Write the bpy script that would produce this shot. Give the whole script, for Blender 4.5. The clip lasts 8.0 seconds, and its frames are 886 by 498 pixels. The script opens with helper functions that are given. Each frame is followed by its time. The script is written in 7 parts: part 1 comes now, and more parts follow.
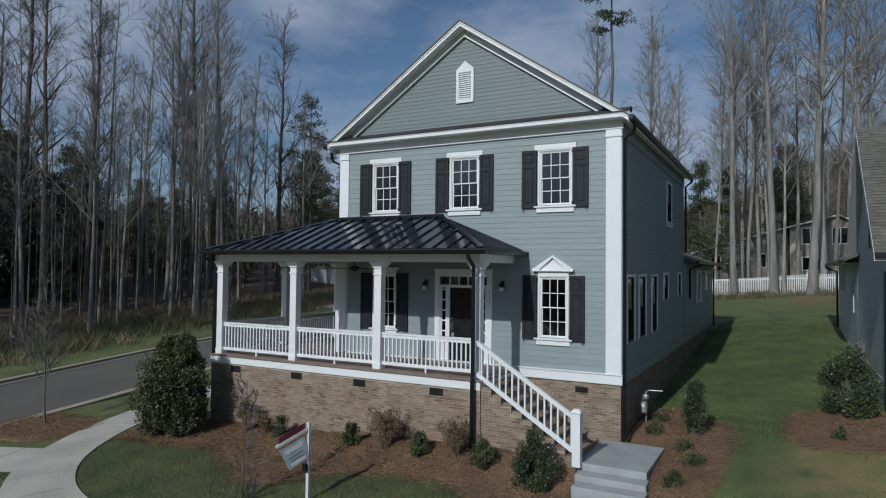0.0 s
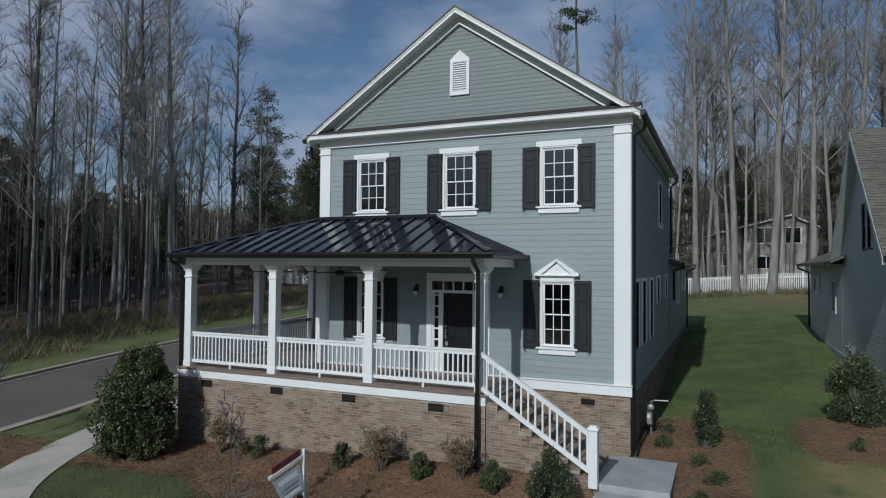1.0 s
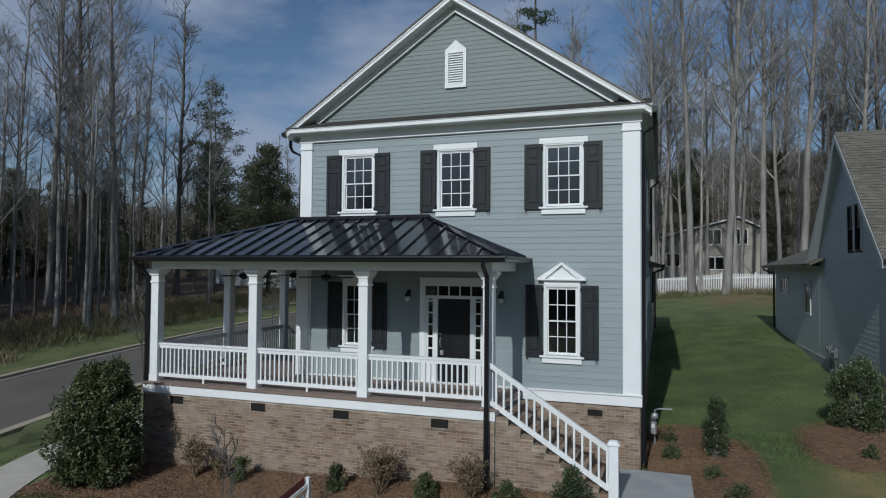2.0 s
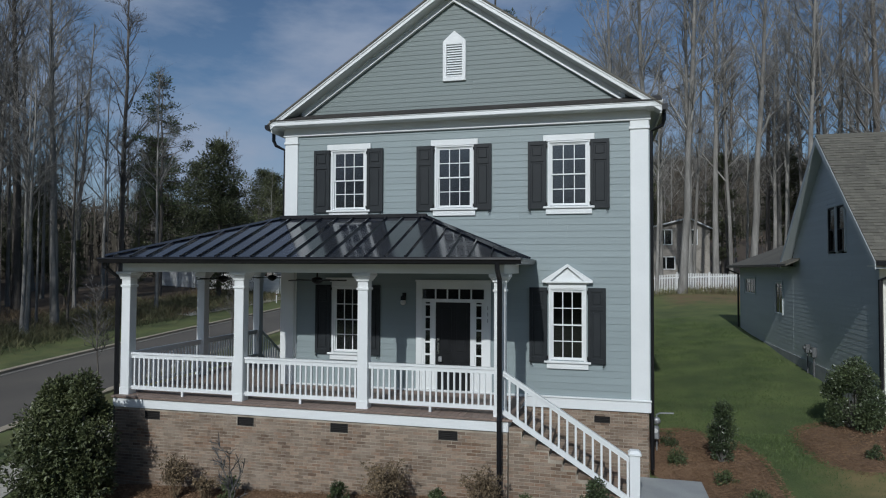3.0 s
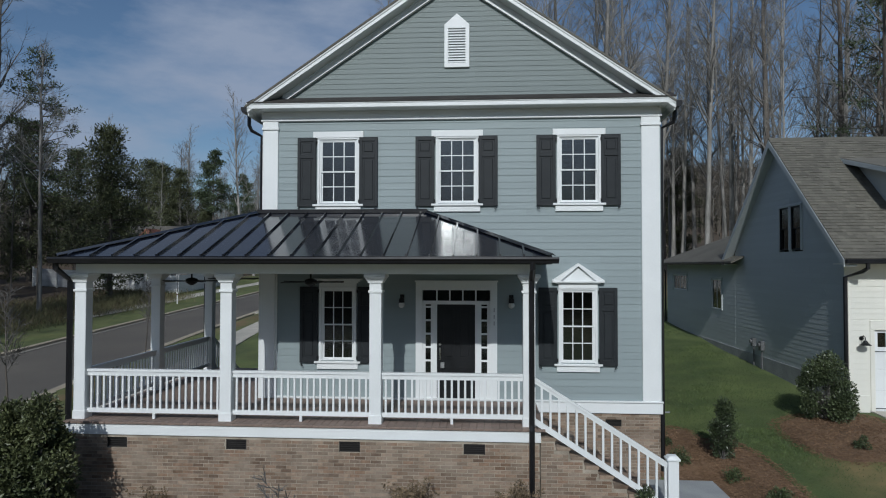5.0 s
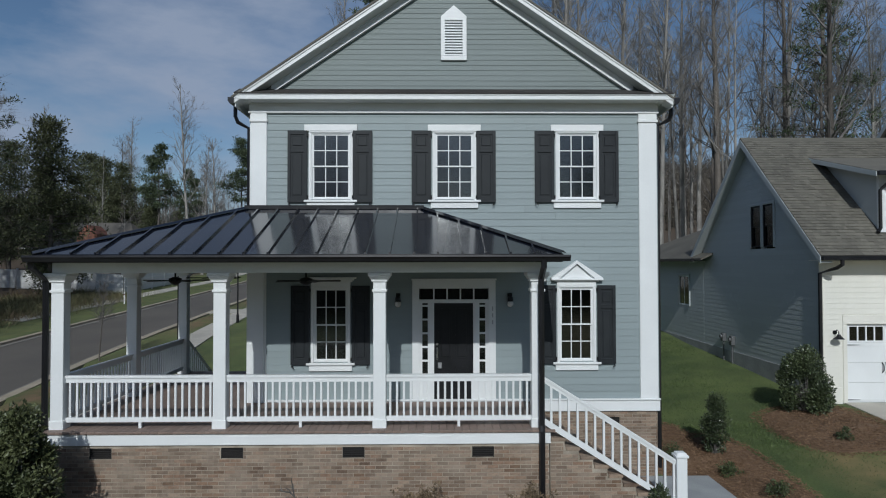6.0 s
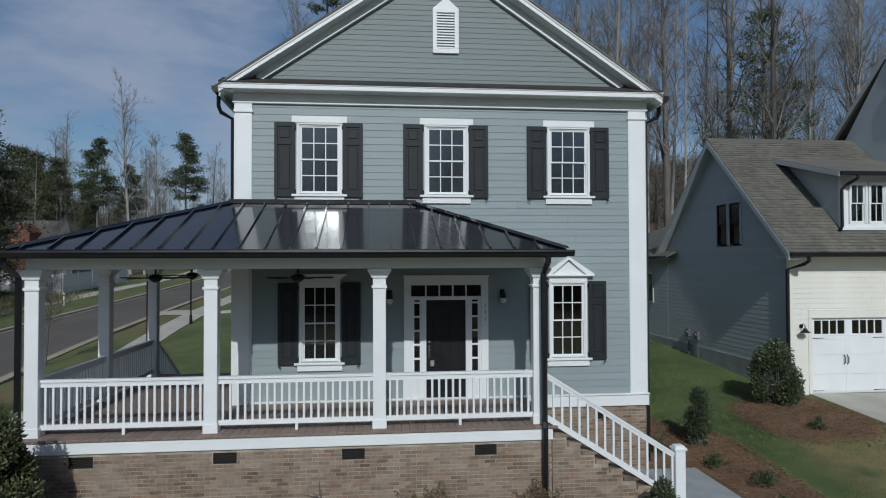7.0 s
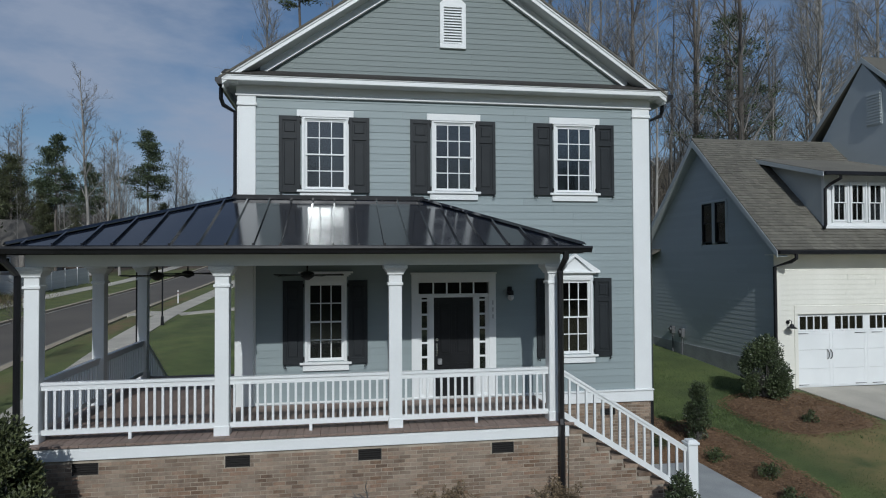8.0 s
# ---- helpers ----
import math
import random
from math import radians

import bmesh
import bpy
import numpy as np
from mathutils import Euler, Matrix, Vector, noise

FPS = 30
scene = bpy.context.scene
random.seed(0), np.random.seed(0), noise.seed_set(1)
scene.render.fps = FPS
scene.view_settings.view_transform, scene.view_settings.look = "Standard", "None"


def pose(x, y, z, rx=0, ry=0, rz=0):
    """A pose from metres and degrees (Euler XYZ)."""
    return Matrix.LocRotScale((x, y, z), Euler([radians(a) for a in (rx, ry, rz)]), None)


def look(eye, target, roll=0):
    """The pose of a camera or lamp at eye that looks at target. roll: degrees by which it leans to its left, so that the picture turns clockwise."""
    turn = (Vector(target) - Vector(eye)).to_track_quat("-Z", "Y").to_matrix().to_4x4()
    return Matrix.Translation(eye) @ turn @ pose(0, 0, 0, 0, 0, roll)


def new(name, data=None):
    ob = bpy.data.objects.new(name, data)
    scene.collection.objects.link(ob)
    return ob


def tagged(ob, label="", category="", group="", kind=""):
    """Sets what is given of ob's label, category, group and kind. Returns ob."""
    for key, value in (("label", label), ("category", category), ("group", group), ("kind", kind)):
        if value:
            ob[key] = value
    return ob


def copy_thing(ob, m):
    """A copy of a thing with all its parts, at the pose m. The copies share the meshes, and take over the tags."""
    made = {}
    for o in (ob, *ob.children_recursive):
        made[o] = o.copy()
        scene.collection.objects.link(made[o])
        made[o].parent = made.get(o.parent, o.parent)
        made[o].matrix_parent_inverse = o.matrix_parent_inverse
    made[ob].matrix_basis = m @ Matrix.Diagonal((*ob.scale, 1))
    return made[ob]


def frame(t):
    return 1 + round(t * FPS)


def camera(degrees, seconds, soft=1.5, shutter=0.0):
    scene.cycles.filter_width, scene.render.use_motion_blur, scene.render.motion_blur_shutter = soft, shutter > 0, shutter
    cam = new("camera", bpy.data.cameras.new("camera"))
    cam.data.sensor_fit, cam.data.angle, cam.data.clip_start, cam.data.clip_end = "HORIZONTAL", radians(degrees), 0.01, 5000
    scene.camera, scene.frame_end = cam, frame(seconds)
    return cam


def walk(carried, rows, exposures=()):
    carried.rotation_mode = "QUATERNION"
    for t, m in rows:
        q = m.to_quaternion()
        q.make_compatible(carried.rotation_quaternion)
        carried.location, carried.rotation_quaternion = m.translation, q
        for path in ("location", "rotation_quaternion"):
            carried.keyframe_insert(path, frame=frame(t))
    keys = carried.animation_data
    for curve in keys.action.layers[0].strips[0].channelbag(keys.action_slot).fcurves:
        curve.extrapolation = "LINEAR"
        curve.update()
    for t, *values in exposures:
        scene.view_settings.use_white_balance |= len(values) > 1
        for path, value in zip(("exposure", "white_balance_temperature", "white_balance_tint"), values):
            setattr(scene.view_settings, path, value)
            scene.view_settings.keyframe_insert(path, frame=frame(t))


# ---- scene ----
cam = camera(69.5, 8.0, soft=1.1)
PATH = [
    (0, (12.852, -16.571, 4.494), (11.905, -14.81, 4.559), 0.6),
    (0.5, (12.031, -16.232, 4.559), (11.151, -14.438, 4.623), 0.6),
    (1, (11.223, -15.956, 4.663), (10.414, -14.127, 4.722), 0.5),
    (1.5, (10.369, -15.666, 4.718), (9.641, -13.804, 4.778), 0.5),
    (2, (9.583, -15.435, 4.748), (8.937, -13.543, 4.809), 0.4),
    (3.5, (7.363, -14.882, 4.819), (6.969, -12.922, 4.879), 0.2),
    (4, (6.641, -14.726, 4.839), (6.337, -12.75, 4.897), 0.1),
    (4.5, (5.953, -14.585, 4.852), (5.735, -12.598, 4.908), 0.1),
    (6, (4.184, -14.117, 4.87), (4.213, -12.117, 4.913), -0.1),
    (6.5, (3.677, -13.97, 4.826), (3.797, -11.974, 4.87), -0.2),
    (7, (3.165, -13.828, 4.794), (3.366, -11.838, 4.836), -0.2),
    (7.5, (2.697, -13.686, 4.757), (2.959, -11.704, 4.8), -0.3),
    (8, (2.23, -13.561, 4.726), (2.546, -11.586, 4.769), -0.3),
]
walk(cam, [(t, look(eye, target, roll)) for t, eye, target, roll in PATH], exposures=((0.0, -0.05, 6000, 7), (8.0, -0.09, 6000, 7)))

# ---------- world, sun ----------
SUN = Vector((0.068, 1.0, -0.64)).normalized()          # the way the sunlight goes
ELEV = math.asin(-SUN.z)
world = bpy.data.worlds.new("sky")
scene.world = world
world.use_nodes = True
wt = world.node_tree
wt.nodes.clear()


def wnode(kind, **values):
    n = wt.nodes.new(kind)
    for k, v in values.items():
        n.inputs[k].default_value = v
    return n


sky = wt.nodes.new("ShaderNodeTexSky")
sky.sky_type = "NISHITA"
sky.sun_disc = False
sky.sun_elevation = ELEV
sky.sun_rotation = math.atan2(-SUN.x, -SUN.y)
sky.air_density, sky.dust_density, sky.ozone_density = 1.0, 0.6, 3.0
coord = wt.nodes.new("ShaderNodeTexCoord")
stretch = wnode("ShaderNodeMapping", Scale=(1.5, 1.5, 4.2), Rotation=(0.25, 0.1, 0.6))
puff = wnode("ShaderNodeTexNoise", Scale=1.9, Detail=10.0, Roughness=0.56)
ramp = wt.nodes.new("ShaderNodeValToRGB")
ramp.color_ramp.elements[0].position, ramp.color_ramp.elements[0].color = 0.43, (0, 0, 0, 1)
ramp.color_ramp.elements[1].position, ramp.color_ramp.elements[1].color = 0.64, (0.85, 0.85, 0.85, 1)
mix = wt.nodes.new("ShaderNodeMixRGB")
mix.inputs[2].default_value = (4.9, 5.5, 6.9, 1)
back = wnode("ShaderNodeBackground", Strength=0.064)
out = wt.nodes.new("ShaderNodeOutputWorld")
wt.links.new(coord.outputs["Generated"], stretch.inputs["Vector"])
wt.links.new(stretch.outputs["Vector"], puff.inputs["Vector"])
# the cover thins out to the east
east = wt.nodes.new("ShaderNodeSeparateXYZ")
thins = wnode("ShaderNodeMapRange")
thins.inputs["From Min"].default_value, thins.inputs["From Max"].default_value = -0.3, 0.75
thins.inputs["To Min"].default_value, thins.inputs["To Max"].default_value = 0.035, -0.14
cover = wt.nodes.new("ShaderNodeMath")
wt.links.new(coord.outputs["Generated"], east.inputs["Vector"])
wt.links.new(east.outputs["X"], thins.inputs["Value"])
wt.links.new(puff.outputs["Fac"], cover.inputs[0])
wt.links.new(thins.outputs["Result"], cover.inputs[1])
wt.links.new(cover.outputs[0], ramp.inputs["Fac"])
wt.links.new(ramp.outputs["Color"], mix.inputs[0])
wt.links.new(sky.outputs["Color"], mix.inputs[1])
# the bright veil of thin cloud round the sun
toward = wt.nodes.new("ShaderNodeVectorMath")
toward.operation, toward.inputs[1].default_value = "DOT_PRODUCT", -SUN
above, falloff, gain = (wt.nodes.new("ShaderNodeMath") for _ in range(3))
above.operation, above.inputs[1].default_value = "MAXIMUM", 0.0
falloff.operation, falloff.inputs[1].default_value = "POWER", 170.0
gain.operation, gain.inputs[1].default_value = "MULTIPLY", 130.0
veil = wt.nodes.new("ShaderNodeMixRGB")
veil.blend_type, veil.inputs[0].default_value = "ADD", 1.0
wt.links.new(coord.outputs["Generated"], toward.inputs[0])
wt.links.new(toward.outputs["Value"], above.inputs[0])
wt.links.new(above.outputs[0], falloff.inputs[0])
wt.links.new(falloff.outputs[0], gain.inputs[0])
wt.links.new(mix.outputs["Color"], veil.inputs[1])
wt.links.new(gain.outputs[0], veil.inputs[2])
wt.links.new(veil.outputs["Color"], back.inputs["Color"])
wt.links.new(back.outputs["Background"], out.inputs["Surface"])

lamp = bpy.data.lights.new("sun", "SUN")
lamp.energy, lamp.angle, lamp.color = 2.48, radians(0.6), (1.0, 0.965, 0.91)
sun = new("sun", lamp)
sun.matrix_basis = look((0, 0, 60), Vector((0, 0, 60)) + SUN)
scene.view_settings.exposure = 0.0


# ---------- materials ----------
def material(name, base, dark=None, scale=4.0, rough=0.6, fine=40.0, bump=0.1, metal=0.0, detail=6.0, pieces=0.0, ior=1.45, height=0.01, spec=0.5, low=0.35, high=0.65, stretchy=(1, 1, 1), grain=0.5):
    """Two-scale varied surface. pieces: how far single pieces differ in brightness."""
    m = bpy.data.materials.new(name)
    m.use_nodes = True
    t = m.node_tree
    b = t.nodes["Principled BSDF"]
    b.inputs["Roughness"].default_value, b.inputs["Metallic"].default_value, b.inputs["IOR"].default_value = rough, metal, ior
    b.inputs["Specular IOR Level"].default_value = spec
    c = t.nodes.new("ShaderNodeTexCoord")
    mp = t.nodes.new("ShaderNodeMapping")
    mp.inputs["Scale"].default_value = stretchy
    t.links.new(c.outputs["Object"], mp.inputs["Vector"])
    n1, n2 = t.nodes.new("ShaderNodeTexNoise"), t.nodes.new("ShaderNodeTexNoise")
    n1.inputs["Scale"].default_value, n1.inputs["Detail"].default_value = scale, detail
    n2.inputs["Scale"].default_value, n2.inputs["Detail"].default_value = fine, 4.0
    for n in (n1, n2):
        t.links.new(mp.outputs["Vector"], n.inputs["Vector"])
    r = t.nodes.new("ShaderNodeMapRange")
    r.inputs["From Min"].default_value, r.inputs["From Max"].default_value = low, high
    t.links.new(n1.outputs["Fac"], r.inputs["Value"])
    mx = t.nodes.new("ShaderNodeMixRGB")
    dark = dark or [v * 0.8 for v in base]
    mx.inputs[1].default_value, mx.inputs[2].default_value = (*dark, 1), (*base, 1)
    t.links.new(r.outputs["Result"], mx.inputs[0])
    mul = t.nodes.new("ShaderNodeMixRGB")
    mul.blend_type, mul.inputs[0].default_value = "MULTIPLY", grain
    r2 = t.nodes.new("ShaderNodeMapRange")
    r2.inputs["From Min"].default_value, r2.inputs["From Max"].default_value = 0.3, 0.7
    r2.inputs["To Min"].default_value, r2.inputs["To Max"].default_value = 0.65, 1.2
    t.links.new(n2.outputs["Fac"], r2.inputs["Value"])
    t.links.new(mx.outputs["Color"], mul.inputs[1])
    t.links.new(r2.outputs["Result"], mul.inputs[2])
    last = mul.outputs["Color"]
    if pieces:
        info, geo = t.nodes.new("ShaderNodeObjectInfo"), t.nodes.new("ShaderNodeNewGeometry")
        add, fr = t.nodes.new("ShaderNodeMath"), t.nodes.new("ShaderNodeMath")
        add.operation, fr.operation = "ADD", "FRACT"
        t.links.new(info.outputs["Random"], add.inputs[0])
        t.links.new(geo.outputs["Random Per Island"], add.inputs[1])
        t.links.new(add.outputs[0], fr.inputs[0])
        r3 = t.nodes.new("ShaderNodeMapRange")
        r3.inputs["To Min"].default_value, r3.inputs["To Max"].default_value = 1 - pieces, 1 + pieces
        t.links.new(fr.outputs[0], r3.inputs["Value"])
        m2 = t.nodes.new("ShaderNodeMixRGB")
        m2.blend_type, m2.inputs[0].default_value = "MULTIPLY", 1.0
        t.links.new(last, m2.inputs[1])
        t.links.new(r3.outputs["Result"], m2.inputs[2])
        last = m2.outputs["Color"]
    t.links.new(last, b.inputs["Base Color"])
    rr = t.nodes.new("ShaderNodeMapRange")
    rr.inputs["To Min"].default_value, rr.inputs["To Max"].default_value = max(0.03, rough - 0.1), min(1, rough + 0.12)
    t.links.new(n1.outputs["Fac"], rr.inputs["Value"])
    t.links.new(rr.outputs["Result"], b.inputs["Roughness"])
    if bump:
        bp = t.nodes.new("ShaderNodeBump")
        bp.inputs["Strength"].default_value, bp.inputs["Distance"].default_value = bump, height
        t.links.new(n2.outputs["Fac"], bp.inputs["Height"])
        t.links.new(bp.outputs["Normal"], b.inputs["Normal"])
    return m


def brick_material():
    m = material("brick", (0.248, 0.187, 0.14), (0.182, 0.136, 0.102), 14, 0.9, 90, 0.5, height=0.004)
    t = m.node_tree
    b = t.nodes["Principled BSDF"]
    old = b.inputs["Base Color"].links[0].from_socket
    info, geo = t.nodes.new("ShaderNodeObjectInfo"), t.nodes.new("ShaderNodeNewGeometry")
    add, fr = t.nodes.new("ShaderNodeMath"), t.nodes.new("ShaderNodeMath")
    add.operation, fr.operation = "ADD", "FRACT"
    t.links.new(info.outputs["Random"], add.inputs[0])
    t.links.new(geo.outputs["Random Per Island"], add.inputs[1])
    t.links.new(add.outputs[0], fr.inputs[0])
    cr = t.nodes.new("ShaderNodeValToRGB")
    cr.color_ramp.interpolation = "CONSTANT"
    tones = ((0.0, (1.0, 1.0, 1.0)), (0.22, (1.2, 1.18, 1.14)), (0.42, (0.84, 0.82, 0.8)), (0.6, (1.1, 0.96, 0.88)), (0.74, (0.62, 0.56, 0.52)), (0.84, (0.76, 0.66, 0.58)), (0.91, (1.4, 1.38, 1.34)))
    e = cr.color_ramp.elements
    e[0].position, e[0].color = 0.0, (1, 1, 1, 1)
    e[1].position, e[1].color = tones[1][0], (*tones[1][1], 1)
    for p, c in tones[2:]:
        k = e.new(p)
        k.color = (*c, 1)
    t.links.new(fr.outputs[0], cr.inputs["Fac"])
    mul = t.nodes.new("ShaderNodeMixRGB")
    mul.blend_type, mul.inputs[0].default_value = "MULTIPLY", 1.0
    t.links.new(old, mul.inputs[1])
    t.links.new(cr.outputs["Color"], mul.inputs[2])
    place, broad = t.nodes.new("ShaderNodeNewGeometry"), t.nodes.new("ShaderNodeTexNoise")
    broad.inputs["Scale"].default_value, broad.inputs["Detail"].default_value = 2.2, 6.0
    t.links.new(place.outputs["Position"], broad.inputs["Vector"])
    dust = t.nodes.new("ShaderNodeMapRange")
    dust.inputs["From Min"].default_value, dust.inputs["From Max"].default_value = 0.42, 0.72
    dust.inputs["To Max"].default_value = 0.6
    t.links.new(broad.outputs["Fac"], dust.inputs["Value"])
    smear = t.nodes.new("ShaderNodeMixRGB")
    smear.inputs[2].default_value = (0.32, 0.268, 0.212, 1)
    t.links.new(dust.outputs["Result"], smear.inputs[0])
    t.links.new(mul.outputs["Color"], smear.inputs[1])
    t.links.new(smear.outputs["Color"], b.inputs["Base Color"])
    return m


def glass_material(name="window_glass", tint=(0.5, 0.53, 0.53), gain=1.0):
    m = bpy.data.materials.new(name)
    m.use_nodes = True
    t = m.node_tree
    t.nodes.clear()
    o, mx, tr, gl, fr = (t.nodes.new("ShaderNode" + k) for k in ("OutputMaterial", "MixShader", "BsdfTransparent", "BsdfGlossy", "Fresnel"))
    tr.inputs["Color"].default_value = (*tint, 1)
    gl.inputs["Roughness"].default_value = 0.09
    fr.inputs["IOR"].default_value = 2.15
    no, bp, co = (t.nodes.new("ShaderNode" + k) for k in ("TexNoise", "Bump", "TexCoord"))
    no.inputs["Scale"].default_value = 1.6
    bp.inputs["Strength"].default_value, bp.inputs["Distance"].default_value = 0.08, 0.02
    t.links.new(co.outputs["Object"], no.inputs["Vector"])
    t.links.new(no.outputs["Fac"], bp.inputs["Height"])
    t.links.new(bp.outputs["Normal"], gl.inputs["Normal"])
    t.links.new(fr.outputs["Fac"], mx.inputs[0])
    t.links.new(tr.outputs["BSDF"], mx.inputs[1])
    t.links.new(gl.outputs["BSDF"], mx.inputs[2])
    t.links.new(mx.outputs["Shader"], o.inputs["Surface"])
    return m


def leaf_material(name, base, dark, rough=0.5, vary=0.45):
    """Leaves, needles or blades that differ one from another."""
    return material(name, base, dark, 1.2, rough, 9, 0, pieces=vary)


SIDING = material("grey_blue_siding", (0.262, 0.312, 0.32), (0.246, 0.294, 0.302), 0.7, 0.55, 60, 0.03, height=0.002, stretchy=(0.4, 1, 3), pieces=0.035, grain=0.06)
NB_SIDING = material("slate_grey_siding", (0.5, 0.54, 0.545), (0.47, 0.51, 0.515), 0.7, 0.55, 60, 0.03, height=0.002, stretchy=(0.4, 1, 3), pieces=0.035, grain=0.06)
GABLE_SIDING = material("grey_green_gable_siding", (0.19, 0.226, 0.222), (0.177, 0.21, 0.206), 0.7, 0.6, 60, 0.03, height=0.002, stretchy=(0.4, 1, 3), pieces=0.035, grain=0.06)
WHITE = material("white_paint", (0.76, 0.78, 0.78), (0.72, 0.74, 0.74), 1.2, 0.45, 30, 0.01, height=0.002, grain=0.05)
CREAM = material("cream_siding", (0.76, 0.75, 0.68), (0.7, 0.69, 0.62), 1.0, 0.5, 40, 0.02, height=0.002, grain=0.05)
BLACK = material("black_paint", (0.012, 0.013, 0.015), (0.009, 0.01, 0.011), 3, 0.4, 60, 0.04, height=0.002, grain=0.2, spec=0.35)
SHUTTER = material("charcoal_paint", (0.024, 0.028, 0.031), (0.019, 0.022, 0.025), 3, 0.5, 60, 0.04, height=0.002, grain=0.2, spec=0.3)
METAL_ROOF = material("black_standing_seam_metal", (0.009, 0.012, 0.02), (0.007, 0.009, 0.015), 0.8, 0.12, 3, 0.03, metal=0.0, height=0.004, spec=0.75, pieces=0.2, grain=0.2, ior=1.75)
GUTTER = material("black_aluminium", (0.012, 0.012, 0.014), None, 3, 0.32, 20, 0.03, height=0.002)
BRICK = brick_material()
MORTAR = material("mortar", (0.42, 0.37, 0.3), (0.25, 0.215, 0.17), 3, 0.95, 120, 0.4, height=0.004)
CONCRETE = material("concrete", (0.44, 0.43, 0.4), (0.34, 0.33, 0.31), 1.6, 0.85, 60, 0.2, height=0.003)
PALE_CONCRETE = material("pale_concrete", (0.5, 0.47, 0.405), (0.4, 0.375, 0.325), 0.9, 0.88, 50, 0.2, height=0.003)
SLAB = material("bluestone_slab", (0.37, 0.385, 0.385), (0.3, 0.315, 0.32), 2, 0.75, 60, 0.15, height=0.003)
PAN = material("gutter_pan_concrete", (0.24, 0.222, 0.19), (0.18, 0.168, 0.148), 0.6, 0.9, 40, 0.2, height=0.003)
KERB = material("kerb_concrete", (0.4, 0.345, 0.26), (0.32, 0.275, 0.21), 1.2, 0.9, 40, 0.2, height=0.003)
ASPHALT = material("asphalt", (0.13, 0.117, 0.1), (0.103, 0.093, 0.081), 0.25, 0.9, 60, 0.4, height=0.006)
DECK = material("stained_deck_boards", (0.262, 0.196, 0.162), (0.21, 0.156, 0.127), 3, 0.6, 30, 0.1, height=0.003, pieces=0.12)
# dimness of the rooms put into the tone, so panes look dark
INSIDE = material("dark_interior", (0.13, 0.125, 0.12), None, 2, 0.9, 20, 0.0)
CEIL = material("porch_ceiling_paint", (0.5, 0.53, 0.54), None, 2, 0.7, 20, 0.0)
SHINGLE = material("weathered_wood_shingle", (0.152, 0.144, 0.12), (0.118, 0.112, 0.094), 0.8, 0.95, 50, 0.4, height=0.006, pieces=0.16)
PARGE = material("grey_parged_base", (0.4, 0.41, 0.41), (0.32, 0.33, 0.33), 2, 0.9, 40, 0.2, height=0.003)
METER = material("dull_grey_metal", (0.13, 0.135, 0.14), None, 4, 0.5, 20, 0)
PENT = material("dark_shingle", (0.05, 0.046, 0.042), (0.035, 0.032, 0.03), 2, 0.95, 50, 0.3, height=0.005)
VENT = material("dark_vent", (0.02, 0.018, 0.017), None, 4, 0.7, 20, 0)
STEEL = material("galvanised_steel", (0.45, 0.46, 0.47), None, 5, 0.4, 30, 0, metal=0.6)
CHROME = material("brushed_nickel", (0.6, 0.6, 0.58), None, 5, 0.25, 30, 0, metal=1.0)
GLASS = glass_material()
BULB = material("clear_bulb_glass", (0.7, 0.7, 0.68), None, 5, 0.12, 20, 0)
BARK = material("pale_grey_bark", (0.3, 0.288, 0.268), (0.175, 0.166, 0.152), 1.2, 0.95, 9, 0.6, height=0.02, stretchy=(4, 4, 0.6), pieces=0.25)
BARK_DARK = material("brown_bark", (0.148, 0.132, 0.115), (0.085, 0.074, 0.064), 1.2, 0.95, 9, 0.6, height=0.02, stretchy=(4, 4, 0.6), pieces=0.25)
TWIG = material("twigs", (0.165, 0.154, 0.144), (0.112, 0.105, 0.098), 0.8, 0.95, 8, 0, pieces=0.25)
NEEDLE = leaf_material("pine_needles", (0.075, 0.1, 0.048), (0.05, 0.07, 0.034), 0.6)
CEDAR = leaf_material("cedar_foliage", (0.09, 0.1, 0.045), (0.058, 0.068, 0.032), 0.6)
HOLLY = leaf_material("glossy_evergreen_leaves", (0.084, 0.108, 0.05), (0.038, 0.053, 0.026), 0.33)
OLIVE = leaf_material("olive_evergreen_leaves", (0.104, 0.118, 0.05), (0.05, 0.062, 0.027), 0.45)
GREEN = leaf_material("green_shrub_leaves", (0.075, 0.098, 0.038), (0.042, 0.058, 0.024), 0.5)
DRY = leaf_material("dry_leaves", (0.2, 0.148, 0.088), (0.125, 0.093, 0.056), 0.8)
STRAW = leaf_material("pine_straw", (0.217, 0.136, 0.08), (0.16, 0.1, 0.058), 0.9, 0.22)
MULCH = material("pine_straw_mulch", (0.212, 0.132, 0.078), (0.146, 0.09, 0.053), 1.1, 0.95, 48, 0.8, height=0.02, pieces=0.12)
GRASS_BLADE = leaf_material("grass_blades", (0.108, 0.15, 0.048), (0.062, 0.096, 0.031), 0.6, 0.3)
BRUSH = leaf_material("olive_brush", (0.185, 0.175, 0.088), (0.11, 0.11, 0.052), 0.8)
DRYGRASS = leaf_material("dry_grass", (0.26, 0.2, 0.115), (0.17, 0.13, 0.07), 0.8)
SIGN_WHITE = material("white_vinyl", (0.75, 0.75, 0.74), None, 3, 0.4, 20, 0)
SIGN_GREY = material("grey_printed_panel", (0.42, 0.45, 0.5), (0.36, 0.39, 0.44), 4, 0.35, 20, 0)
SIGN_INK = material("faded_sign_print", (0.27, 0.29, 0.33), None, 4, 0.4, 20, 0)
SIGN_RED = material("dark_red_panel", (0.13, 0.03, 0.035), None, 4, 0.4, 20, 0)
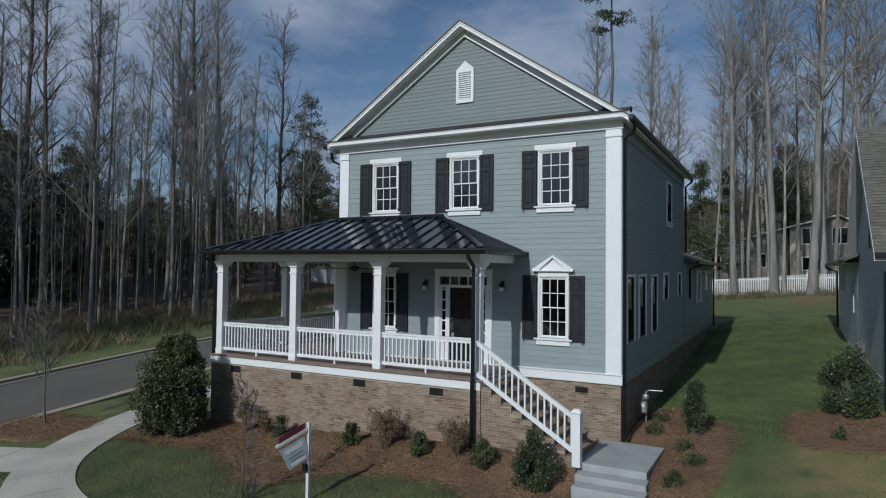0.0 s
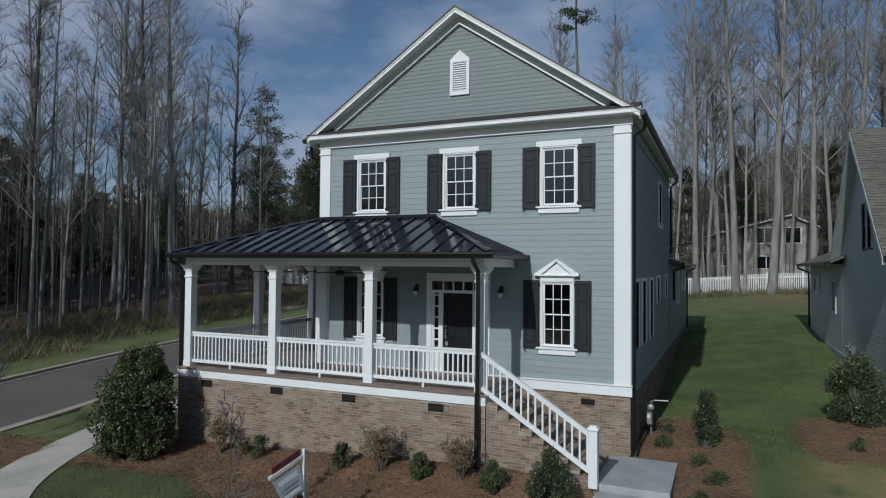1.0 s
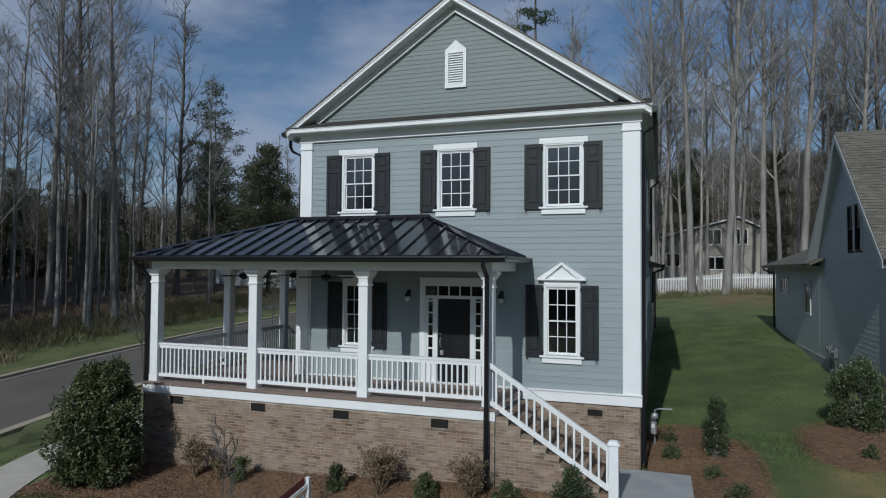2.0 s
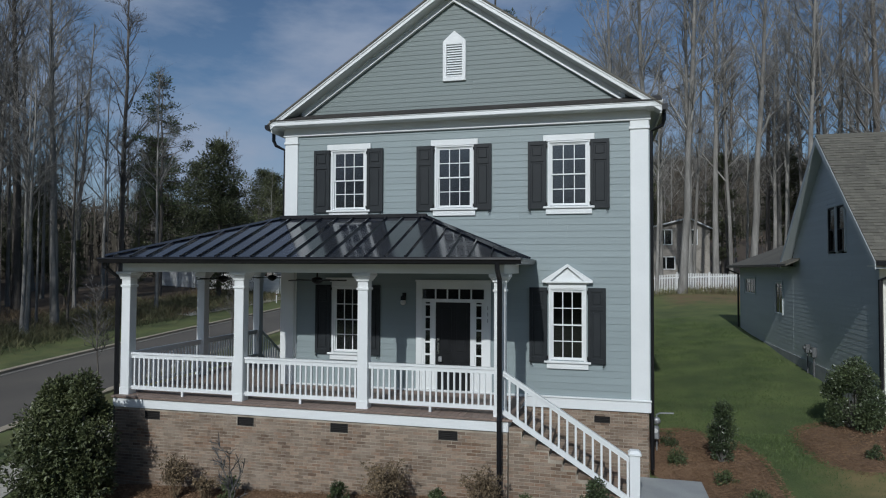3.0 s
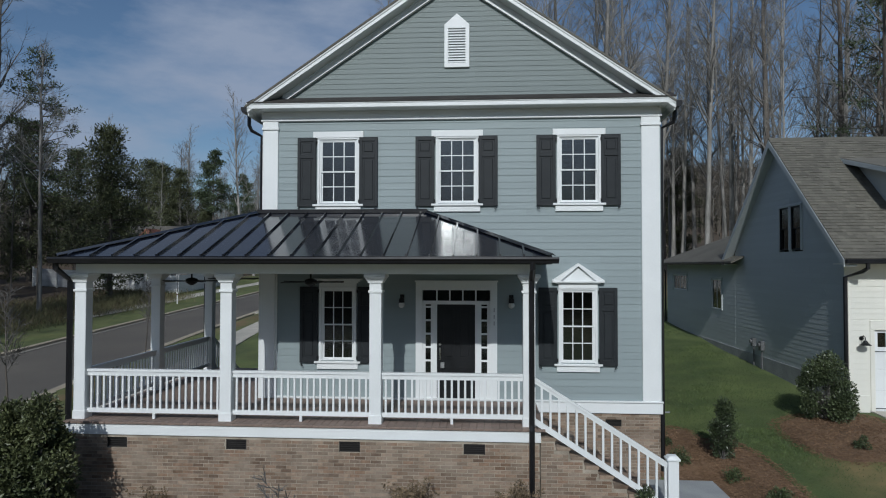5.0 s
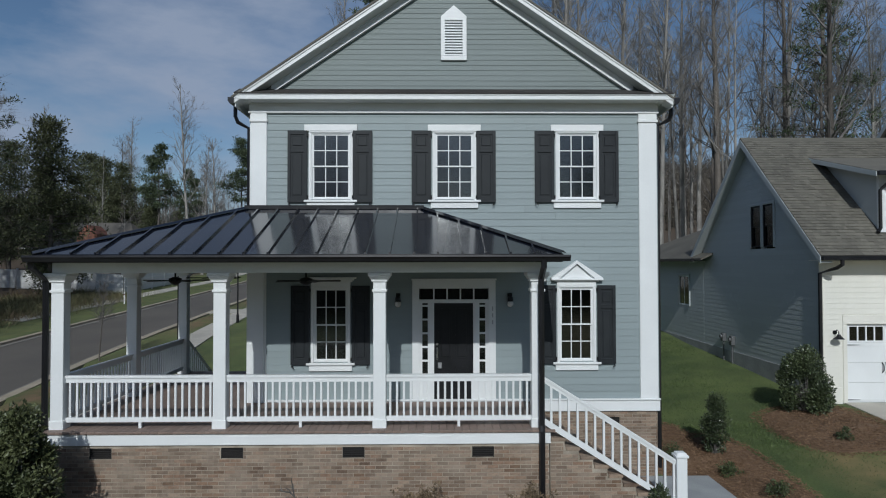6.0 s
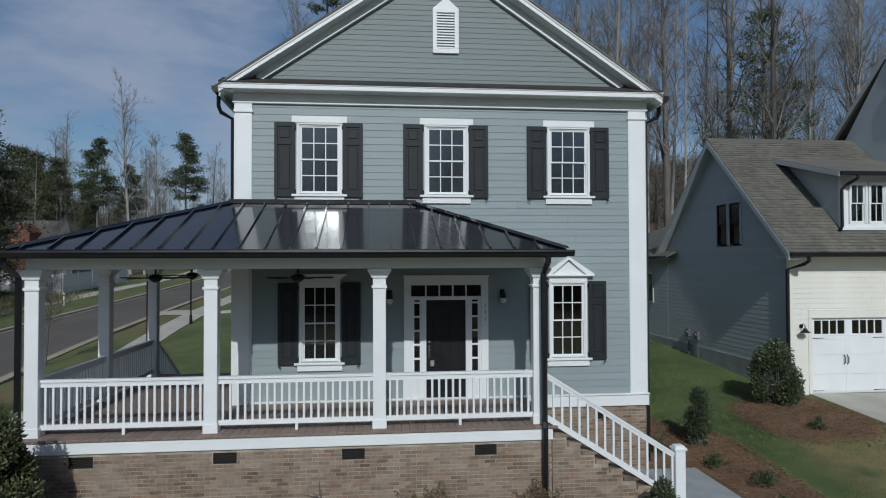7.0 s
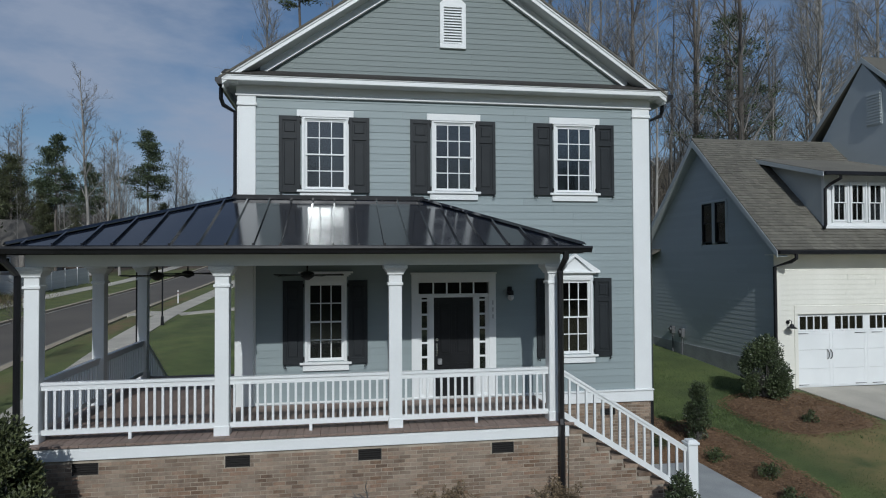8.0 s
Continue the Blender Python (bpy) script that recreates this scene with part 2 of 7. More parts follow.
RED_BRICK = material("far_red_brick", (0.26, 0.115, 0.08), (0.19, 0.085, 0.06), 3, 0.9, 30, 0.2)
FAR_WALL = material("far_stucco", (0.36, 0.33, 0.29), (0.3, 0.28, 0.25), 0.6, 0.9, 6, 0)
FAR_ROOF = material("far_brown_shingles", (0.13, 0.12, 0.105), (0.095, 0.088, 0.078), 0.8, 0.9, 8, 0.2)
FAR_WOODS = material("far_wooded_slope", (0.105, 0.088, 0.07), (0.066, 0.06, 0.046), 0.06, 1.0, 0.6, 0, pieces=0.3)


def ground_material():
    """Lawn that goes over to worn yellow patches, bare red soil and leaf litter under the woods."""
    m = material("lawn", (0.116, 0.153, 0.048), (0.057, 0.089, 0.029), 0.6, 0.95, 26, 0.5, height=0.04)
    t = m.node_tree
    b = t.nodes["Principled BSDF"]
    old = b.inputs["Base Color"].links[0].from_socket
    c = t.nodes.new("ShaderNodeTexCoord")

    def noise_mask(scale, low, high):
        n, r = t.nodes.new("ShaderNodeTexNoise"), t.nodes.new("ShaderNodeMapRange")
        n.inputs["Scale"].default_value, n.inputs["Detail"].default_value = scale, 7
        r.inputs["From Min"].default_value, r.inputs["From Max"].default_value = low, high
        t.links.new(c.outputs["Object"], n.inputs["Vector"])
        t.links.new(n.outputs["Fac"], r.inputs["Value"])
        return r.outputs["Result"]

    def blend(under, mask, colour):
        x = t.nodes.new("ShaderNodeMixRGB")
        x.inputs[2].default_value = (*colour, 1)
        t.links.new(mask, x.inputs[0])
        t.links.new(under, x.inputs[1])
        return x.outputs["Color"]

    def attribute(name):
        a = t.nodes.new("ShaderNodeAttribute")
        a.attribute_name = name
        return a.outputs["Fac"]

    def times(a, k):
        x = t.nodes.new("ShaderNodeMath")
        x.operation, x.use_clamp = "MULTIPLY", True
        t.links.new(a, x.inputs[0])
        t.links.new(k, x.inputs[1])
        return x.outputs[0]

    # darker green in noise patches, mostly over the front lawn
    dark_green = blend(old, times(attribute("dark_green"), noise_mask(0.8, 0.2, 0.55)), (0.036, 0.06, 0.022))
    worn = blend(dark_green, times(attribute("worn"), noise_mask(1.4, 0.22, 0.62)), (0.225, 0.175, 0.075))
    soil = blend(worn, times(attribute("soil"), noise_mask(1.3, 0.3, 0.55)), (0.2, 0.12, 0.07))
    litter = blend(soil, times(attribute("litter"), noise_mask(2.0, 0.1, 0.4)), (0.085, 0.062, 0.042))
    t.links.new(litter, b.inputs["Base Color"])
    return m


GROUND = ground_material()


# ---------- building helpers ----------
def world_of(ob):
    m = ob.matrix_parent_inverse @ ob.matrix_basis
    return world_of(ob.parent) @ m if ob.parent else ob.matrix_basis.copy()


def thing(name, x=0.0, y=0.0, z=0.0, label="", category="", group="", kind=""):
    ob = new(name)
    ob.empty_display_size = 0.1
    ob.location = (x, y, z)
    return tagged(ob, label, category, group, kind)


def link(name, mesh, parent=None, label="", m=None):
    """An object on a mesh given in world places (or moved by m), under parent."""
    ob = new(name, mesh)
    if parent:
        ob.parent = parent
        ob.matrix_parent_inverse = world_of(parent).inverted()
    if m is not None:
        ob.matrix_basis = m
    return tagged(ob, label)


def as_mesh(name, bm, mat, smooth=False):
    me = bpy.data.meshes.new(name)
    bm.to_mesh(me)
    bm.free()
    me.materials.append(mat)
    if smooth:
        me.polygons.foreach_set("use_smooth", [True] * len(me.polygons))
    return me


def part(name, bm, mat, parent=None, label="", smooth=False):
    return link(name, as_mesh(name, bm, mat, smooth), parent, label)


def box(bm, x0, x1, y0, y1, z0, z1, bevel=0.0):
    vs = bmesh.ops.create_cube(bm, size=1.0, matrix=Matrix.Translation(((x0 + x1) / 2, (y0 + y1) / 2, (z0 + z1) / 2)) @ Matrix.Diagonal((x1 - x0, y1 - y0, z1 - z0, 1)))["verts"]
    if bevel:
        bmesh.ops.bevel(bm, geom=list({e for v in vs for e in v.link_edges}), offset=bevel, segments=1, affect="EDGES")
    return vs


def one_box(x0, x1, y0, y1, z0, z1, bevel=0.0):
    bm = bmesh.new()
    box(bm, x0, x1, y0, y1, z0, z1, bevel)
    return bm


def prism(bm, outline, depth):
    """Extrudes a closed outline of 3D points by the vector depth."""
    d = Vector(depth)
    a = [bm.verts.new(p) for p in outline]
    b = [bm.verts.new(Vector(p) + d) for p in outline]
    bm.faces.new(a)
    bm.faces.new(b[::-1])
    for i in range(len(a)):
        j = (i + 1) % len(a)
        bm.faces.new((a[j], a[i], b[i], b[j]))
    bmesh.ops.recalc_face_normals(bm, faces=bm.faces)


def one_prism(outline, depth):
    bm = bmesh.new()
    prism(bm, outline, depth)
    return bm


def beam(bm, a, b, w, h, up=(0, 0, 1)):
    """A bar from a to b, w wide and h high."""
    a, b = Vector(a), Vector(b)
    d = (b - a).normalized()
    side = d.cross(Vector(up)).normalized() * (w / 2)
    top = side.cross(d).normalized() * (h / 2)
    prism(bm, [a + side + top, a + side - top, a - side - top, a - side + top], b - a)


def one_beam(a, b, w, h):
    bm = bmesh.new()
    beam(bm, a, b, w, h)
    return bm


def tube(bm, points, radii, sides=6, cap=False):
    """A tapered tube along points."""
    rings = []
    n = len(points)
    for i, p in enumerate(points):
        d = (points[min(i + 1, n - 1)] - points[max(i - 1, 0)])
        d = d.normalized() if d.length > 1e-9 else Vector((0, 0, 1))
        s = d.cross(Vector((0.31, 0.95, 0.05))).normalized()
        u = d.cross(s)
        rings.append([bm.verts.new(p + (s * math.cos(k * math.tau / sides) + u * math.sin(k * math.tau / sides)) * radii[i]) for k in range(sides)])
    for r0, r1 in zip(rings, rings[1:]):
        for k in range(sides):
            bm.faces.new((r0[k], r0[(k + 1) % sides], r1[(k + 1) % sides], r1[k]))
    if cap:
        bm.faces.new(rings[0][::-1])
        bm.faces.new(rings[-1])


def pipe(points, r, sides=8):
    bm = bmesh.new()
    tube(bm, [Vector(p) for p in points], [r] * len(points), sides, True)
    return bm


def lerp_table(x, table):
    if x <= table[0][0]:
        return table[0][1]
    for (a, va), (b, vb) in zip(table, table[1:]):
        if x <= b:
            return va + (vb - va) * (x - a) / (b - a)
    return table[-1][1]


def smooth(t):
    t = min(1.0, max(0.0, t))
    return t * t * (3 - 2 * t)


# ---------- the lie of the land ----------
def land(x, y):
    """Height of the ground: it rises to the back and from the street to the neighbour."""
    yy = min(max(y, -25.0), 95.0)
    z = 0.13 + 0.055 * yy + 0.03 * (min(max(x, -22.0), 9.0) - 9.0) + 0.085 * (min(max(x, 9.0), 15.0) - 9.0) - 0.01 * (min(max(x, 15.0), 22.0) - 15.0)
    z -= 0.22 * smooth((-2.3 - y) / 0.8) * smooth(1.3 - abs(x - 9.4) / 3.0)
    z -= 0.16 * smooth((1.9 - abs(x - 9.4)) / 0.9) * smooth((2.4 - abs(y + 1.5)) / 0.8)
    if x < -23:
        z += 0.055 * (-23 - max(x, -80.0))
    return z


def hill_rise(x, y):
    """The wooded hill far behind the houses."""
    rise = smooth((math.hypot(x - 10, y) - 95) / 230) * smooth((y + 40) / 160)
    return rise * (12 + 26 * smooth((x + 50) / 90) + 10 * noise.noise((x * 0.005, y * 0.005, 3)) + 6 * noise.noise((x * 0.013, y * 0.013, 5)))


CURB_NEAR = ((-60, -8.0), (-5, -9.3), (1, -10.4), (10, -11.4), (21, -12.15), (40, -12.1), (56, -11.5), (80, -11.3), (200, -14))
CURB_FAR = ((-60, -12.5), (-20, -16.4), (-1, -18.2), (4, -19.2), (9, -19.9), (16, -20.1), (26, -19.8), (37, -19.2), (45, -18.7), (55, -18.2), (70, -18.0), (200, -22))


def near_x(y):
    return sum(lerp_table(y + d, CURB_NEAR) for d in (-4, 0, 4)) / 3


def far_x(y):
    return sum(lerp_table(y + d, CURB_FAR) for d in (-5, -2, 2, 5)) / 4


def axis_steps(spans):
    out = []
    for a, b, n in spans:
        out += [a + (b - a) * i / n for i in range(n)]
    return out + [spans[-1][1]]


def build_ground():
    xs = axis_steps(((-900, -120, 10), (-120, -30, 20), (-30, 24, 100), (24, 60, 14), (60, 900, 10)))
    ys = axis_steps(((-300, -30, 8), (-30, -12, 16), (-12, 30, 84), (30, 100, 40), (100, 1200, 14)))
    verts, faces, worn, soil, litter, dark_green = [], [], [], [], [], []
    for y in ys:
        for x in xs:
            z = land(x, y) + 0.05 * noise.noise((x * 0.3, y * 0.3, 0)) * smooth((abs(x - 3) - 2) / 8)
            nx, fx = near_x(y), far_x(y)
            if fx - 0.1 < x < nx + 0.1:
                z -= 0.22                         # bed of the road
            z += hill_rise(x, y)
            verts.append((x, y, z))
            worn.append(0.08 * smooth((fx - x) / 1.5) + smooth((x - 12.2) / 1.0) * smooth((0.9 - y) / 0.8) * 1.0 + 0.12 * smooth((-3 - x) / 3) + 0.16 * smooth((y - 20) / 15) * (x > 0) + 0.07)
            dark_green.append(smooth((7.5 - x) / 1.5) * smooth((x + 4.8) / 1.0) * smooth((-3.4 - y) / 0.8) * 0.9 + 0.1 * smooth((-5.2 - x) / 1.0))
            soil.append(0.18 * smooth((8.5 - x) / 2) * smooth((x + 5) / 2) * smooth((-3.6 - y) / 0.8) + 0.9 * smooth(1 - abs(x - nx - 1.2) / 1.2) * smooth((y + 5) / 4) * (0.2 + 0.8 * max(smooth(1 - abs(y - 9) / 6), smooth(1 - abs(y - 27) / 6), smooth(1 - abs(y - 40) / 5))) + 0.75 * smooth((y - 31) / 5) * smooth((x - 12.2) / 1.6) * smooth((44 - y) / 5))
            litter.append(smooth((fx - 7.5 - x) / 3) + smooth((y - 46) / 6) * smooth((x + 8) / 8) + smooth((y - 80) / 10))
    w = len(xs)
    for j in range(len(ys) - 1):
        for i in range(w - 1):
            faces.append((j * w + i, j * w + i + 1, (j + 1) * w + i + 1, (j + 1) * w + i))
    me = bpy.data.meshes.new("ground")
    me.from_pydata(verts, [], faces)
    for name, values in (("worn", worn), ("soil", soil), ("litter", litter), ("dark_green", dark_green)):
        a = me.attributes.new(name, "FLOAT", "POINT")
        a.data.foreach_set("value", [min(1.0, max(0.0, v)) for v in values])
    me.materials.append(GROUND)
    me.polygons.foreach_set("use_smooth", [True] * len(me.polygons))
    tagged(new("ground", me), "winter lawn of short green and yellowed grass", "lawn", kind="structure")


def ribbon(name, left, right, ys, lift, mat, label, category, thick=0.2):
    """A strip between two edges, given as functions of y."""
    bm = bmesh.new()
    rows = []
    for y in ys:
        a, b = left(y), right(y)
        rows.append([bm.verts.new((x, y, land(x, y) + lift - d)) for x, d in ((a, 0), (b, 0), (b, thick), (a, thick))])
    for r0, r1 in zip(rows, rows[1:]):
        for i in range(4):
            bm.faces.new((r0[i], r0[(i + 1) % 4], r1[(i + 1) % 4], r1[i]))
    bmesh.ops.recalc_face_normals(bm, faces=bm.faces)
    return tagged(part(name, bm, mat), label, category, kind="structure")


def path_strip(name, centre, width, lift, mat, thick=0.14, slabs=1.5, gap=0.015, label="", category="path"):
    """A concrete path of single slabs along a centre line, with joints between them."""
    pts = [Vector((x, y, 0)) for x, y in centre]
    fine = []
    for i in range(len(pts) - 1):
        p0, p1, p2, p3 = pts[max(i - 1, 0)], pts[i], pts[i + 1], pts[min(i + 2, len(pts) - 1)]
        n = max(2, int((p2 - p1).length / 0.15))
        for k in range(n):
            t = k / n
            fine.append(0.5 * (2 * p1 + (p2 - p0) * t + (2 * p0 - 5 * p1 + 4 * p2 - p3) * t * t + (3 * p1 - p0 - 3 * p2 + p3) * t ** 3))
    owner = thing(name, fine[0].x, fine[0].y, land(fine[0].x, fine[0].y), label, category, kind="structure")
    per = max(2, int(slabs / 0.15))
    for s in range(0, len(fine) - 1, per):
        seg = fine[s:s + per + 1]
        if len(seg) < 2:
            continue
        bm = bmesh.new()
        rows = []
        for i, p in enumerate(seg):
            d = (seg[min(i + 1, len(seg) - 1)] - seg[max(i - 1, 0)]).normalized()
            side = Vector((d.y, -d.x, 0)) * (width / 2)
            q = p + d * (gap if i == 0 else (-gap if i == len(seg) - 1 else 0))
            row = []
            for sgn, down in ((1, 0), (-1, 0), (-1, thick), (1, thick)):
                c = q + side * sgn
                row.append(bm.verts.new((c.x, c.y, land(c.x, c.y) + lift - down)))
            rows.append(row)
        for r0, r1 in zip(rows, rows[1:]):
            for i in range(4):
                bm.faces.new((r0[i], r0[(i + 1) % 4], r1[(i + 1) % 4], r1[i]))
        bm.faces.new(rows[0])
        bm.faces.new(rows[-1][::-1])
        bmesh.ops.recalc_face_normals(bm, faces=bm.faces)
        part("slab", bm, mat, owner)
    return owner


def mulch_bed(name, centre, radii, label, mound=0.06, wall_y=None, wall_rise=0.0, seed=1, power=2.6):
    """A mounded bed with an uneven rounded outline; it may rise to a wall behind it."""
    cx, cy = centre
    bm = bmesh.new()
    rings, sides = 16, 72
    grid = []
    for i in range(rings + 1):
        row = []
        for k in range(sides):
            a = math.tau * k / sides
            c, s = math.cos(a), math.sin(a)
            r = (abs(c / radii[0]) ** power + abs(s / radii[1]) ** power) ** (-1 / power)
            r *= 1 + 0.05 * noise.noise((c * 1.6 + seed, s * 1.6, seed)) + 0.02 * noise.noise((c * 7 + seed, s * 7, seed))
            f = i / rings
            x, y = cx + c * r * f, cy + s * r * f
            edge = smooth((1 - f) * 5)
            z = land(x, y) - 0.05 + 0.05 * min(1, (1 - f) * 10) + mound * edge + 0.03 * edge * noise.noise((x * 2.1, y * 2.1, 7)) + 0.02 * edge * noise.noise((x * 6, y * 6, 9))
            z += 0.012
            if wall_y is not None:
                z += wall_rise * smooth(1 - (wall_y - y) / 1.7) * edge * min(1.0, 0.45 + 0.075 * (x + 1.5))
            row.append(bm.verts.new((x, y, z)))
        grid.append(row)
    for r0, r1 in zip(grid, grid[1:]):
        for k in range(sides):
            try:
                bm.faces.new((r0[k], r0[(k + 1) % sides], r1[(k + 1) % sides], r1[k]))
            except ValueError:
                pass
    bmesh.ops.remove_doubles(bm, verts=bm.verts, dist=1e-4)
    bmesh.ops.recalc_face_normals(bm, faces=bm.faces)
    return tagged(part(name, bm, MULCH, smooth=True), label, "mulch bed", kind="structure")


BED_EDGE = ((-4.7, -4.85), (-4.0, -4.4), (-2.7, -4.5), (-0.9, -4.15), (0.05, -4.7), (0.97, -5.35), (1.6, -5.85), (2.5, -5.9), (3.2, -5.0), (3.8, -4.3), (5.5, -4.1), (6.7, -4.15), (7.2, -5.0), (7.6, -5.9), (8.3, -6.3), (8.75, -6.3))


def bed_front(x):
    """Where the bed along the porch meets the lawn."""
    base = sum(lerp_table(x + d, BED_EDGE) for d in (-0.3, -0.12, 0.12, 0.3)) / 4
    return base + 0.1 * noise.noise((x * 1.7, 4, 1)) + 0.05 * noise.noise((x * 6, 2, 1))


def bed_rise(x, y):
    """How far that bed lies above the lawn: it climbs to the brickwork."""
    edge = smooth((y - bed_front(x)) / 0.5) * smooth((8.85 - x) / 0.2) * smooth((x + 4.9) / 0.4)
    wall = 0.28 * smooth(1 - (PY - y) / 1.7) * min(1.0, 0.45 + 0.075 * (x + 1.5)) if y < PY else 0.15
    return -0.03 + edge * (0.075 + wall + 0.03 * noise.noise((x * 2.1, y * 2.1, 7)) + 0.018 * noise.noise((x * 6, y * 6, 9)))


def front_bed():
    verts, faces, nx, ny = [], [], 150, 34
    for i in range(nx + 1):
        x = -4.75 + 13.5 * i / nx
        y0 = bed_front(x) - 0.06
        y1 = PY + 0.02 if x > -2.9 else -2.1 + 0.3 * smooth((x + 4.75) / 1.5)
        for j in range(ny + 1):
            y = y0 + (y1 - y0) * j / ny
            verts.append((x, y, land(x, y) + bed_rise(x, y)))
    for i in range(nx):
        for j in range(ny):
            a = i * (ny + 1) + j
            faces.append((a, a + ny + 1, a + ny + 2, a + 1))
    me = bpy.data.meshes.new("mulch_bed_1")
    me.from_pydata(verts, [], faces)
    me.materials.append(MULCH)
    me.polygons.foreach_set("use_smooth", [True] * len(me.polygons))
    tagged(new("mulch_bed_1", me), "rust-brown pine straw bed along the porch", "mulch bed", kind="structure")


build_ground()
street_ys = axis_steps(((-60, -12, 16), (-12, 70, 60), (70, 200, 20)))
ribbon("road", far_x, near_x, street_ys, -0.13, ASPHALT, "dark grey asphalt street with pale kerbs", "road")
ribbon("kerb_1", lambda y: near_x(y) - 0.22, lambda y: near_x(y) + 0.2, street_ys, 0.02, KERB, "pale concrete kerb beside the street", "kerb", 0.3)
ribbon("gutter_pan_1", lambda y: near_x(y) - 0.62, lambda y: near_x(y) - 0.22, street_ys, -0.105, PAN, "concrete gutter strip along the street", "gutter", 0.2)
ribbon("kerb_2", lambda y: far_x(y) - 0.2, lambda y: far_x(y) + 0.22, street_ys, 0.02, KERB, "pale concrete kerb beside the street", "kerb", 0.3)
ribbon("gutter_pan_2", lambda y: far_x(y) + 0.22, lambda y: far_x(y) + 0.62, street_ys, -0.105, PAN, "concrete gutter strip along the street", "gutter", 0.2)


# ---------- the house ----------
WALL_L, WALL_R, DEEP = 0.175, 9.12, 11.3
MID = 4.615
PITCH = 0.676
ROW = 0.152                                           # height that shows of one clapboard
DECK_Z = 1.83


def eave_z(x):
    """Top of the main roof above x."""
    return 11.67 - PITCH * abs(x - MID)


def wall_cells(bm, a0, a1, z0, z1, openings, place):
    """Sheathing in cells between openings; place(a0, a1, z0, z1) adds one block."""
    cuts_a = sorted({a0, a1, *[v for o in openings for v in o[:2]]})
    cuts_z = sorted({z0, z1, *[v for o in openings for v in o[2:]]})
    for u0, u1 in zip(cuts_a, cuts_a[1:]):
        for w0, w1 in zip(cuts_z, cuts_z[1:]):
            if not any(o[0] < (u0 + u1) / 2 < o[1] and o[2] < (w0 + w1) / 2 < o[3] for o in openings):
                place(bm, u0, u1, w0, w1)
    bmesh.ops.remove_doubles(bm, verts=bm.verts, dist=0.0005)


def board_mesh(length, height, name="clapboard", mat=None, thick=0.014):
    """One bevelled clapboard, lying along x, its face to -y."""
    bm = bmesh.new()
    prism(bm, [(0, 0, 0), (0, -thick, 0), (0, -thick, 0.012), (0, -0.004, height + 0.012), (0, 0, height + 0.012)], (length, 0, 0))
    return as_mesh(name, bm, mat or SIDING)


def clapboards(parent, a0, a1, z0, z1, openings, m_of, mat, limit=None, max_len=4.2, seed=0, joined=False, pitch=ROW, thick=0.014):
    """Rows of boards from z0 to z1 that stop at the openings. m_of(a, z) gives the pose of a board's left end."""
    rnd = random.Random(seed)
    z = z0
    row = 0
    pieces = []
    while z < z1 - 0.02:
        h = min(pitch, z1 - z)
        lo, hi = (a0, a1) if limit is None else limit(z, z + h)
        if hi - lo < 0.1:
            break
        cuts = [o for o in openings if o[2] < z + h - 0.01 and o[3] > z + 0.01]
        spans = []
        x = lo
        for o in sorted(cuts):
            if o[0] > x:
                spans.append((x, o[0]))
            x = max(x, o[1])
        if x < hi:
            spans.append((x, hi))
        for s0, s1 in spans:
            while s1 - s0 > max_len:
                step = max_len * rnd.uniform(0.55, 1.0)
                pieces.append((s0, z, step - 0.002, h))
                s0 += step
            pieces.append((s0, z, s1 - s0, h))
        z += pitch
        row += 1
    if joined:
        bm = bmesh.new()
        for a, zz, ln, h in pieces:
            me = board_mesh(ln, h, mat=mat, thick=thick)
            me.transform(m_of(a, zz))
            bm.from_mesh(me)
            bpy.data.meshes.remove(me)
        ob = part("clapboard_field", bm, mat, parent)
        ob["kind"] = "stuff"
    else:
        meshes = {}
        for a, zz, ln, h in pieces:
            key = (round(ln, 2), round(h, 3))
            me = meshes.setdefault(key, None) or board_mesh(ln, h, mat=mat, thick=thick)
            meshes[key] = me
            link("clapboard", me, parent, m=m_of(a, zz))


def front_pose(y):
    return lambda a, z: Matrix.Translation((a, y, z))


def right_pose(x):
    return lambda a, z: Matrix.Translation((x, a, z)) @ Matrix.Rotation(radians(90), 4, "Z")


def left_pose(x):
    return lambda a, z: Matrix.Translation((x, a, z)) @ Matrix.Rotation(radians(-90), 4, "Z") @ Matrix.Translation((0, 0, 0))


def face_turn(x, y, turn):
    """Pose of things built for a wall that faces -y, with its foot at (x, y)."""
    return Matrix.Translation((x, y, 0)) @ Matrix.Rotation(radians(turn), 4, "Z")


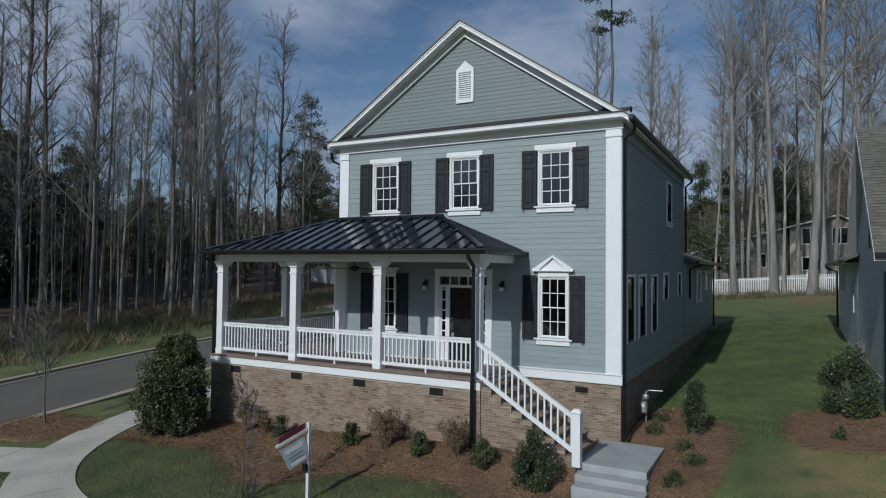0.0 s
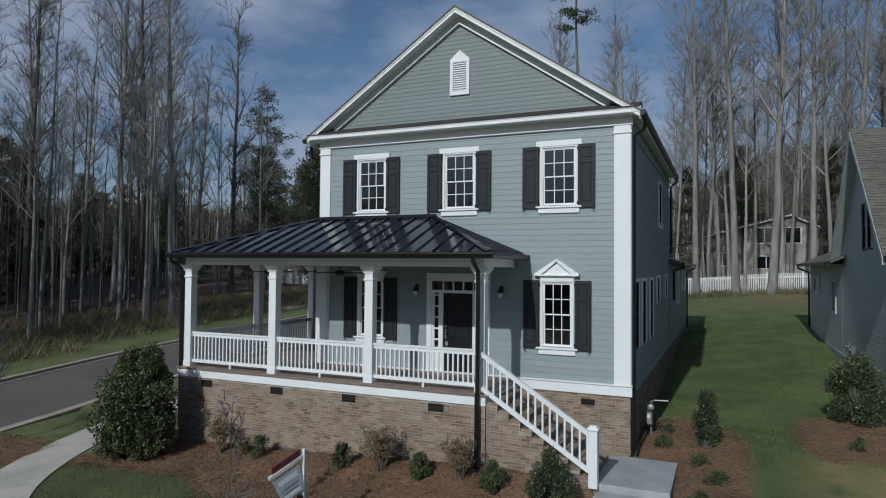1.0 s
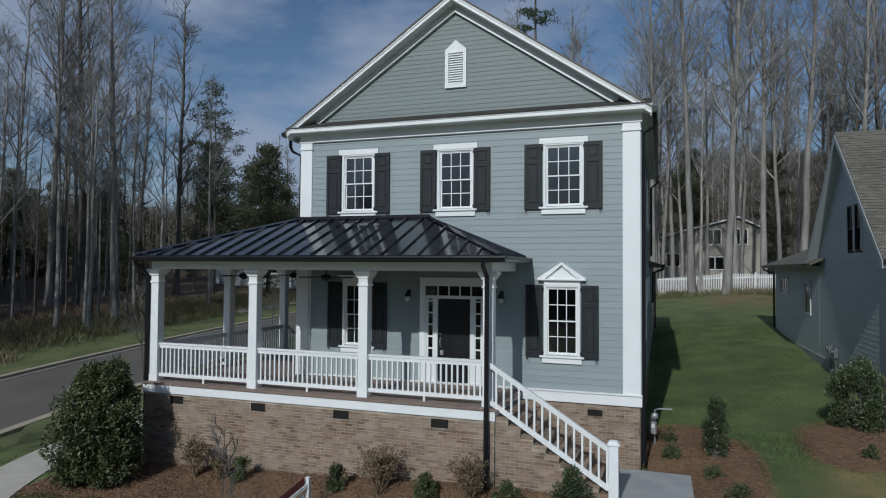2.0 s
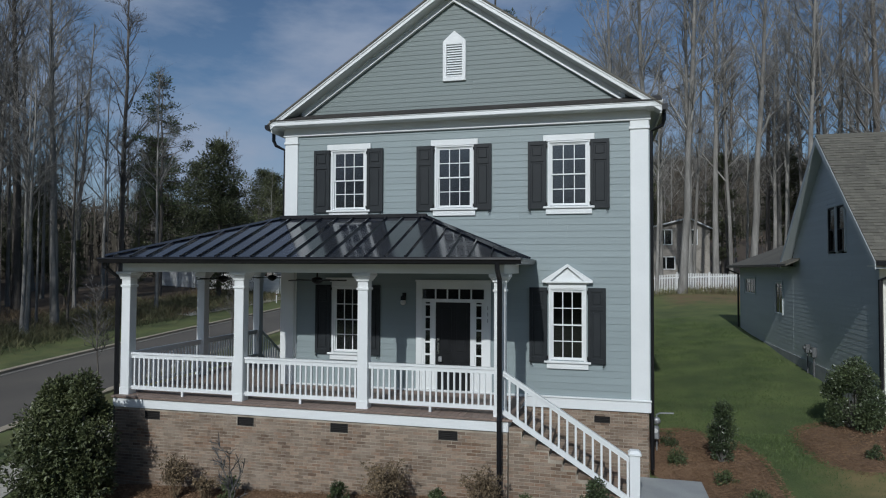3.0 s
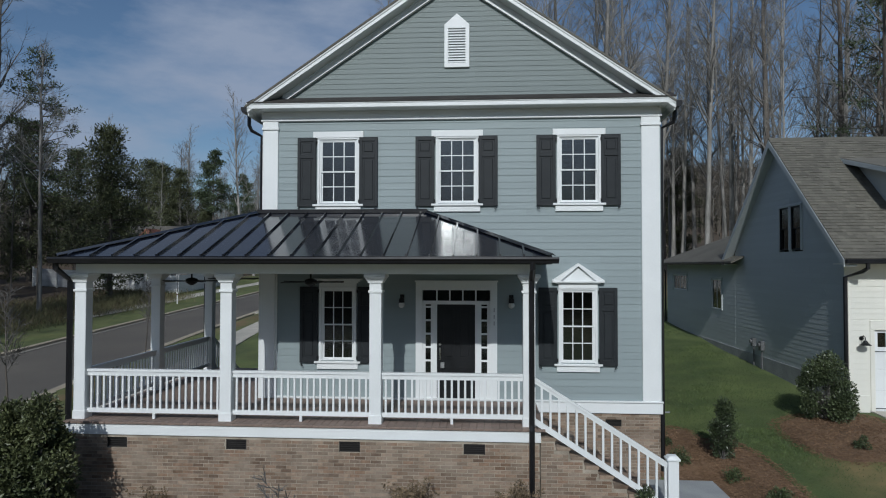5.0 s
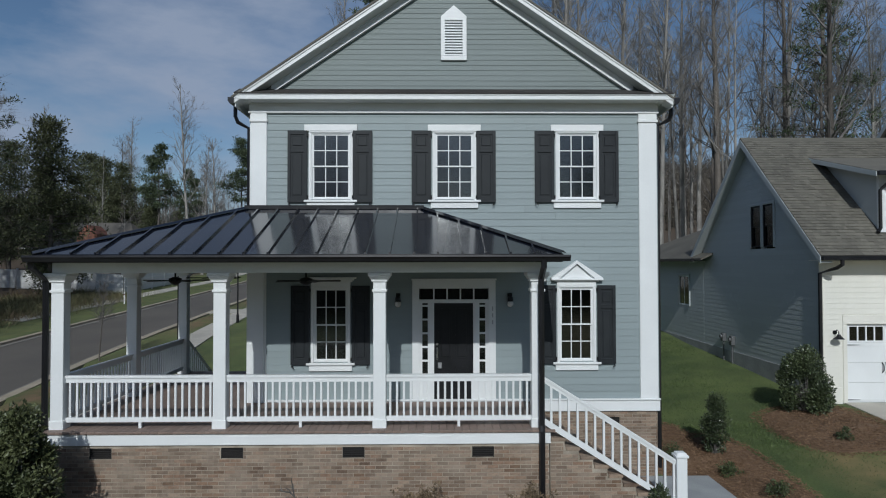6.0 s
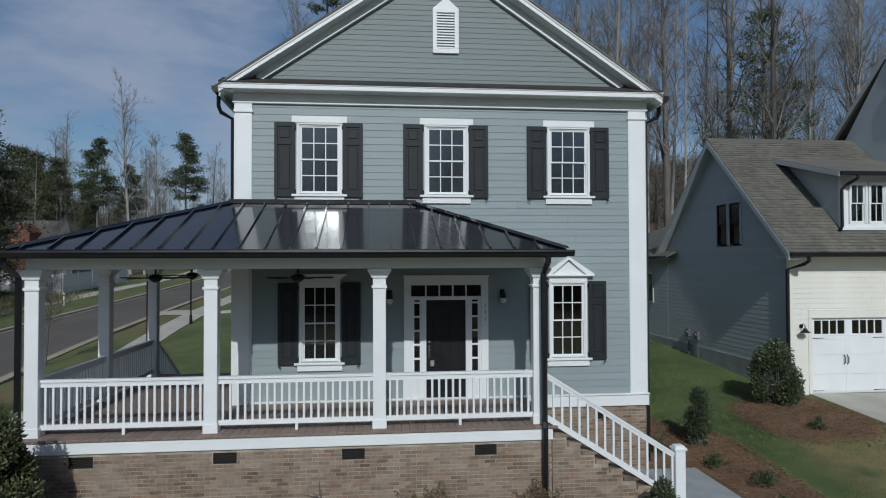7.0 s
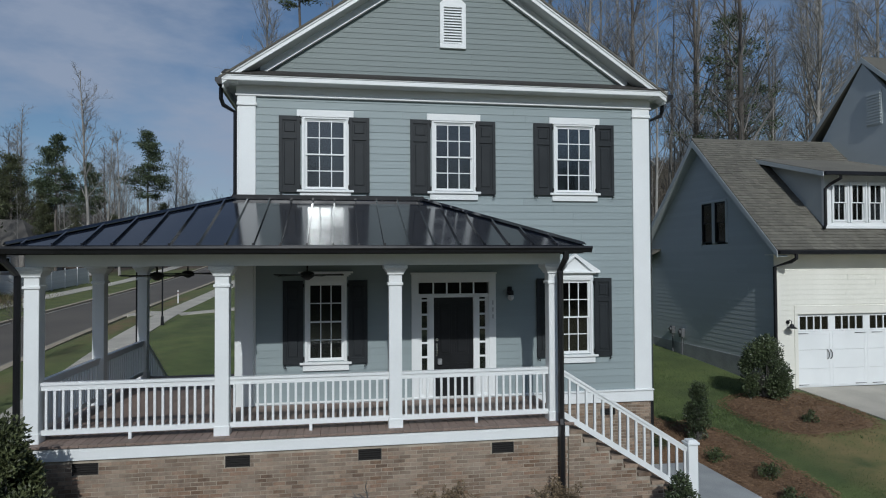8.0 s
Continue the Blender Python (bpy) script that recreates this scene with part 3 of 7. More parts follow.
def window(parent, cx, z0, z1, width, m, cols=3, rows=4, casing=0.1, header="", sill=True, trim=WHITE, sash_paint=WHITE, name="window", label="", bars=0.02, jam=0.025, st=0.03):
    """A sash window for an opening of that width from z0 to z1, built for a wall facing -y and moved by m."""
    def put(nm, bm, mat, owner):
        bm.transform(m)
        return part(nm, bm, mat, owner)
    x0, x1 = cx - width / 2, cx + width / 2
    bm = bmesh.new()
    for a, b in ((x0 - casing, x0), (x1, x1 + casing)):
        box(bm, a, b, -0.05, 0.02, z0 - 0.02, z1, 0.006)
    box(bm, x0 - casing, x1 + casing, -0.051, 0.02, z1, z1 + casing * 0.9, 0.006)
    win = put(name, bm, trim, parent)
    if label:
        win["label"] = label
    bm = bmesh.new()
    for a, b in ((x0, x0 + jam), (x1 - jam, x1)):
        box(bm, a, b, -0.02, 0.1, z0, z1)
    box(bm, x0 + jam, x1 - jam, -0.02, 0.1, z1 - jam, z1)
    box(bm, x0 + jam, x1 - jam, -0.02, 0.1, z0, z0 + jam)
    put("window_frame", bm, sash_paint, win)
    mid = (z0 + z1) / 2
    per = rows // 2 if rows > 1 else 1
    sashes = (((mid - 0.02, z1 - jam, -0.005), (z0 + jam, mid + 0.02, 0.03)) if rows > 1 else ((z0 + jam, z1 - jam, 0.0),))
    for s0, s1, y in sashes:
        bm = bmesh.new()
        a0, a1 = x0 + jam, x1 - jam
        for a, b in ((a0, a0 + st), (a1 - st, a1)):
            box(bm, a, b, y, y + 0.035, s0, s1)
        for a, b in ((s0, s0 + st), (s1 - st, s1)):
            box(bm, a0 + st, a1 - st, y, y + 0.035, a, b)
        iw, ih = (a1 - a0 - 2 * st), (s1 - s0 - 2 * st)
        for i in range(1, cols):
            c = a0 + st + iw * i / cols
            box(bm, c - bars / 2, c + bars / 2, y + 0.002, y + 0.033, s0 + st, s1 - st)
        for j in range(1, per):
            c = s0 + st + ih * j / per
            box(bm, a0 + st, a1 - st, y + 0.004, y + 0.031, c - bars / 2, c + bars / 2)
        put("sash", bm, sash_paint, win)
        for i in range(cols):
            for j in range(per):
                p0, q0 = a0 + st + iw * i / cols, s0 + st + ih * j / per
                bm = bmesh.new()
                box(bm, p0, p0 + iw / cols, y + 0.015, y + 0.02, q0, q0 + ih / per)
                pane = put("pane", bm, GLASS, win)
                pane.visible_shadow = False
    if sill:
        bm = bmesh.new()
        w = width / 2 + casing + 0.1
        box(bm, cx - w, cx + w, -0.1, 0.02, z0 - 0.07, z0 - 0.02, 0.008)
        box(bm, cx - w + 0.06, cx + w - 0.06, -0.06, 0.02, z0 - 0.2, z0 - 0.07, 0.005)
        put("sill", bm, trim, win)
    if header == "flat":
        bm = bmesh.new()
        w = width / 2 + casing + 0.1
        box(bm, cx - w, cx + w, -0.065, 0.02, z1 + 0.035, z1 + 0.18, 0.006)
        put("header", bm, trim, win)
    elif header == "crown":
        bm = bmesh.new()
        w = width / 2 + casing
        box(bm, cx - w, cx + w, -0.056, 0.02, z1 + 0.05, z1 + 0.13, 0.004)
        for k, (dz, dy, dx) in enumerate(((0.13, 0.08, 0.04), (0.165, 0.11, 0.08), (0.2, 0.14, 0.13))):
            box(bm, cx - w - dx, cx + w + dx, -dy, 0.02, z1 + dz, z1 + dz + 0.036, 0.005)
        put("header", bm, trim, win)
    elif header == "pediment":
        bm = bmesh.new()
        w = width / 2 + casing
        box(bm, cx - w, cx + w, -0.06, 0.02, z1 + 0.03, z1 + 0.13, 0.004)
        box(bm, cx - w - 0.06, cx + w + 0.06, -0.09, 0.02, z1 + 0.13, z1 + 0.165, 0.005)
        e, base = w + 0.14, z1 + 0.165
        prism(bm, [(cx - e + 0.08, 0.02, base), (cx + e - 0.08, 0.02, base), (cx, 0.02, base + 0.33)], (0, -0.08, 0))
        for s in (-1, 1):
            prism(bm, [(cx + s * e, 0.02, base), (cx + s * e, 0.02, base + 0.05), (cx, 0.02, base + 0.43), (cx, 0.02, base + 0.36), (cx + s * (e - 0.14), 0.02, base)], (0, -0.15, 0))
        box(bm, cx - e, cx + e, -0.145, 0.02, base - 0.004, base + 0.035, 0.004)
        put("header", bm, trim, win)
    return win


def shutter(parent, x0, x1, z0, z1, side):
    """A panelled shutter, a little off the wall, with its hinges and holdback."""
    bm = bmesh.new()
    st = 0.07
    y0, y1 = -0.075, -0.035
    cut = z1 - (z1 - z0) * 0.27
    for a, b in ((x0, x0 + st), (x1 - st, x1)):
        box(bm, a, b, y0, y1, z0, z1, 0.004)
    for a, b in ((z0, z0 + 0.12), (z1 - 0.09, z1), (cut - 0.05, cut + 0.05)):
        box(bm, x0 + st, x1 - st, y0 + 0.001, y1, a, b, 0.003)
    s = part("shutter", bm, SHUTTER, parent)
    for a, b in ((z0 + 0.12, cut - 0.05), (cut + 0.05, z1 - 0.09)):
        bm = bmesh.new()
        box(bm, x0 + st, x1 - st, y0 + 0.022, y1, a, b)
        box(bm, x0 + st + 0.04, x1 - st - 0.04, y0 + 0.008, y0 + 0.03, a + 0.04, b - 0.04, 0.012)
        part("panel", bm, SHUTTER, s)
    hx = x1 if side < 0 else x0
    for hz in (z0 + 0.12, z1 - 0.1):
        part("hinge", one_box(hx - 0.02, hx + 0.02, y0 - 0.012, y1 + 0.02, hz - 0.035, hz + 0.035, 0.004), BLACK, s)
    ox = x0 + 0.02 if side < 0 else x1 - 0.02
    bm = bmesh.new()
    tube(bm, [Vector((ox, -0.02, z0 - 0.03)), Vector((ox, -0.1, z0 - 0.04)), Vector((ox - side * 0.05, -0.1, z0 - 0.07)), Vector((ox - side * 0.01, -0.1, z0 + 0.02))], [0.008, 0.008, 0.012, 0.006], 5, True)
    part("shutter_holdback", bm, BLACK, s)


def downspout(parent, pts, w=0.075, name="downspout"):
    bm = bmesh.new()
    tube(bm, [Vector(p) for p in pts], [w * 0.62] * len(pts), 6, True)
    return part(name, bm, GUTTER, parent)


house = thing("house", MID, 0, 0.15, "two-storey grey-blue clapboard house with white trim and black shutters", "house")
UP = [(1.915 + k * 2.727, 6.275, 7.745, 0.86) for k in range(3)]           # centre, bottom, top, width
LOW = [(1.92, 2.70, 4.32, 0.75), (7.335, 2.70, 4.32, 0.75)]
DOOR = (3.86, 5.39, DECK_Z, 4.34)
openings = [(c - w / 2, c + w / 2, a, b) for c, a, b, w in UP + LOW] + [DOOR]
front = bmesh.new()
wall_cells(front, WALL_L, WALL_R, 1.6, 8.62, openings, lambda bm, a, b, c, d: box(bm, a, b, 0.0, 0.16, c, d))
front_wall = part("front_wall", front, SIDING, house)
gable = one_prism([(WALL_L, 0, 8.62), (WALL_R, 0, 8.62), (WALL_R, 0, 8.66), (MID, 0, 11.5), (WALL_L, 0, 8.66)], (0, 0.16, 0))
gable_wall = part("gable_wall", gable, GABLE_SIDING, house)
side_r = bmesh.new()
RIGHT_WIN = [(1.05, 2.62, 4.35, 0.9), (2.66, 2.62, 4.35, 0.9), (4.6, 2.62, 4.35, 0.85), (6.8, 3.55, 4.4, 0.85), (10.0, 3.62, 4.42, 0.8), (7.5, 6.3, 7.66, 0.95)]
ropen = [(c - w / 2, c + w / 2, a, b) for c, a, b, w in RIGHT_WIN]
wall_cells(side_r, 0.16, DEEP, 1.6, 8.42, ropen, lambda bm, a, b, c, d: box(bm, WALL_R - 0.16, WALL_R, a, b, c, d))
side_wall = part("side_wall", side_r, SIDING, house)
part("side_wall", one_box(WALL_L, WALL_L + 0.16, 0.16, DEEP, 1.6, 8.42), SIDING, house)
part("back_wall", one_box(WALL_L + 0.16, WALL_R - 0.16, DEEP - 0.16, DEEP, 1.6, 8.6), SIDING, house)
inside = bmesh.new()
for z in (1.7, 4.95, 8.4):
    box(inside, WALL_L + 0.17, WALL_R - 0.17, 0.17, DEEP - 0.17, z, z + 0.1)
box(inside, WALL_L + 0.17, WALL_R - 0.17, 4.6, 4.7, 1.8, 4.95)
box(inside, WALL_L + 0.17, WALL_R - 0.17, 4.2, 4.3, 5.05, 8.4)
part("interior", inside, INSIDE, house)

# trim
for x0, x1 in ((WALL_L - 0.02, WALL_L + 0.33), (WALL_R - 0.38, WALL_R + 0.02)):
    bm = bmesh.new()
    box(bm, x0, x1, -0.045, 0.0, 1.86, 8.02, 0.008)
    box(bm, x0 - 0.025, x1 + 0.025, -0.075, 0.0, 7.98, 8.04, 0.006)
    box(bm, x0 - 0.004, x1 + 0.004, -0.055, 0.0, 8.04, 8.19, 0.006)
    part("corner_board", bm, WHITE, house)
for x0, x1 in ((WALL_L - 0.045, WALL_L), (WALL_R, WALL_R + 0.045)):
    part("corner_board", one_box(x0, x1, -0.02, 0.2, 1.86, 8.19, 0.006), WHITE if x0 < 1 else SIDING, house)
bm = bmesh.new()
box(bm, WALL_L - 0.06, WALL_R + 0.06, -0.035, 0.0, 8.19, 8.41)
box(bm, WALL_L - 0.07, WALL_R + 0.07, -0.075, 0.0, 8.175, 8.225, 0.01)
part("frieze", bm, WHITE, house)
bm = bmesh.new()
box(bm, WALL_L - 0.05, WALL_R + 0.05, -0.055, 0.0, 1.6, 1.84, 0.006)
box(bm, WALL_L - 0.06, WALL_R + 0.06, -0.085, 0.0, 1.84, 1.875, 0.006)
part("water_table", bm, WHITE, house)
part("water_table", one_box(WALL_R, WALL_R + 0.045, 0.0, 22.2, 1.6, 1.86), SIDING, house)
E0, E1 = -0.11, 9.40
bm = bmesh.new()
box(bm, E0, E1, -0.35, -0.0, 8.405, 8.43)                              # soffit
box(bm, E0 - 0.01, E1 + 0.01, -0.385, -0.35, 8.40, 8.52, 0.008)
box(bm, E0 - 0.02, E1 + 0.02, -0.4, -0.35, 8.49, 8.535, 0.008)
part("cornice", bm, WHITE, house)
part("pent_roof", one_prism([(E0, -0.42, 8.54), (E0, 0.0, 8.73), (E0, 0.0, 8.58), (E0, -0.42, 8.52)], (E1 - E0, 0, 0)), PENT, house)
# main roof and its raking cornice
for s in (-1, 1):
    xe = E0 - 0.06 if s < 0 else E1 + 0.06
    ze = 11.69 - PITCH * abs(xe - MID)
    part("roof", one_prism([(MID, -0.418, 11.7), (xe, -0.418, ze), (xe, -0.418, ze - 0.045), (MID, -0.418, 11.655)], (0, DEEP + 0.66, 0)), SHINGLE, house)
    bm = bmesh.new()
    xf = E0 if s < 0 else E1
    zf = 11.645 - PITCH * abs(xf - MID)
    prism(bm, [(MID, -0.375, 11.645), (xf, -0.375, zf), (xf, -0.375, zf - 0.13), (MID, -0.375, 11.515)], (0, 0.03, 0))
    prism(bm, [(MID, -0.395, 11.65), (xf, -0.395, zf + 0.005), (xf, -0.395, zf - 0.04), (MID, -0.395, 11.605)], (0, 0.021, 0))
    part("rake_board", bm, WHITE, house)
    part("rake_soffit", one_prism([(MID, -0.344, 11.53), (xf, -0.344, zf - 0.115), (xf, -0.344, zf - 0.135), (MID, -0.344, 11.51)], (0, 0.314, 0)), WHITE, house)
    xi, drop = MID + s * 4.02, PITCH * 4.02
    part("rake_frieze", one_prism([(MID, -0.03, 11.53), (xi, -0.03, 11.53 - drop), (xi, -0.03, 11.34 - drop), (MID, -0.03, 11.34)], (0, 0.03, 0)), WHITE, house)
    part("rake_trim", one_prism([(MID, -0.1, 11.352), (xi, -0.1, 11.352 - drop), (xi, -0.1, 11.303 - drop), (MID, -0.1, 11.303)], (0, 0.1, 0)), WHITE, house)
    # eaves along the sides
    bm = bmesh.new()
    x_in = WALL_L if s < 0 else WALL_R
    box(bm, min(xf, x_in), max(xf, x_in), -0.34, DEEP + 0.15, 8.38, 8.405)
    box(bm, min(xf, xf - s * 0.03), max(xf, xf - s * 0.03), -0.34, DEEP + 0.15, 8.25, 8.42)
    part("eave_soffit", bm, WHITE, house)
    part("side_frieze", one_box(min(x_in, x_in + s * 0.04), max(x_in, x_in + s * 0.04), 0.2, DEEP, 8.0, 8.37), SIDING, house)
    bm = bmesh.new()
    g0 = xf + s * 0.0
    prism(bm, [(g0, -0.44, 8.3), (g0 + s * 0.08, -0.44, 8.3), (g0 + s * 0.12, -0.44, 8.36), (g0 + s * 0.12, -0.44, 8.43), (g0, -0.44, 8.43)], (0, DEEP + 0.6, 0))
    part("gutter", bm, GUTTER, house)
downspout(house, [(9.47, -0.05, 8.32), (9.47, -0.05, 8.16), (9.44, -0.02, 8.05), (9.2, 0.1, 7.93), (9.2, 0.1, 0.32)])
downspout(house, [(-0.18, -0.05, 8.32), (-0.18, -0.05, 8.1), (-0.14, 0.0, 7.98), (0.08, 0.1, 7.86), (0.08, 0.1, 6.12), (0.0, -0.02, 6.06)])
downspout(house, [(9.47, DEEP - 0.1, 8.3), (9.47, DEEP - 0.1, 8.2), (9.22, DEEP - 0.1, 8.0), (9.22, DEEP - 0.1, 5.3)])

for c, a, b, w in UP:
    window(house, c, a, b, w, Matrix.Identity(4), header="flat", casing=0.055)
    shutter(house, c - 0.945, c - 0.515, 6.2, 7.79, -1)
    shutter(house, c + 0.49, c + 0.915, 6.2, 7.79, 1)
for (c, a, b, w), hd in zip(LOW, ("crown", "pediment")):
    window(house, c, a, b, w, Matrix.Identity(4), header=hd, casing=0.055)
    shutter(house, c - 0.87, c - 0.46, 2.64, 4.37, -1)
    shutter(house, c + 0.46, c + 0.86, 2.64, 4.37, 1)
for c, a, b, w in RIGHT_WIN:
    window(house, c, a, b, w, Matrix.Translation((WALL_R, 0, 0)) @ Matrix.Rotation(radians(90), 4, "Z"), cols=1, rows=2, casing=0.085, sill=a > 6, sash_paint=SHUTTER)

# gable louvre
VX, VZ = 4.635, 9.36
bm = bmesh.new()
for a, b in ((VX - 0.285, VX - 0.195), (VX + 0.195, VX + 0.285)):
    box(bm, a, b, -0.06, 0.0, VZ + 0.1, VZ + 0.98, 0.005)
box(bm, VX - 0.285, VX + 0.285, -0.065, 0.0, VZ, VZ + 0.1, 0.005)
prism(bm, [(VX - 0.285, -0.062, VZ + 0.98), (VX - 0.195, -0.062, VZ + 0.9), (VX + 0.195, -0.062, VZ + 0.9), (VX + 0.285, -0.062, VZ + 0.98), (VX, -0.062, VZ + 1.23)], (0, 0.062, 0))
vent = part("gable_vent", bm, WHITE, house)
for k in range(13):
    z = VZ + 0.11 + k * 0.061
    part("slat", one_prism([(VX - 0.195, -0.05, z), (VX - 0.195, -0.045, z + 0.012), (VX - 0.195, -0.006, z + 0.058), (VX - 0.195, -0.011, z + 0.046)], (0.39, 0, 0)), WHITE, vent)

# entrance
dx0, dx1, dz0, dz1 = DOOR
ring = [(3.71, dz0), (3.71, 4.48), (5.545, 4.48), (5.545, dz0), (dx1, dz0), (dx1, 4.34), (dx0, 4.34), (dx0, dz0)]
door_frame = part("door_surround", one_prism([(a, -0.055, b) for a, b in ring], (0, 0.075, 0)), WHITE, house)
part("cap_moulding", one_box(3.69, 5.565, -0.075, 0.02, 4.482, 4.52, 0.006), WHITE, door_frame)
bm = bmesh.new()
for a, b in ((dx0, dx0 + 0.04), (4.08, 4.19), (5.05, 5.16), (dx1 - 0.04, dx1)):
    box(bm, a, b, -0.03, 0.1, dz0, 3.98, 0.004)
box(bm, dx0, dx1, -0.032, 0.1, 3.98, 4.06, 0.004)
box(bm, dx0, dx1, -0.03, 0.1, 4.3, 4.34, 0.004)
for k in range(1, 5):
    c = dx0 + 0.03 + (dx1 - dx0 - 0.06) * k / 5
    box(bm, c - 0.015, c + 0.015, -0.01, 0.06, 4.06, 4.3)
for a, b in ((dx0 + 0.04, 4.08), (5.16, dx1 - 0.04)):
    box(bm, a, b, -0.01, 0.07, dz0, dz0 + 0.56, 0.004)
    box(bm, a + 0.035, b - 0.035, -0.025, 0.0, dz0 + 0.1, dz0 + 0.48, 0.01)
    box(bm, a, a + 0.03, -0.01, 0.06, dz0 + 0.56, 3.98)
    box(bm, b - 0.03, b, -0.01, 0.06, dz0 + 0.56, 3.98)
    for k in range(0, 6):
        z = dz0 + 0.58 + (3.92 - dz0 - 0.58) * k / 5
        box(bm, a + 0.03, b - 0.03, -0.005, 0.06, z - 0.02, z + 0.02)
box(bm, dx0, dx1, -0.06, 0.14, dz0 - 0.01, dz0 + 0.03, 0.004)
part("mullions", bm, WHITE, door_frame)
for k in range(5):
    p = dx0 + 0.03 + (dx1 - dx0 - 0.06) * k / 5
    pane = part("transom_pane", one_box(p, p + 0.29, 0.02, 0.026, 4.06, 4.3), GLASS, door_frame)
    pane.visible_shadow = False
for a, b in ((dx0 + 0.07, 4.05), (5.19, dx1 - 0.07)):
    for k in range(5):
        z = dz0 + 0.58 + (3.92 - dz0 - 0.58) * k / 5
        pane = part("sidelight_pane", one_box(a, b, 0.02, 0.026, z + 0.02, z + 0.46), GLASS, door_frame)
        pane.visible_shadow = False
bm = bmesh.new()
box(bm, 4.19, 5.05, 0.02, 0.065, dz0 + 0.03, 3.98)
door = part("door", bm, BLACK, house, "black panelled front door")
for (a, b) in ((4.29, 4.58), (4.66, 4.95)):
    for c, d in ((dz0 + 0.2, dz0 + 0.74), (dz0 + 0.92, 3.86)):
        bm = bmesh.new()
        box(bm, a, b, 0.012, 0.022, c, d, 0.003)
        box(bm, a + 0.05, b - 0.05, 0.002, 0.02, c + 0.05, d - 0.05, 0.009)
        part("door_panel", bm, BLACK, door)
bm = bmesh.new()
box(bm, 4.235, 4.275, 0.0, 0.025, 2.72, 3.0, 0.008)
tube(bm, [Vector((4.255, 0.01, 2.96)), Vector((4.255, -0.06, 2.93)), Vector((4.255, -0.06, 2.79)), Vector((4.255, 0.01, 2.75))], [0.012] * 4, 6, True)
part("door_handle", bm, CHROME, door, "nickel door handle")
part("deadbolt", pipe([(4.255, 0.02, 3.08), (4.255, -0.02, 3.08)], 0.03, 12), CHROME, door)
part("key_box", one_box(4.27, 4.36, -0.06, -0.01, 2.55, 2.68, 0.012), STEEL, door, "grey key box hung on the handle")
num = bmesh.new()
for z in (3.86, 3.71, 3.56):
    box(num, 5.465, 5.49, -0.062, -0.055, z - 0.045, z + 0.045)
part("number_plate", num, STEEL, door_frame, "three small plain grey bars")


def wall_lamp(x, z):
    t = thing("wall_lantern", x, -0.02, z, "small black wall lantern with a clear globe", "wall lamp", "lanterns beside the front door")
    bm = bmesh.new()
    box(bm, x - 0.05, x + 0.05, -0.045, -0.018, z + 0.02, z + 0.2, 0.008)
    tube(bm, [Vector((x, -0.04, z + 0.15)), Vector((x, -0.1, z + 0.19)), Vector((x, -0.13, z + 0.13))], [0.012] * 3, 6, True)
    part("bracket", bm, BLACK, t)
    bm = bmesh.new()
    tube(bm, [Vector((x, -0.13, z + 0.14)), Vector((x, -0.13, z + 0.11)), Vector((x, -0.13, z + 0.02))], [0.02, 0.06, 0.065], 10, True)
    part("cap", bm, BLACK, t)
    bm = bmesh.new()
    bmesh.ops.create_uvsphere(bm, u_segments=12, v_segments=8, radius=0.072, matrix=Matrix.Translation((x, -0.13, z - 0.03)))
    part("globe", bm, BULB, t, smooth=True)


wall_lamp(5.86, 4.0)
wall_lamp(3.4, 4.0)

# one-storey wing behind
bm = bmesh.new()
wopen = [(14.9, 16.7, 3.1, 4.5), (18.3, 20.8, 3.6, 4.5)]
wall_cells(bm, DEEP, 22.2, 1.6, 4.85, wopen, lambda b, a, c, d, e: box(b, WALL_R - 0.1, WALL_R + 0.06, a, c, d, e))
part("wing_wall", bm, SIDING, house)
part("wing_wall", one_box(0.2, WALL_R - 0.1, 22.04, 22.2, 1.6, 4.85), SIDING, house)
part("wing_wall", one_box(0.2, 0.36, DEEP, 22.04, 1.6, 4.85), SIDING, house)
for c, a, b, w in ((15.8, 3.1, 4.5, 1.8), (19.55, 3.6, 4.5, 2.5)):
    window(house, c, a, b, w, Matrix.Translation((WALL_R + 0.06, 0, 0)) @ Matrix.Rotation(radians(90), 4, "Z"), cols=3, rows=1, casing=0.1, sill=False)
part("wing_roof", one_prism([(WALL_R + 0.5, DEEP, 4.88), (WALL_R + 0.5, DEEP, 4.96), (MID, DEEP, 6.6), (-0.3, DEEP, 4.96), (-0.3, DEEP, 4.88)], (0, 11.3, 0)), SHINGLE, house)
part("gutter", one_box(WALL_R + 0.5, WALL_R + 0.62, DEEP, 22.6, 4.85, 4.97, 0.01), GUTTER, house)
downspout(house, [(9.68, 22.0, 4.9), (9.68, 22.0, 4.75), (9.26, 22.1, 4.6), (9.26, 22.1, 1.5)])
downspout(house, [(9.68, DEEP + 0.9, 4.9), (9.68, DEEP + 0.9, 4.8), (9.26, DEEP + 0.9, 4.62), (9.26, DEEP + 0.9, 3.4)])

# ---------- brickwork ----------
COURSE, PITCH_B = 0.0677, 0.203


def brick_mesh(length):
    bm = bmesh.new()
    box(bm, 0, length, -0.007, 0.03, 0, COURSE - 0.0115, 0.0025)
    return as_mesh("brick", bm, BRICK)


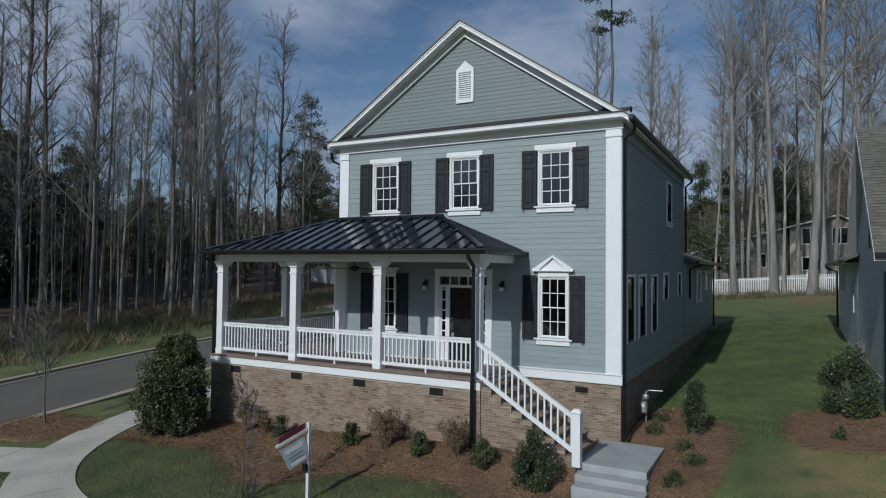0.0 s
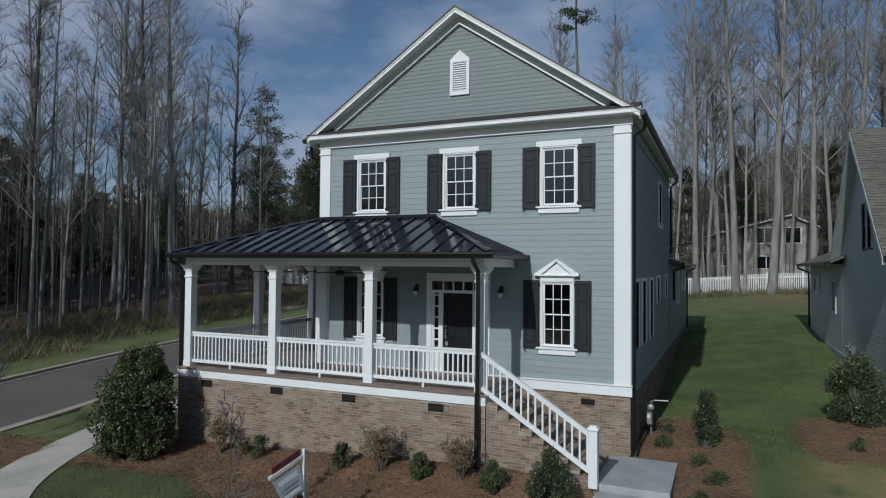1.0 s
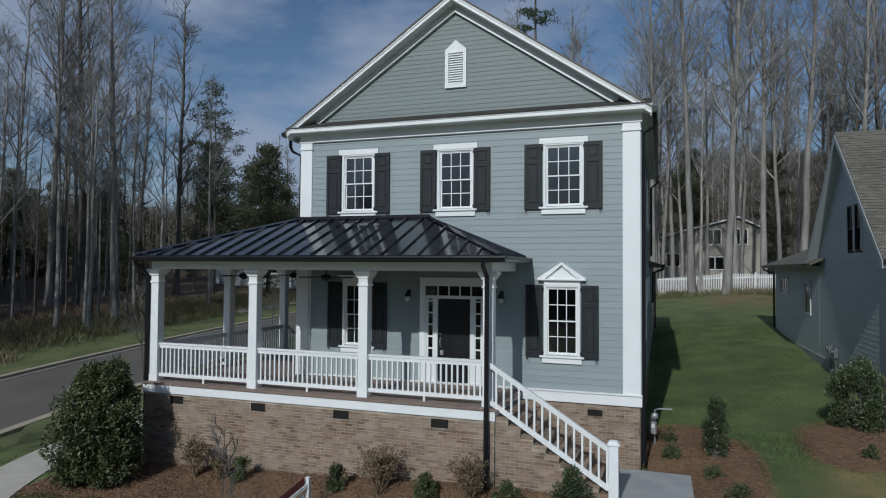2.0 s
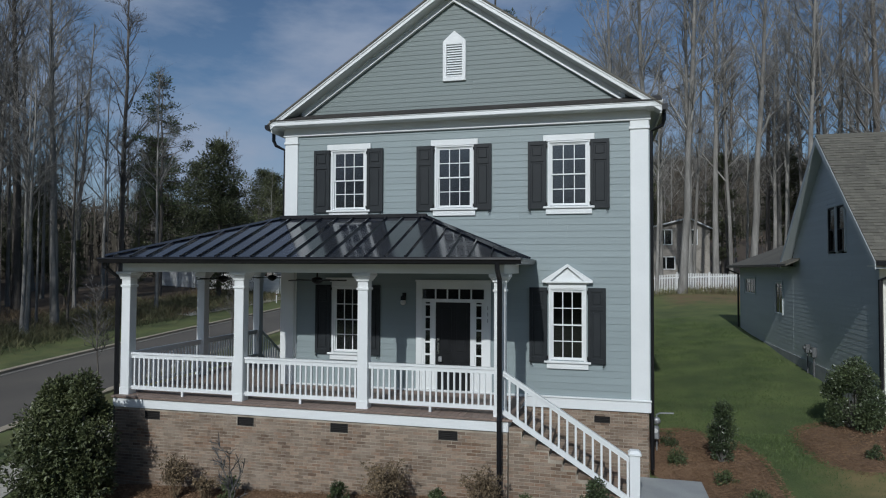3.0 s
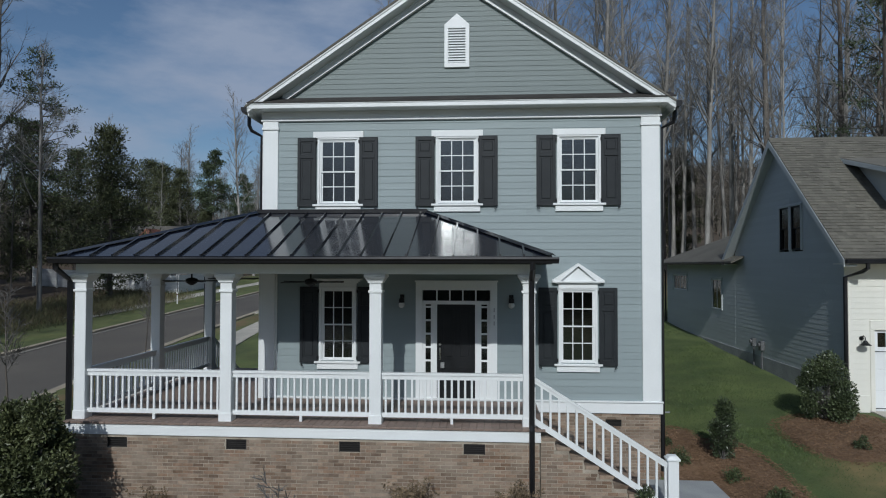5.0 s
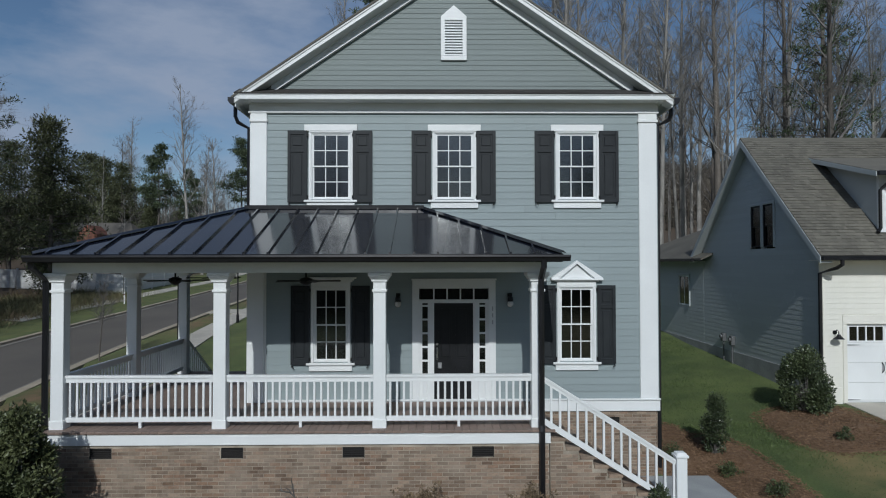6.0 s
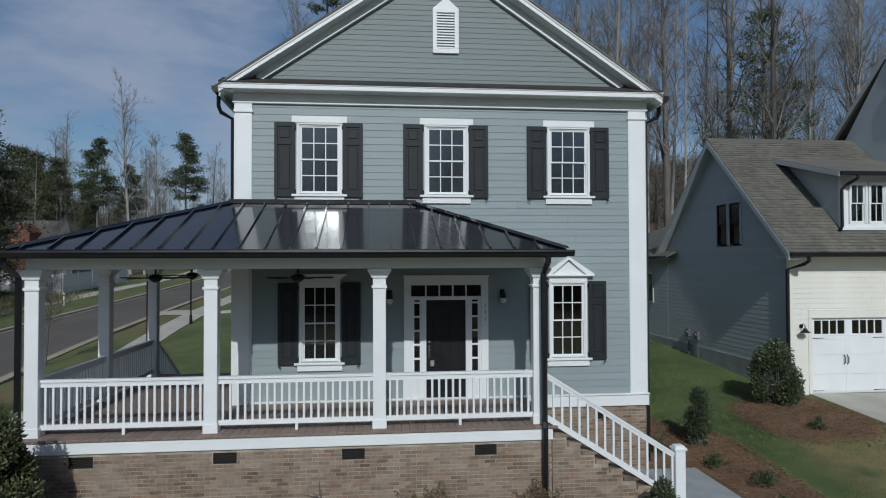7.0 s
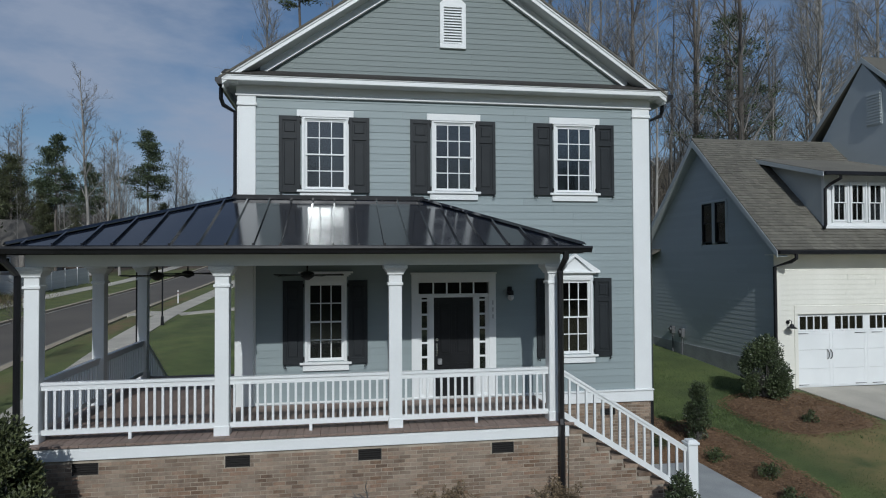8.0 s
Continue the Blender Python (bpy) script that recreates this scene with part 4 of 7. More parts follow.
def brick_courses(parent, a0, a1, z0, z1, place, holes=(), single=None, limit=None, seed=0):
    """Running bond from z0 to z1. place(a, z) is the pose of a brick's left lower corner. single(a, z): whether that brick is an object of its own."""
    rnd = random.Random(seed)
    meshes, rest = {}, bmesh.new()
    count = 0
    for j in range(int((z1 - z0) / COURSE)):
        z = z0 + j * COURSE
        lo, hi = (a0, a1) if limit is None else limit(z)
        a = lo - (PITCH_B / 2 if j % 2 else 0)
        while a < hi - 0.02:
            s0, s1 = max(a, lo), min(a + PITCH_B - 0.0095, hi)
            a += PITCH_B
            for h in holes:
                if h[2] < z + COURSE / 2 < h[3]:
                    if s0 >= h[0] and s1 <= h[1]:
                        s1 = s0
                    elif s0 < h[0] < s1:
                        s1 = h[0] - 0.006
                    elif s0 < h[1] < s1:
                        s0 = h[1] + 0.006
            if s1 - s0 < 0.03:
                continue
            key = round((s1 - s0) / 0.02)
            me = meshes.get(key)
            if me is None:
                me = meshes[key] = brick_mesh(key * 0.02 - 0.006)
            m = place(s0, z) @ Matrix.Translation((0, rnd.uniform(-0.002, 0.002), 0))
            if single and count < 300 and single(s0, z):
                link("brick", me, parent, m=m)
                count += 1
            else:
                tmp = me.copy()
                tmp.transform(m)
                rest.from_mesh(tmp)
                bpy.data.meshes.remove(tmp)
    if len(rest.verts):
        ob = part("bricks", rest, BRICK, parent)
        ob["kind"] = "stuff"
    else:
        rest.free()


# ---------- porch ----------
PX0, PX1, PY, PBACK = -2.86, 6.29, -2.40, 4.0
porch = thing("porch", 1.7, -1.2, 0.2, "wrap-around front porch with square white columns and black metal roof", "porch")
VENTS = [(-2.05, -1.65), (0.32, 0.72), (2.52, 2.92), (4.88, 5.28)]
holes = [(a, b, 1.325, 1.52) for a, b in VENTS]
bm = bmesh.new()
wall_cells(bm, PX0, PX1, -0.6, 1.58, holes, lambda b, a, c, d, e: box(b, a, c, PY, PY + 0.2, d, e))
box(bm, PX1 - 0.2, PX1, PY + 0.2, -0.02, -0.6, 1.58)
box(bm, PX0, PX0 + 0.2, PY + 0.2, PBACK, -0.6, 1.58)
porch_base = part("brick_base", bm, MORTAR, porch, "tan and brown brick base")
for a, b in VENTS:
    bm = bmesh.new()
    box(bm, a, b, PY + 0.03, PY + 0.06, 1.325, 1.52)
    for k in range(5):
        box(bm, a + 0.01, b - 0.01, PY + 0.005, PY + 0.035, 1.335 + k * 0.038, 1.347 + k * 0.038)
    for c, d in ((a, a + 0.014), (b - 0.014, b)):
        box(bm, c, d, PY, PY + 0.03, 1.325, 1.52)
    part("foundation_vent", bm, VENT, porch_base, "dark louvred vent")
bm = bmesh.new()
box(bm, PX0 - 0.03, PX1 + 0.02, PY - 0.04, PY + 0.02, 1.575, 1.775, 0.006)
box(bm, PX0 - 0.03, PX0 + 0.02, PY + 0.02, PBACK, 1.575, 1.775, 0.006)
box(bm, PX1 - 0.03, PX1 + 0.02, PY + 0.02, -0.06, 1.575, 1.775, 0.006)
part("fascia", bm, WHITE, porch)
x = PX0 - 0.05
deck_meshes = {}
while x < PX1 + 0.03:
    w = 0.137
    y1 = PBACK if x < -0.05 else -0.09
    key = round(y1, 1)
    if key not in deck_meshes:
        deck_meshes[key] = as_mesh("deck_board", one_box(0, w, PY - 0.075, y1, 1.785, DECK_Z, 0.004), DECK)
    link("deck_board", deck_meshes[key], porch, m=Matrix.Translation((x, 0, 0)))
    x += w + 0.004


def column_mesh():
    """A square column turned from one outline of half widths and heights."""
    outline = ((0.128, 0), (0.128, 0.155), (0.122, 0.165), (0.115, 0.166), (0.115, 2.5), (0.137, 2.505), (0.139, 2.53), (0.137, 2.55), (0.117, 2.555), (0.117, 2.69),
               (0.145, 2.695), (0.147, 2.72), (0.16, 2.735), (0.175, 2.76), (0.19, 2.79), (0.208, 2.8), (0.21, 2.845), (0.205, 2.858))
    bm = bmesh.new()
    rings = []
    for w, z in outline:
        c = w - 0.007
        rings.append([bm.verts.new((x, y, z)) for x, y in ((w, -c), (w, c), (c, w), (-c, w), (-w, c), (-w, -c), (-c, -w), (c, -w))])
    for r0, r1 in zip(rings, rings[1:]):
        for k in range(8):
            bm.faces.new((r0[k], r0[(k + 1) % 8], r1[(k + 1) % 8], r1[k]))
    bm.faces.new(rings[0][::-1])
    bm.faces.new(rings[-1])
    return as_mesh("column", bm, WHITE)


COL_Y = -2.17
COLUMNS = [(-2.72, COL_Y), (0.24, COL_Y), (3.18, COL_Y), (6.11, COL_Y), (-2.72, 0.72), (-2.72, 3.68)]
col_me = column_mesh()
for cx, cy in COLUMNS:
    link("column", col_me, porch, m=Matrix.Translation((cx, cy, DECK_Z)))
part("corner_pilaster", one_box(WALL_L - 0.07, WALL_L + 0.30, -0.12, -0.046, DECK_Z, 4.68, 0.008), WHITE, porch)
bm = bmesh.new()
box(bm, PX0 + 0.05, 6.21, COL_Y - 0.14, COL_Y + 0.14, 4.69, 4.92, 0.006)
box(bm, PX0 + 0.05, -2.53, COL_Y + 0.14, PBACK, 4.69, 4.92, 0.006)
box(bm, 5.93, 6.21, COL_Y + 0.14, -0.02, 4.69, 4.92, 0.006)
part("header_beam", bm, WHITE, porch)
bm = bmesh.new()
box(bm, -2.53, 5.93, COL_Y + 0.14, -0.03, 4.80, 4.83)
box(bm, -2.53, 0.05, -0.03, PBACK, 4.80, 4.83)
part("porch_ceiling", bm, CEIL, porch)
RX0, RX1, RY, RZ, TX0, TX1, TZ, RB = -2.9, 6.5, -2.76, 5.03, 0.17, 3.87, 6.09, 4.3
bm = bmesh.new()
box(bm, RX0 + 0.04, RX1 - 0.04, RY + 0.04, COL_Y - 0.14, 4.905, 4.93)
box(bm, 6.21, RX1 - 0.04, COL_Y - 0.14, -0.01, 4.905, 4.93)
box(bm, RX0 + 0.04, PX0 + 0.05, COL_Y - 0.14, RB, 4.905, 4.93)
part("soffit", bm, WHITE, porch)
bm = bmesh.new()
box(bm, RX0 + 0.02, RX1 - 0.02, RY + 0.005, RY + 0.04, 4.88, 5.0)
box(bm, RX1 - 0.04, RX1 - 0.005, RY + 0.04, 0, 4.88, 5.0)
box(bm, RX0 + 0.005, RX0 + 0.04, RY + 0.04, RB, 4.88, 5.0)
part("eave_fascia", bm, GUTTER, porch)
porch_roof = part("roof_deck", one_prism([(TX0, -0.05, TZ - 0.07), (TX1, -0.05, TZ - 0.07), (RX1 - 0.06, RY + 0.06, RZ - 0.04), (RX0 + 0.06, RY + 0.06, RZ - 0.04)], (0, 0, -0.02)), GUTTER, porch)


def seam_slope(base, along, up, length, top_at, kinks, step, start):
    """Metal panels and standing seams on a slope. base: eave corner, along: eave direction, up: full way up the slope, top_at(a): the share of it that is roofed above a."""
    base, along, up = Vector(base), Vector(along), Vector(up)
    n = along.cross(up).normalized()
    cuts = [0.0]
    a = start
    while a < length - 0.05:
        cuts.append(a)
        a += step
    cuts.append(length)
    for a, b in zip(cuts, cuts[1:]):
        inner = [k for k in kinks if a + 0.01 < k < b - 0.01]
        ring = [base + along * a, base + along * b] + [base + along * k + up * top_at(k) for k in [b] + inner[::-1] + [a]]
        clean = []
        for p in ring:
            if not clean or (p - clean[-1]).length > 0.005:
                clean.append(p)
        if (clean[0] - clean[-1]).length < 0.005:
            clean.pop()
        if len(clean) >= 3:
            part("roof_panel", one_prism([p - n * 0.002 for p in clean], -n * 0.02), METAL_ROOF, porch_roof)
        if b < length - 0.01 and top_at(b) > 0.04:
            bm = bmesh.new()
            p, q = base + along * b - up * 0.004, base + along * b + up * (top_at(b) - 0.005)
            beam(bm, p + n * 0.018, q + n * 0.018, 0.03, 0.045, n)
            part("seam", bm, METAL_ROOF, porch_roof)


seam_slope((RX0, RY, RZ), (1, 0, 0), (0, -RY - 0.0, TZ - RZ), RX1 - RX0, lambda a: max(0.0, min(1, a / (TX0 - RX0), (RX1 - RX0 - a) / (RX1 - TX1))), (TX0 - RX0, TX1 - RX0), 0.432, 0.25)
seam_slope((RX1, RY, RZ), (0, 1, 0), (TX1 - RX1, 0, TZ - RZ), -RY, lambda a: max(0.0, min(1, a / -RY)), (), 0.432, 0.3)
seam_slope((RX0, RB, RZ), (0, -1, 0), (TX0 - RX0, 0, TZ - RZ), RB - RY, lambda a: max(0.0, min(1, (RB - RY - a) / -RY)), (RB,), 0.432, 0.3)
for a, b in (((RX0, RY, RZ), (TX0, 0, TZ)), ((RX1, RY, RZ), (TX1, 0, TZ))):
    a, b = Vector(a), Vector(b)
    bm = bmesh.new()
    for s in (-1, 1):
        d = (b - a).normalized()
        side = d.cross(Vector((0, 0, 1))).normalized() * 0.085 * s
        prism(bm, [a + Vector((0, 0, 0.055)), a + side + Vector((0, 0, 0.012)), a + side + Vector((0, 0, 0.002)), a + Vector((0, 0, 0.035))], b - a)
    part("hip_cap", bm, METAL_ROOF, porch_roof)
bm = bmesh.new()
box(bm, TX0 - 0.12, TX1 + 0.1, -0.14, -0.02, TZ - 0.05, TZ + 0.045, 0.01)
box(bm, TX0 - 0.12, TX0 - 0.02, -0.02, RB, TZ - 0.05, TZ + 0.045, 0.01)
part("ridge_flashing", bm, GUTTER, porch_roof)


def gutter_run(a, b, outward):
    a, b, o = Vector(a), Vector(b), Vector(outward)
    z = Vector((0, 0, 1))
    bm = bmesh.new()
    prism(bm, [a, a + z * 0.115, a + z * 0.115 + o * 0.12, a + z * 0.08 + o * 0.125, a + z * 0.05 + o * 0.1, a + o * 0.08], b - a)
    part("gutter", bm, GUTTER, porch)


gutter_run((RX0 - 0.11, RY, 4.895), (RX1 + 0.11, RY, 4.895), (0, -1, 0))
gutter_run((RX1, RY - 0.0, 4.896), (RX1, -0.01, 4.896), (1, 0, 0))
gutter_run((RX0, RB, 4.896), (RX0, RY, 4.896), (-1, 0, 0))
downspout(porch, [(6.14, -2.81, 4.92), (6.14, -2.81, 4.8), (6.14, -2.5, 4.58), (6.14, -2.5, 1.92), (6.14, -2.53, 1.82), (6.14, -2.53, 0.4), (6.2, -2.75, 0.3)], 0.088)
downspout(porch, [(-2.95, -2.7, 4.92), (-2.95, -2.7, 4.8), (-2.92, -2.3, 4.55), (-2.92, -2.3, 0.1)], 0.09)
downspout(porch, [(-2.95, 3.86, 4.92), (-2.95, 3.86, 4.8), (-2.86, 3.7, 4.6), (-2.86, 3.7, 0.1)], 0.09)

# railings
bal_me = as_mesh("baluster", one_box(-0.02, 0.02, -0.02, 0.02, 0.0, 0.64, 0.003), WHITE)


def railing(a, b, n):
    """A level railing on the deck between two columns."""
    a, b = Vector((*a, DECK_Z)), Vector((*b, DECK_Z))
    d = (b - a).normalized()
    mid = (a + b) / 2
    t = thing("railing", mid.x, mid.y, DECK_Z, "white wooden railing with square balusters between porch columns", "railing", "porch railings")
    z = Vector((0, 0, 1))
    bm = bmesh.new()
    beam(bm, a + z * 0.945, b + z * 0.945, 0.1, 0.045)
    beam(bm, a + z * 0.88, b + z * 0.88, 0.055, 0.085)
    part("top_rail", bm, WHITE, t)
    part("bottom_rail", one_beam(a + z * 0.155, b + z * 0.155, 0.06, 0.085), WHITE, t)
    part("support_block", one_box(mid.x - 0.025, mid.x + 0.025, mid.y - 0.025, mid.y + 0.025, DECK_Z, DECK_Z + 0.115), WHITE, t)
    for k in range(n):
        p = a + (b - a) * ((k + 0.6) / (n + 0.2))
        link("baluster", bal_me, t, m=Matrix.Translation((p.x, p.y, DECK_Z + 0.197)))


for (xa, ya), (xb, yb) in zip(COLUMNS[:3], COLUMNS[1:4]):
    railing((xa + 0.115, ya), (xb - 0.115, yb), 21)
railing((-2.72, COL_Y + 0.115), (-2.72, 0.605), 20)
railing((-2.72, 0.835), (-2.72, 3.565), 21)

# stairs
ST_N, TREAD, ST_Y1 = 9, 0.262, -0.55
RISE = (DECK_Z - 0.15) / (ST_N + 1)
stairs = thing("front_steps", 7.5, -1.4, 0.15, "brick front steps with tan brick side wall", "steps")
for k in range(ST_N):
    x0, z1 = PX1 + 0.02 + k * TREAD, DECK_Z - RISE * (k + 1)
    bm = bmesh.new()
    box(bm, x0, x0 + TREAD, PY + 0.06, ST_Y1, -0.2, z1 - 0.01)
    step = part("step", bm, MORTAR, stairs)
    bm = bmesh.new()
    y = PY + 0.0
    while y < ST_Y1:
        box(bm, x0 + 0.03, x0 + TREAD + 0.02, y, y + 0.058, z1 - 0.062, z1, 0.003)
        y += 0.068
    y = PY + 0.065
    while y < ST_Y1 - 0.1:
        for q in (0, 1):
            box(bm, x0 + TREAD - 0.03, x0 + TREAD + 0.006, y + q * 0.1, y + 0.193 + q * 0.1 - (0.1 if q else 0), z1 - 0.062 - 0.0677 * (q + 1), z1 - 0.07 - 0.0677 * q)
        y += 0.203
    ob = part("tread_bricks", bm, BRICK, step)
    ob["kind"] = "stuff"
outline = [(PX1 + 0.02, PY + 0.012, -0.3)]
for k in range(ST_N):
    x0, zt = PX1 + 0.02 + k * TREAD, DECK_Z - RISE * (k + 1) - 0.064
    outline += [(x0, PY + 0.012, zt), (x0 + TREAD, PY + 0.012, zt)]
outline.append((PX1 + 0.02 + ST_N * TREAD, PY + 0.012, -0.3))
cheek = part("side_wall", one_prism(outline, (0, 0.043, 0)), MORTAR, stairs)


def stair_limit(z):
    k = int(max(0, (DECK_Z - 0.07 - (z + COURSE)) / RISE))
    return PX1 + 0.025, PX1 + 0.02 + min(ST_N, k) * TREAD - 0.01


brick_courses(cheek, 0, 0, -0.05, 1.6, lambda a, z: Matrix.Translation((a, PY + 0.012, z)), limit=stair_limit, single=lambda a, z: True, seed=5)


def stair_rail():
    t = thing("stair_railing", 7.4, -2.42, 0.3, "white sloping stair railing with square balusters and capped newel", "railing")
    y = -2.40
    xa, xb = 6.2, 8.6
    s = -RISE / TREAD * 0.985
    za = 2.76
    def top(x):
        return za + s * (x - xa)
    bm = bmesh.new()
    beam(bm, (xa, y, top(xa)), (xb, y, top(xb)), 0.1, 0.042)
    beam(bm, (xa, y, top(xa) - 0.055), (xb, y, top(xb) - 0.055), 0.055, 0.06)
    part("top_rail", bm, WHITE, t)
    part("bottom_rail", one_beam((xa, y, top(xa) - 0.79), (xb, y, top(xb) - 0.79), 0.06, 0.1), WHITE, t)
    for k in range(15):
        x = xa + 0.13 + (xb - xa - 0.16) * k / 14
        bm = bmesh.new()
        prism(bm, [(x - 0.02, y - 0.02, top(x) - 0.76 - s * 0.02), (x + 0.02, y - 0.02, top(x) - 0.76 + s * 0.02), (x + 0.02, y - 0.02, top(x) - 0.08 + s * 0.02), (x - 0.02, y - 0.02, top(x) - 0.08 - s * 0.02)], (0, 0.04, 0))
        part("baluster", bm, WHITE, t)
    bm = bmesh.new()
    box(bm, 8.60, 8.79, y - 0.095, y + 0.095, 0.12, 1.31, 0.006)
    newel = part("newel_post", bm, WHITE, t)
    bm = bmesh.new()
    box(bm, 8.575, 8.815, y - 0.12, y + 0.12, 1.31, 1.355, 0.008)
    prism(bm, [(8.59, y - 0.105, 1.355), (8.80, y - 0.105, 1.355), (8.76, y - 0.07, 1.4), (8.63, y - 0.07, 1.4)], (0, 0.001, 0))
    box(bm, 8.60, 8.79, y - 0.095, y + 0.095, 1.35, 1.395, 0.02)
    part("cap", bm, WHITE, newel)


stair_rail()

# house foundation
FV = [(7.93, 8.28)]
fholes = [(a, b, 1.3, 1.49) for a, b in FV]
bm = bmesh.new()
wall_cells(bm, PX1 + 0.0, WALL_R, -0.4, 1.6, fholes, lambda b, a, c, d, e: box(b, a, c, 0.0, 0.2, d, e))
box(bm, WALL_R - 0.2, WALL_R, 0.2, 22.2, -0.4, 1.6)
box(bm, WALL_L, WALL_L + 0.2, 0.0, 22.2, -0.6, 1.6)
foundation = part("foundation", bm, MORTAR, house)
bm = bmesh.new()
a, b = FV[0]
box(bm, a, b, 0.03, 0.06, 1.3, 1.49)
for k in range(5):
    box(bm, a + 0.01, b - 0.01, 0.005, 0.035, 1.31 + k * 0.037, 1.322 + k * 0.037)
part("foundation_vent", bm, VENT, foundation)
brick_courses(foundation, PX1 + 0.05, WALL_R, -0.03, 1.6, lambda a, z: Matrix.Translation((a, 0.0, z)), fholes, single=lambda a, z: a > 7.6, seed=3)
brick_courses(foundation, 0.0, 22.2, 0.0, 1.6, lambda a, z: Matrix.Translation((WALL_R, a, z)) @ Matrix.Rotation(radians(90), 4, "Z"), seed=4)
brick_courses(porch_base, PX0, PX1, -0.3, 1.575, lambda a, z: Matrix.Translation((a, PY, z)), holes, single=lambda a, z: a > 3.4 and z > 0.1, seed=2)
brick_courses(porch_base, PY, PBACK, -0.5, 1.575, lambda a, z: Matrix.Translation((PX0, -a + PY + PBACK, z)) @ Matrix.Rotation(radians(-90), 4, "Z"), seed=6)

# clapboards
WX0, WX1 = WALL_L + 0.33, WALL_R - 0.38
clapboards(front_wall, WX0, WX1, 1.875, 8.19, openings, front_pose(-0.001), SIDING, seed=1)
clapboards(gable_wall, WX0, WX1, 8.68, 11.4, [(VX - 0.2, VX + 0.2, VZ + 0.1, VZ + 0.95)], front_pose(-0.001), GABLE_SIDING, pitch=0.116, limit=lambda z, zt: (MID - (11.36 - z) / PITCH, MID + (11.36 - z) / PITCH), seed=2)
clapboards(side_wall, 0.2, DEEP, 1.86, 8.0, ropen, right_pose(WALL_R + 0.001), SIDING, seed=3)
clapboards(side_wall, DEEP, 22.2, 1.86, 4.85, wopen, right_pose(WALL_R + 0.061), SIDING, seed=4)


def ceiling_fan(x, y, turn):
    t = thing("ceiling_fan", x, y, 4.8, "black ceiling fan at rest under the porch ceiling", "ceiling fan", "porch ceiling fans")
    part("rod", pipe([(x, y, 4.8), (x, y, 4.56)], 0.018, 8), BLACK, t)
    bm = bmesh.new()
    tube(bm, [Vector((x, y, z)) for z in (4.58, 4.55, 4.48, 4.44, 4.41)], [0.05, 0.13, 0.13, 0.08, 0.03], 14, True)
    part("motor", bm, BLACK, t, smooth=True)
    for k in range(5):
        a = radians(turn + 72 * k)
        d, s = Vector((math.cos(a), math.sin(a), 0)), Vector((-math.sin(a), math.cos(a), 0.18)) * 0.065
        c = Vector((x, y, 4.5))
        part("blade", one_prism([c + d * 0.12 - s * 0.5, c + d * 0.68 - s, c + d * 0.7, c + d * 0.68 + s, c + d * 0.12 + s * 0.5], (0, 0, 0.012)), BLACK, t)


def back_steps():
    t = thing("side_steps", -1.4, 5.2, land(-1.4, 5.2), "brick steps down from the side porch with a sloping rail", "steps")
    for k in range(8):
        z = DECK_Z - 0.19 * (k + 1)
        part("step", one_box(-2.75, -0.3, PBACK + 0.02 + k * 0.28, PBACK + 0.3 + k * 0.28, z - 1.2, z, 0.006), BRICK, t)
    a, b = Vector((-2.72, 3.8, 2.78)), Vector((-2.72, 6.3, 1.2))
    part("top_rail", one_beam(a, b, 0.09, 0.06), WHITE, t)
    part("bottom_rail", one_beam(a - Vector((0, 0, 0.78)), b - Vector((0, 0, 0.78)), 0.06, 0.09), WHITE, t)
    for k in range(15):
        p = a.lerp(b, (k + 0.7) / 15.4)
        part("baluster", one_box(p.x - 0.02, p.x + 0.02, p.y - 0.02, p.y + 0.02, p.z - 0.78, p.z), WHITE, t)
    part("newel_post", one_box(-2.81, -2.63, 6.22, 6.4, land(-2.72, 6.3) - 0.1, 1.35, 0.006), WHITE, t)


back_steps()
ceiling_fan(1.6, -1.15, 12)
ceiling_fan(-1.25, -0.6, 30)
ceiling_fan(-1.25, 1.9, 50)

# landing and lower steps
landing = thing("stone_landing", 9.45, -1.2, 0.1, "grey stone landing slab at the foot of the steps", "landing", kind="structure")
part("slab", one_box(8.66, 10.2, -2.35, -0.1, -0.1, 0.2, 0.012), SLAB, landing)
part("step", one_box(8.74, 10.26, -2.75, -2.355, -0.25, 0.05, 0.012), SLAB, landing)
part("step", one_box(8.78, 10.3, -3.15, -2.755, -0.35, -0.08, 0.012), SLAB, landing)


# ---------- neighbouring house ----------
NX, NF, NB, NEAVE = 15.2, 4.0, 11.8, 5.05
neighbour = thing("neighbour_house", 18.5, 8, 1.0, "grey-blue neighbour house with cream garage front and shingle roof", "house")
NRY, NRZ = 7.9, 9.15
NS = (NRZ - NEAVE) / (NRY - 3.4)
nopen = [(6.3, 7.9, 5.32, 6.84)]
bm = bmesh.new()
wall_cells(bm, NF, NB, 0.4, 5.3, [], lambda b, a, c, d, e: box(b, NX, NX + 0.16, a, c, d, e))
prism(bm, [(NX, NF, 5.3), (NX, 6.3, 5.3), (NX, 6.3, NRZ - NS * (NRY - 6.3) - 0.15), (NX, NF + 0.05, 5.3)], (0.16, 0, 0))
prism(bm, [(NX, 6.3, 5.3), (NX, 6.3, 5.32), (NX, 7.9, 5.32), (NX, 7.9, 5.3)], (0.16, 0, 0))
prism(bm, [(NX, 6.3, 6.84), (NX, 6.3, NRZ - NS * 1.6 - 0.15), (NX, 7.9, NRZ - 0.15), (NX, 7.9, 6.84)], (0.16, 0, 0))
prism(bm, [(NX, 7.9, 5.3), (NX, 7.9, NRZ - 0.15), (NX, 11.5, NRZ - NS * 3.6 - 0.15), (NX, NB, 5.3)], (0.16, 0, 0))
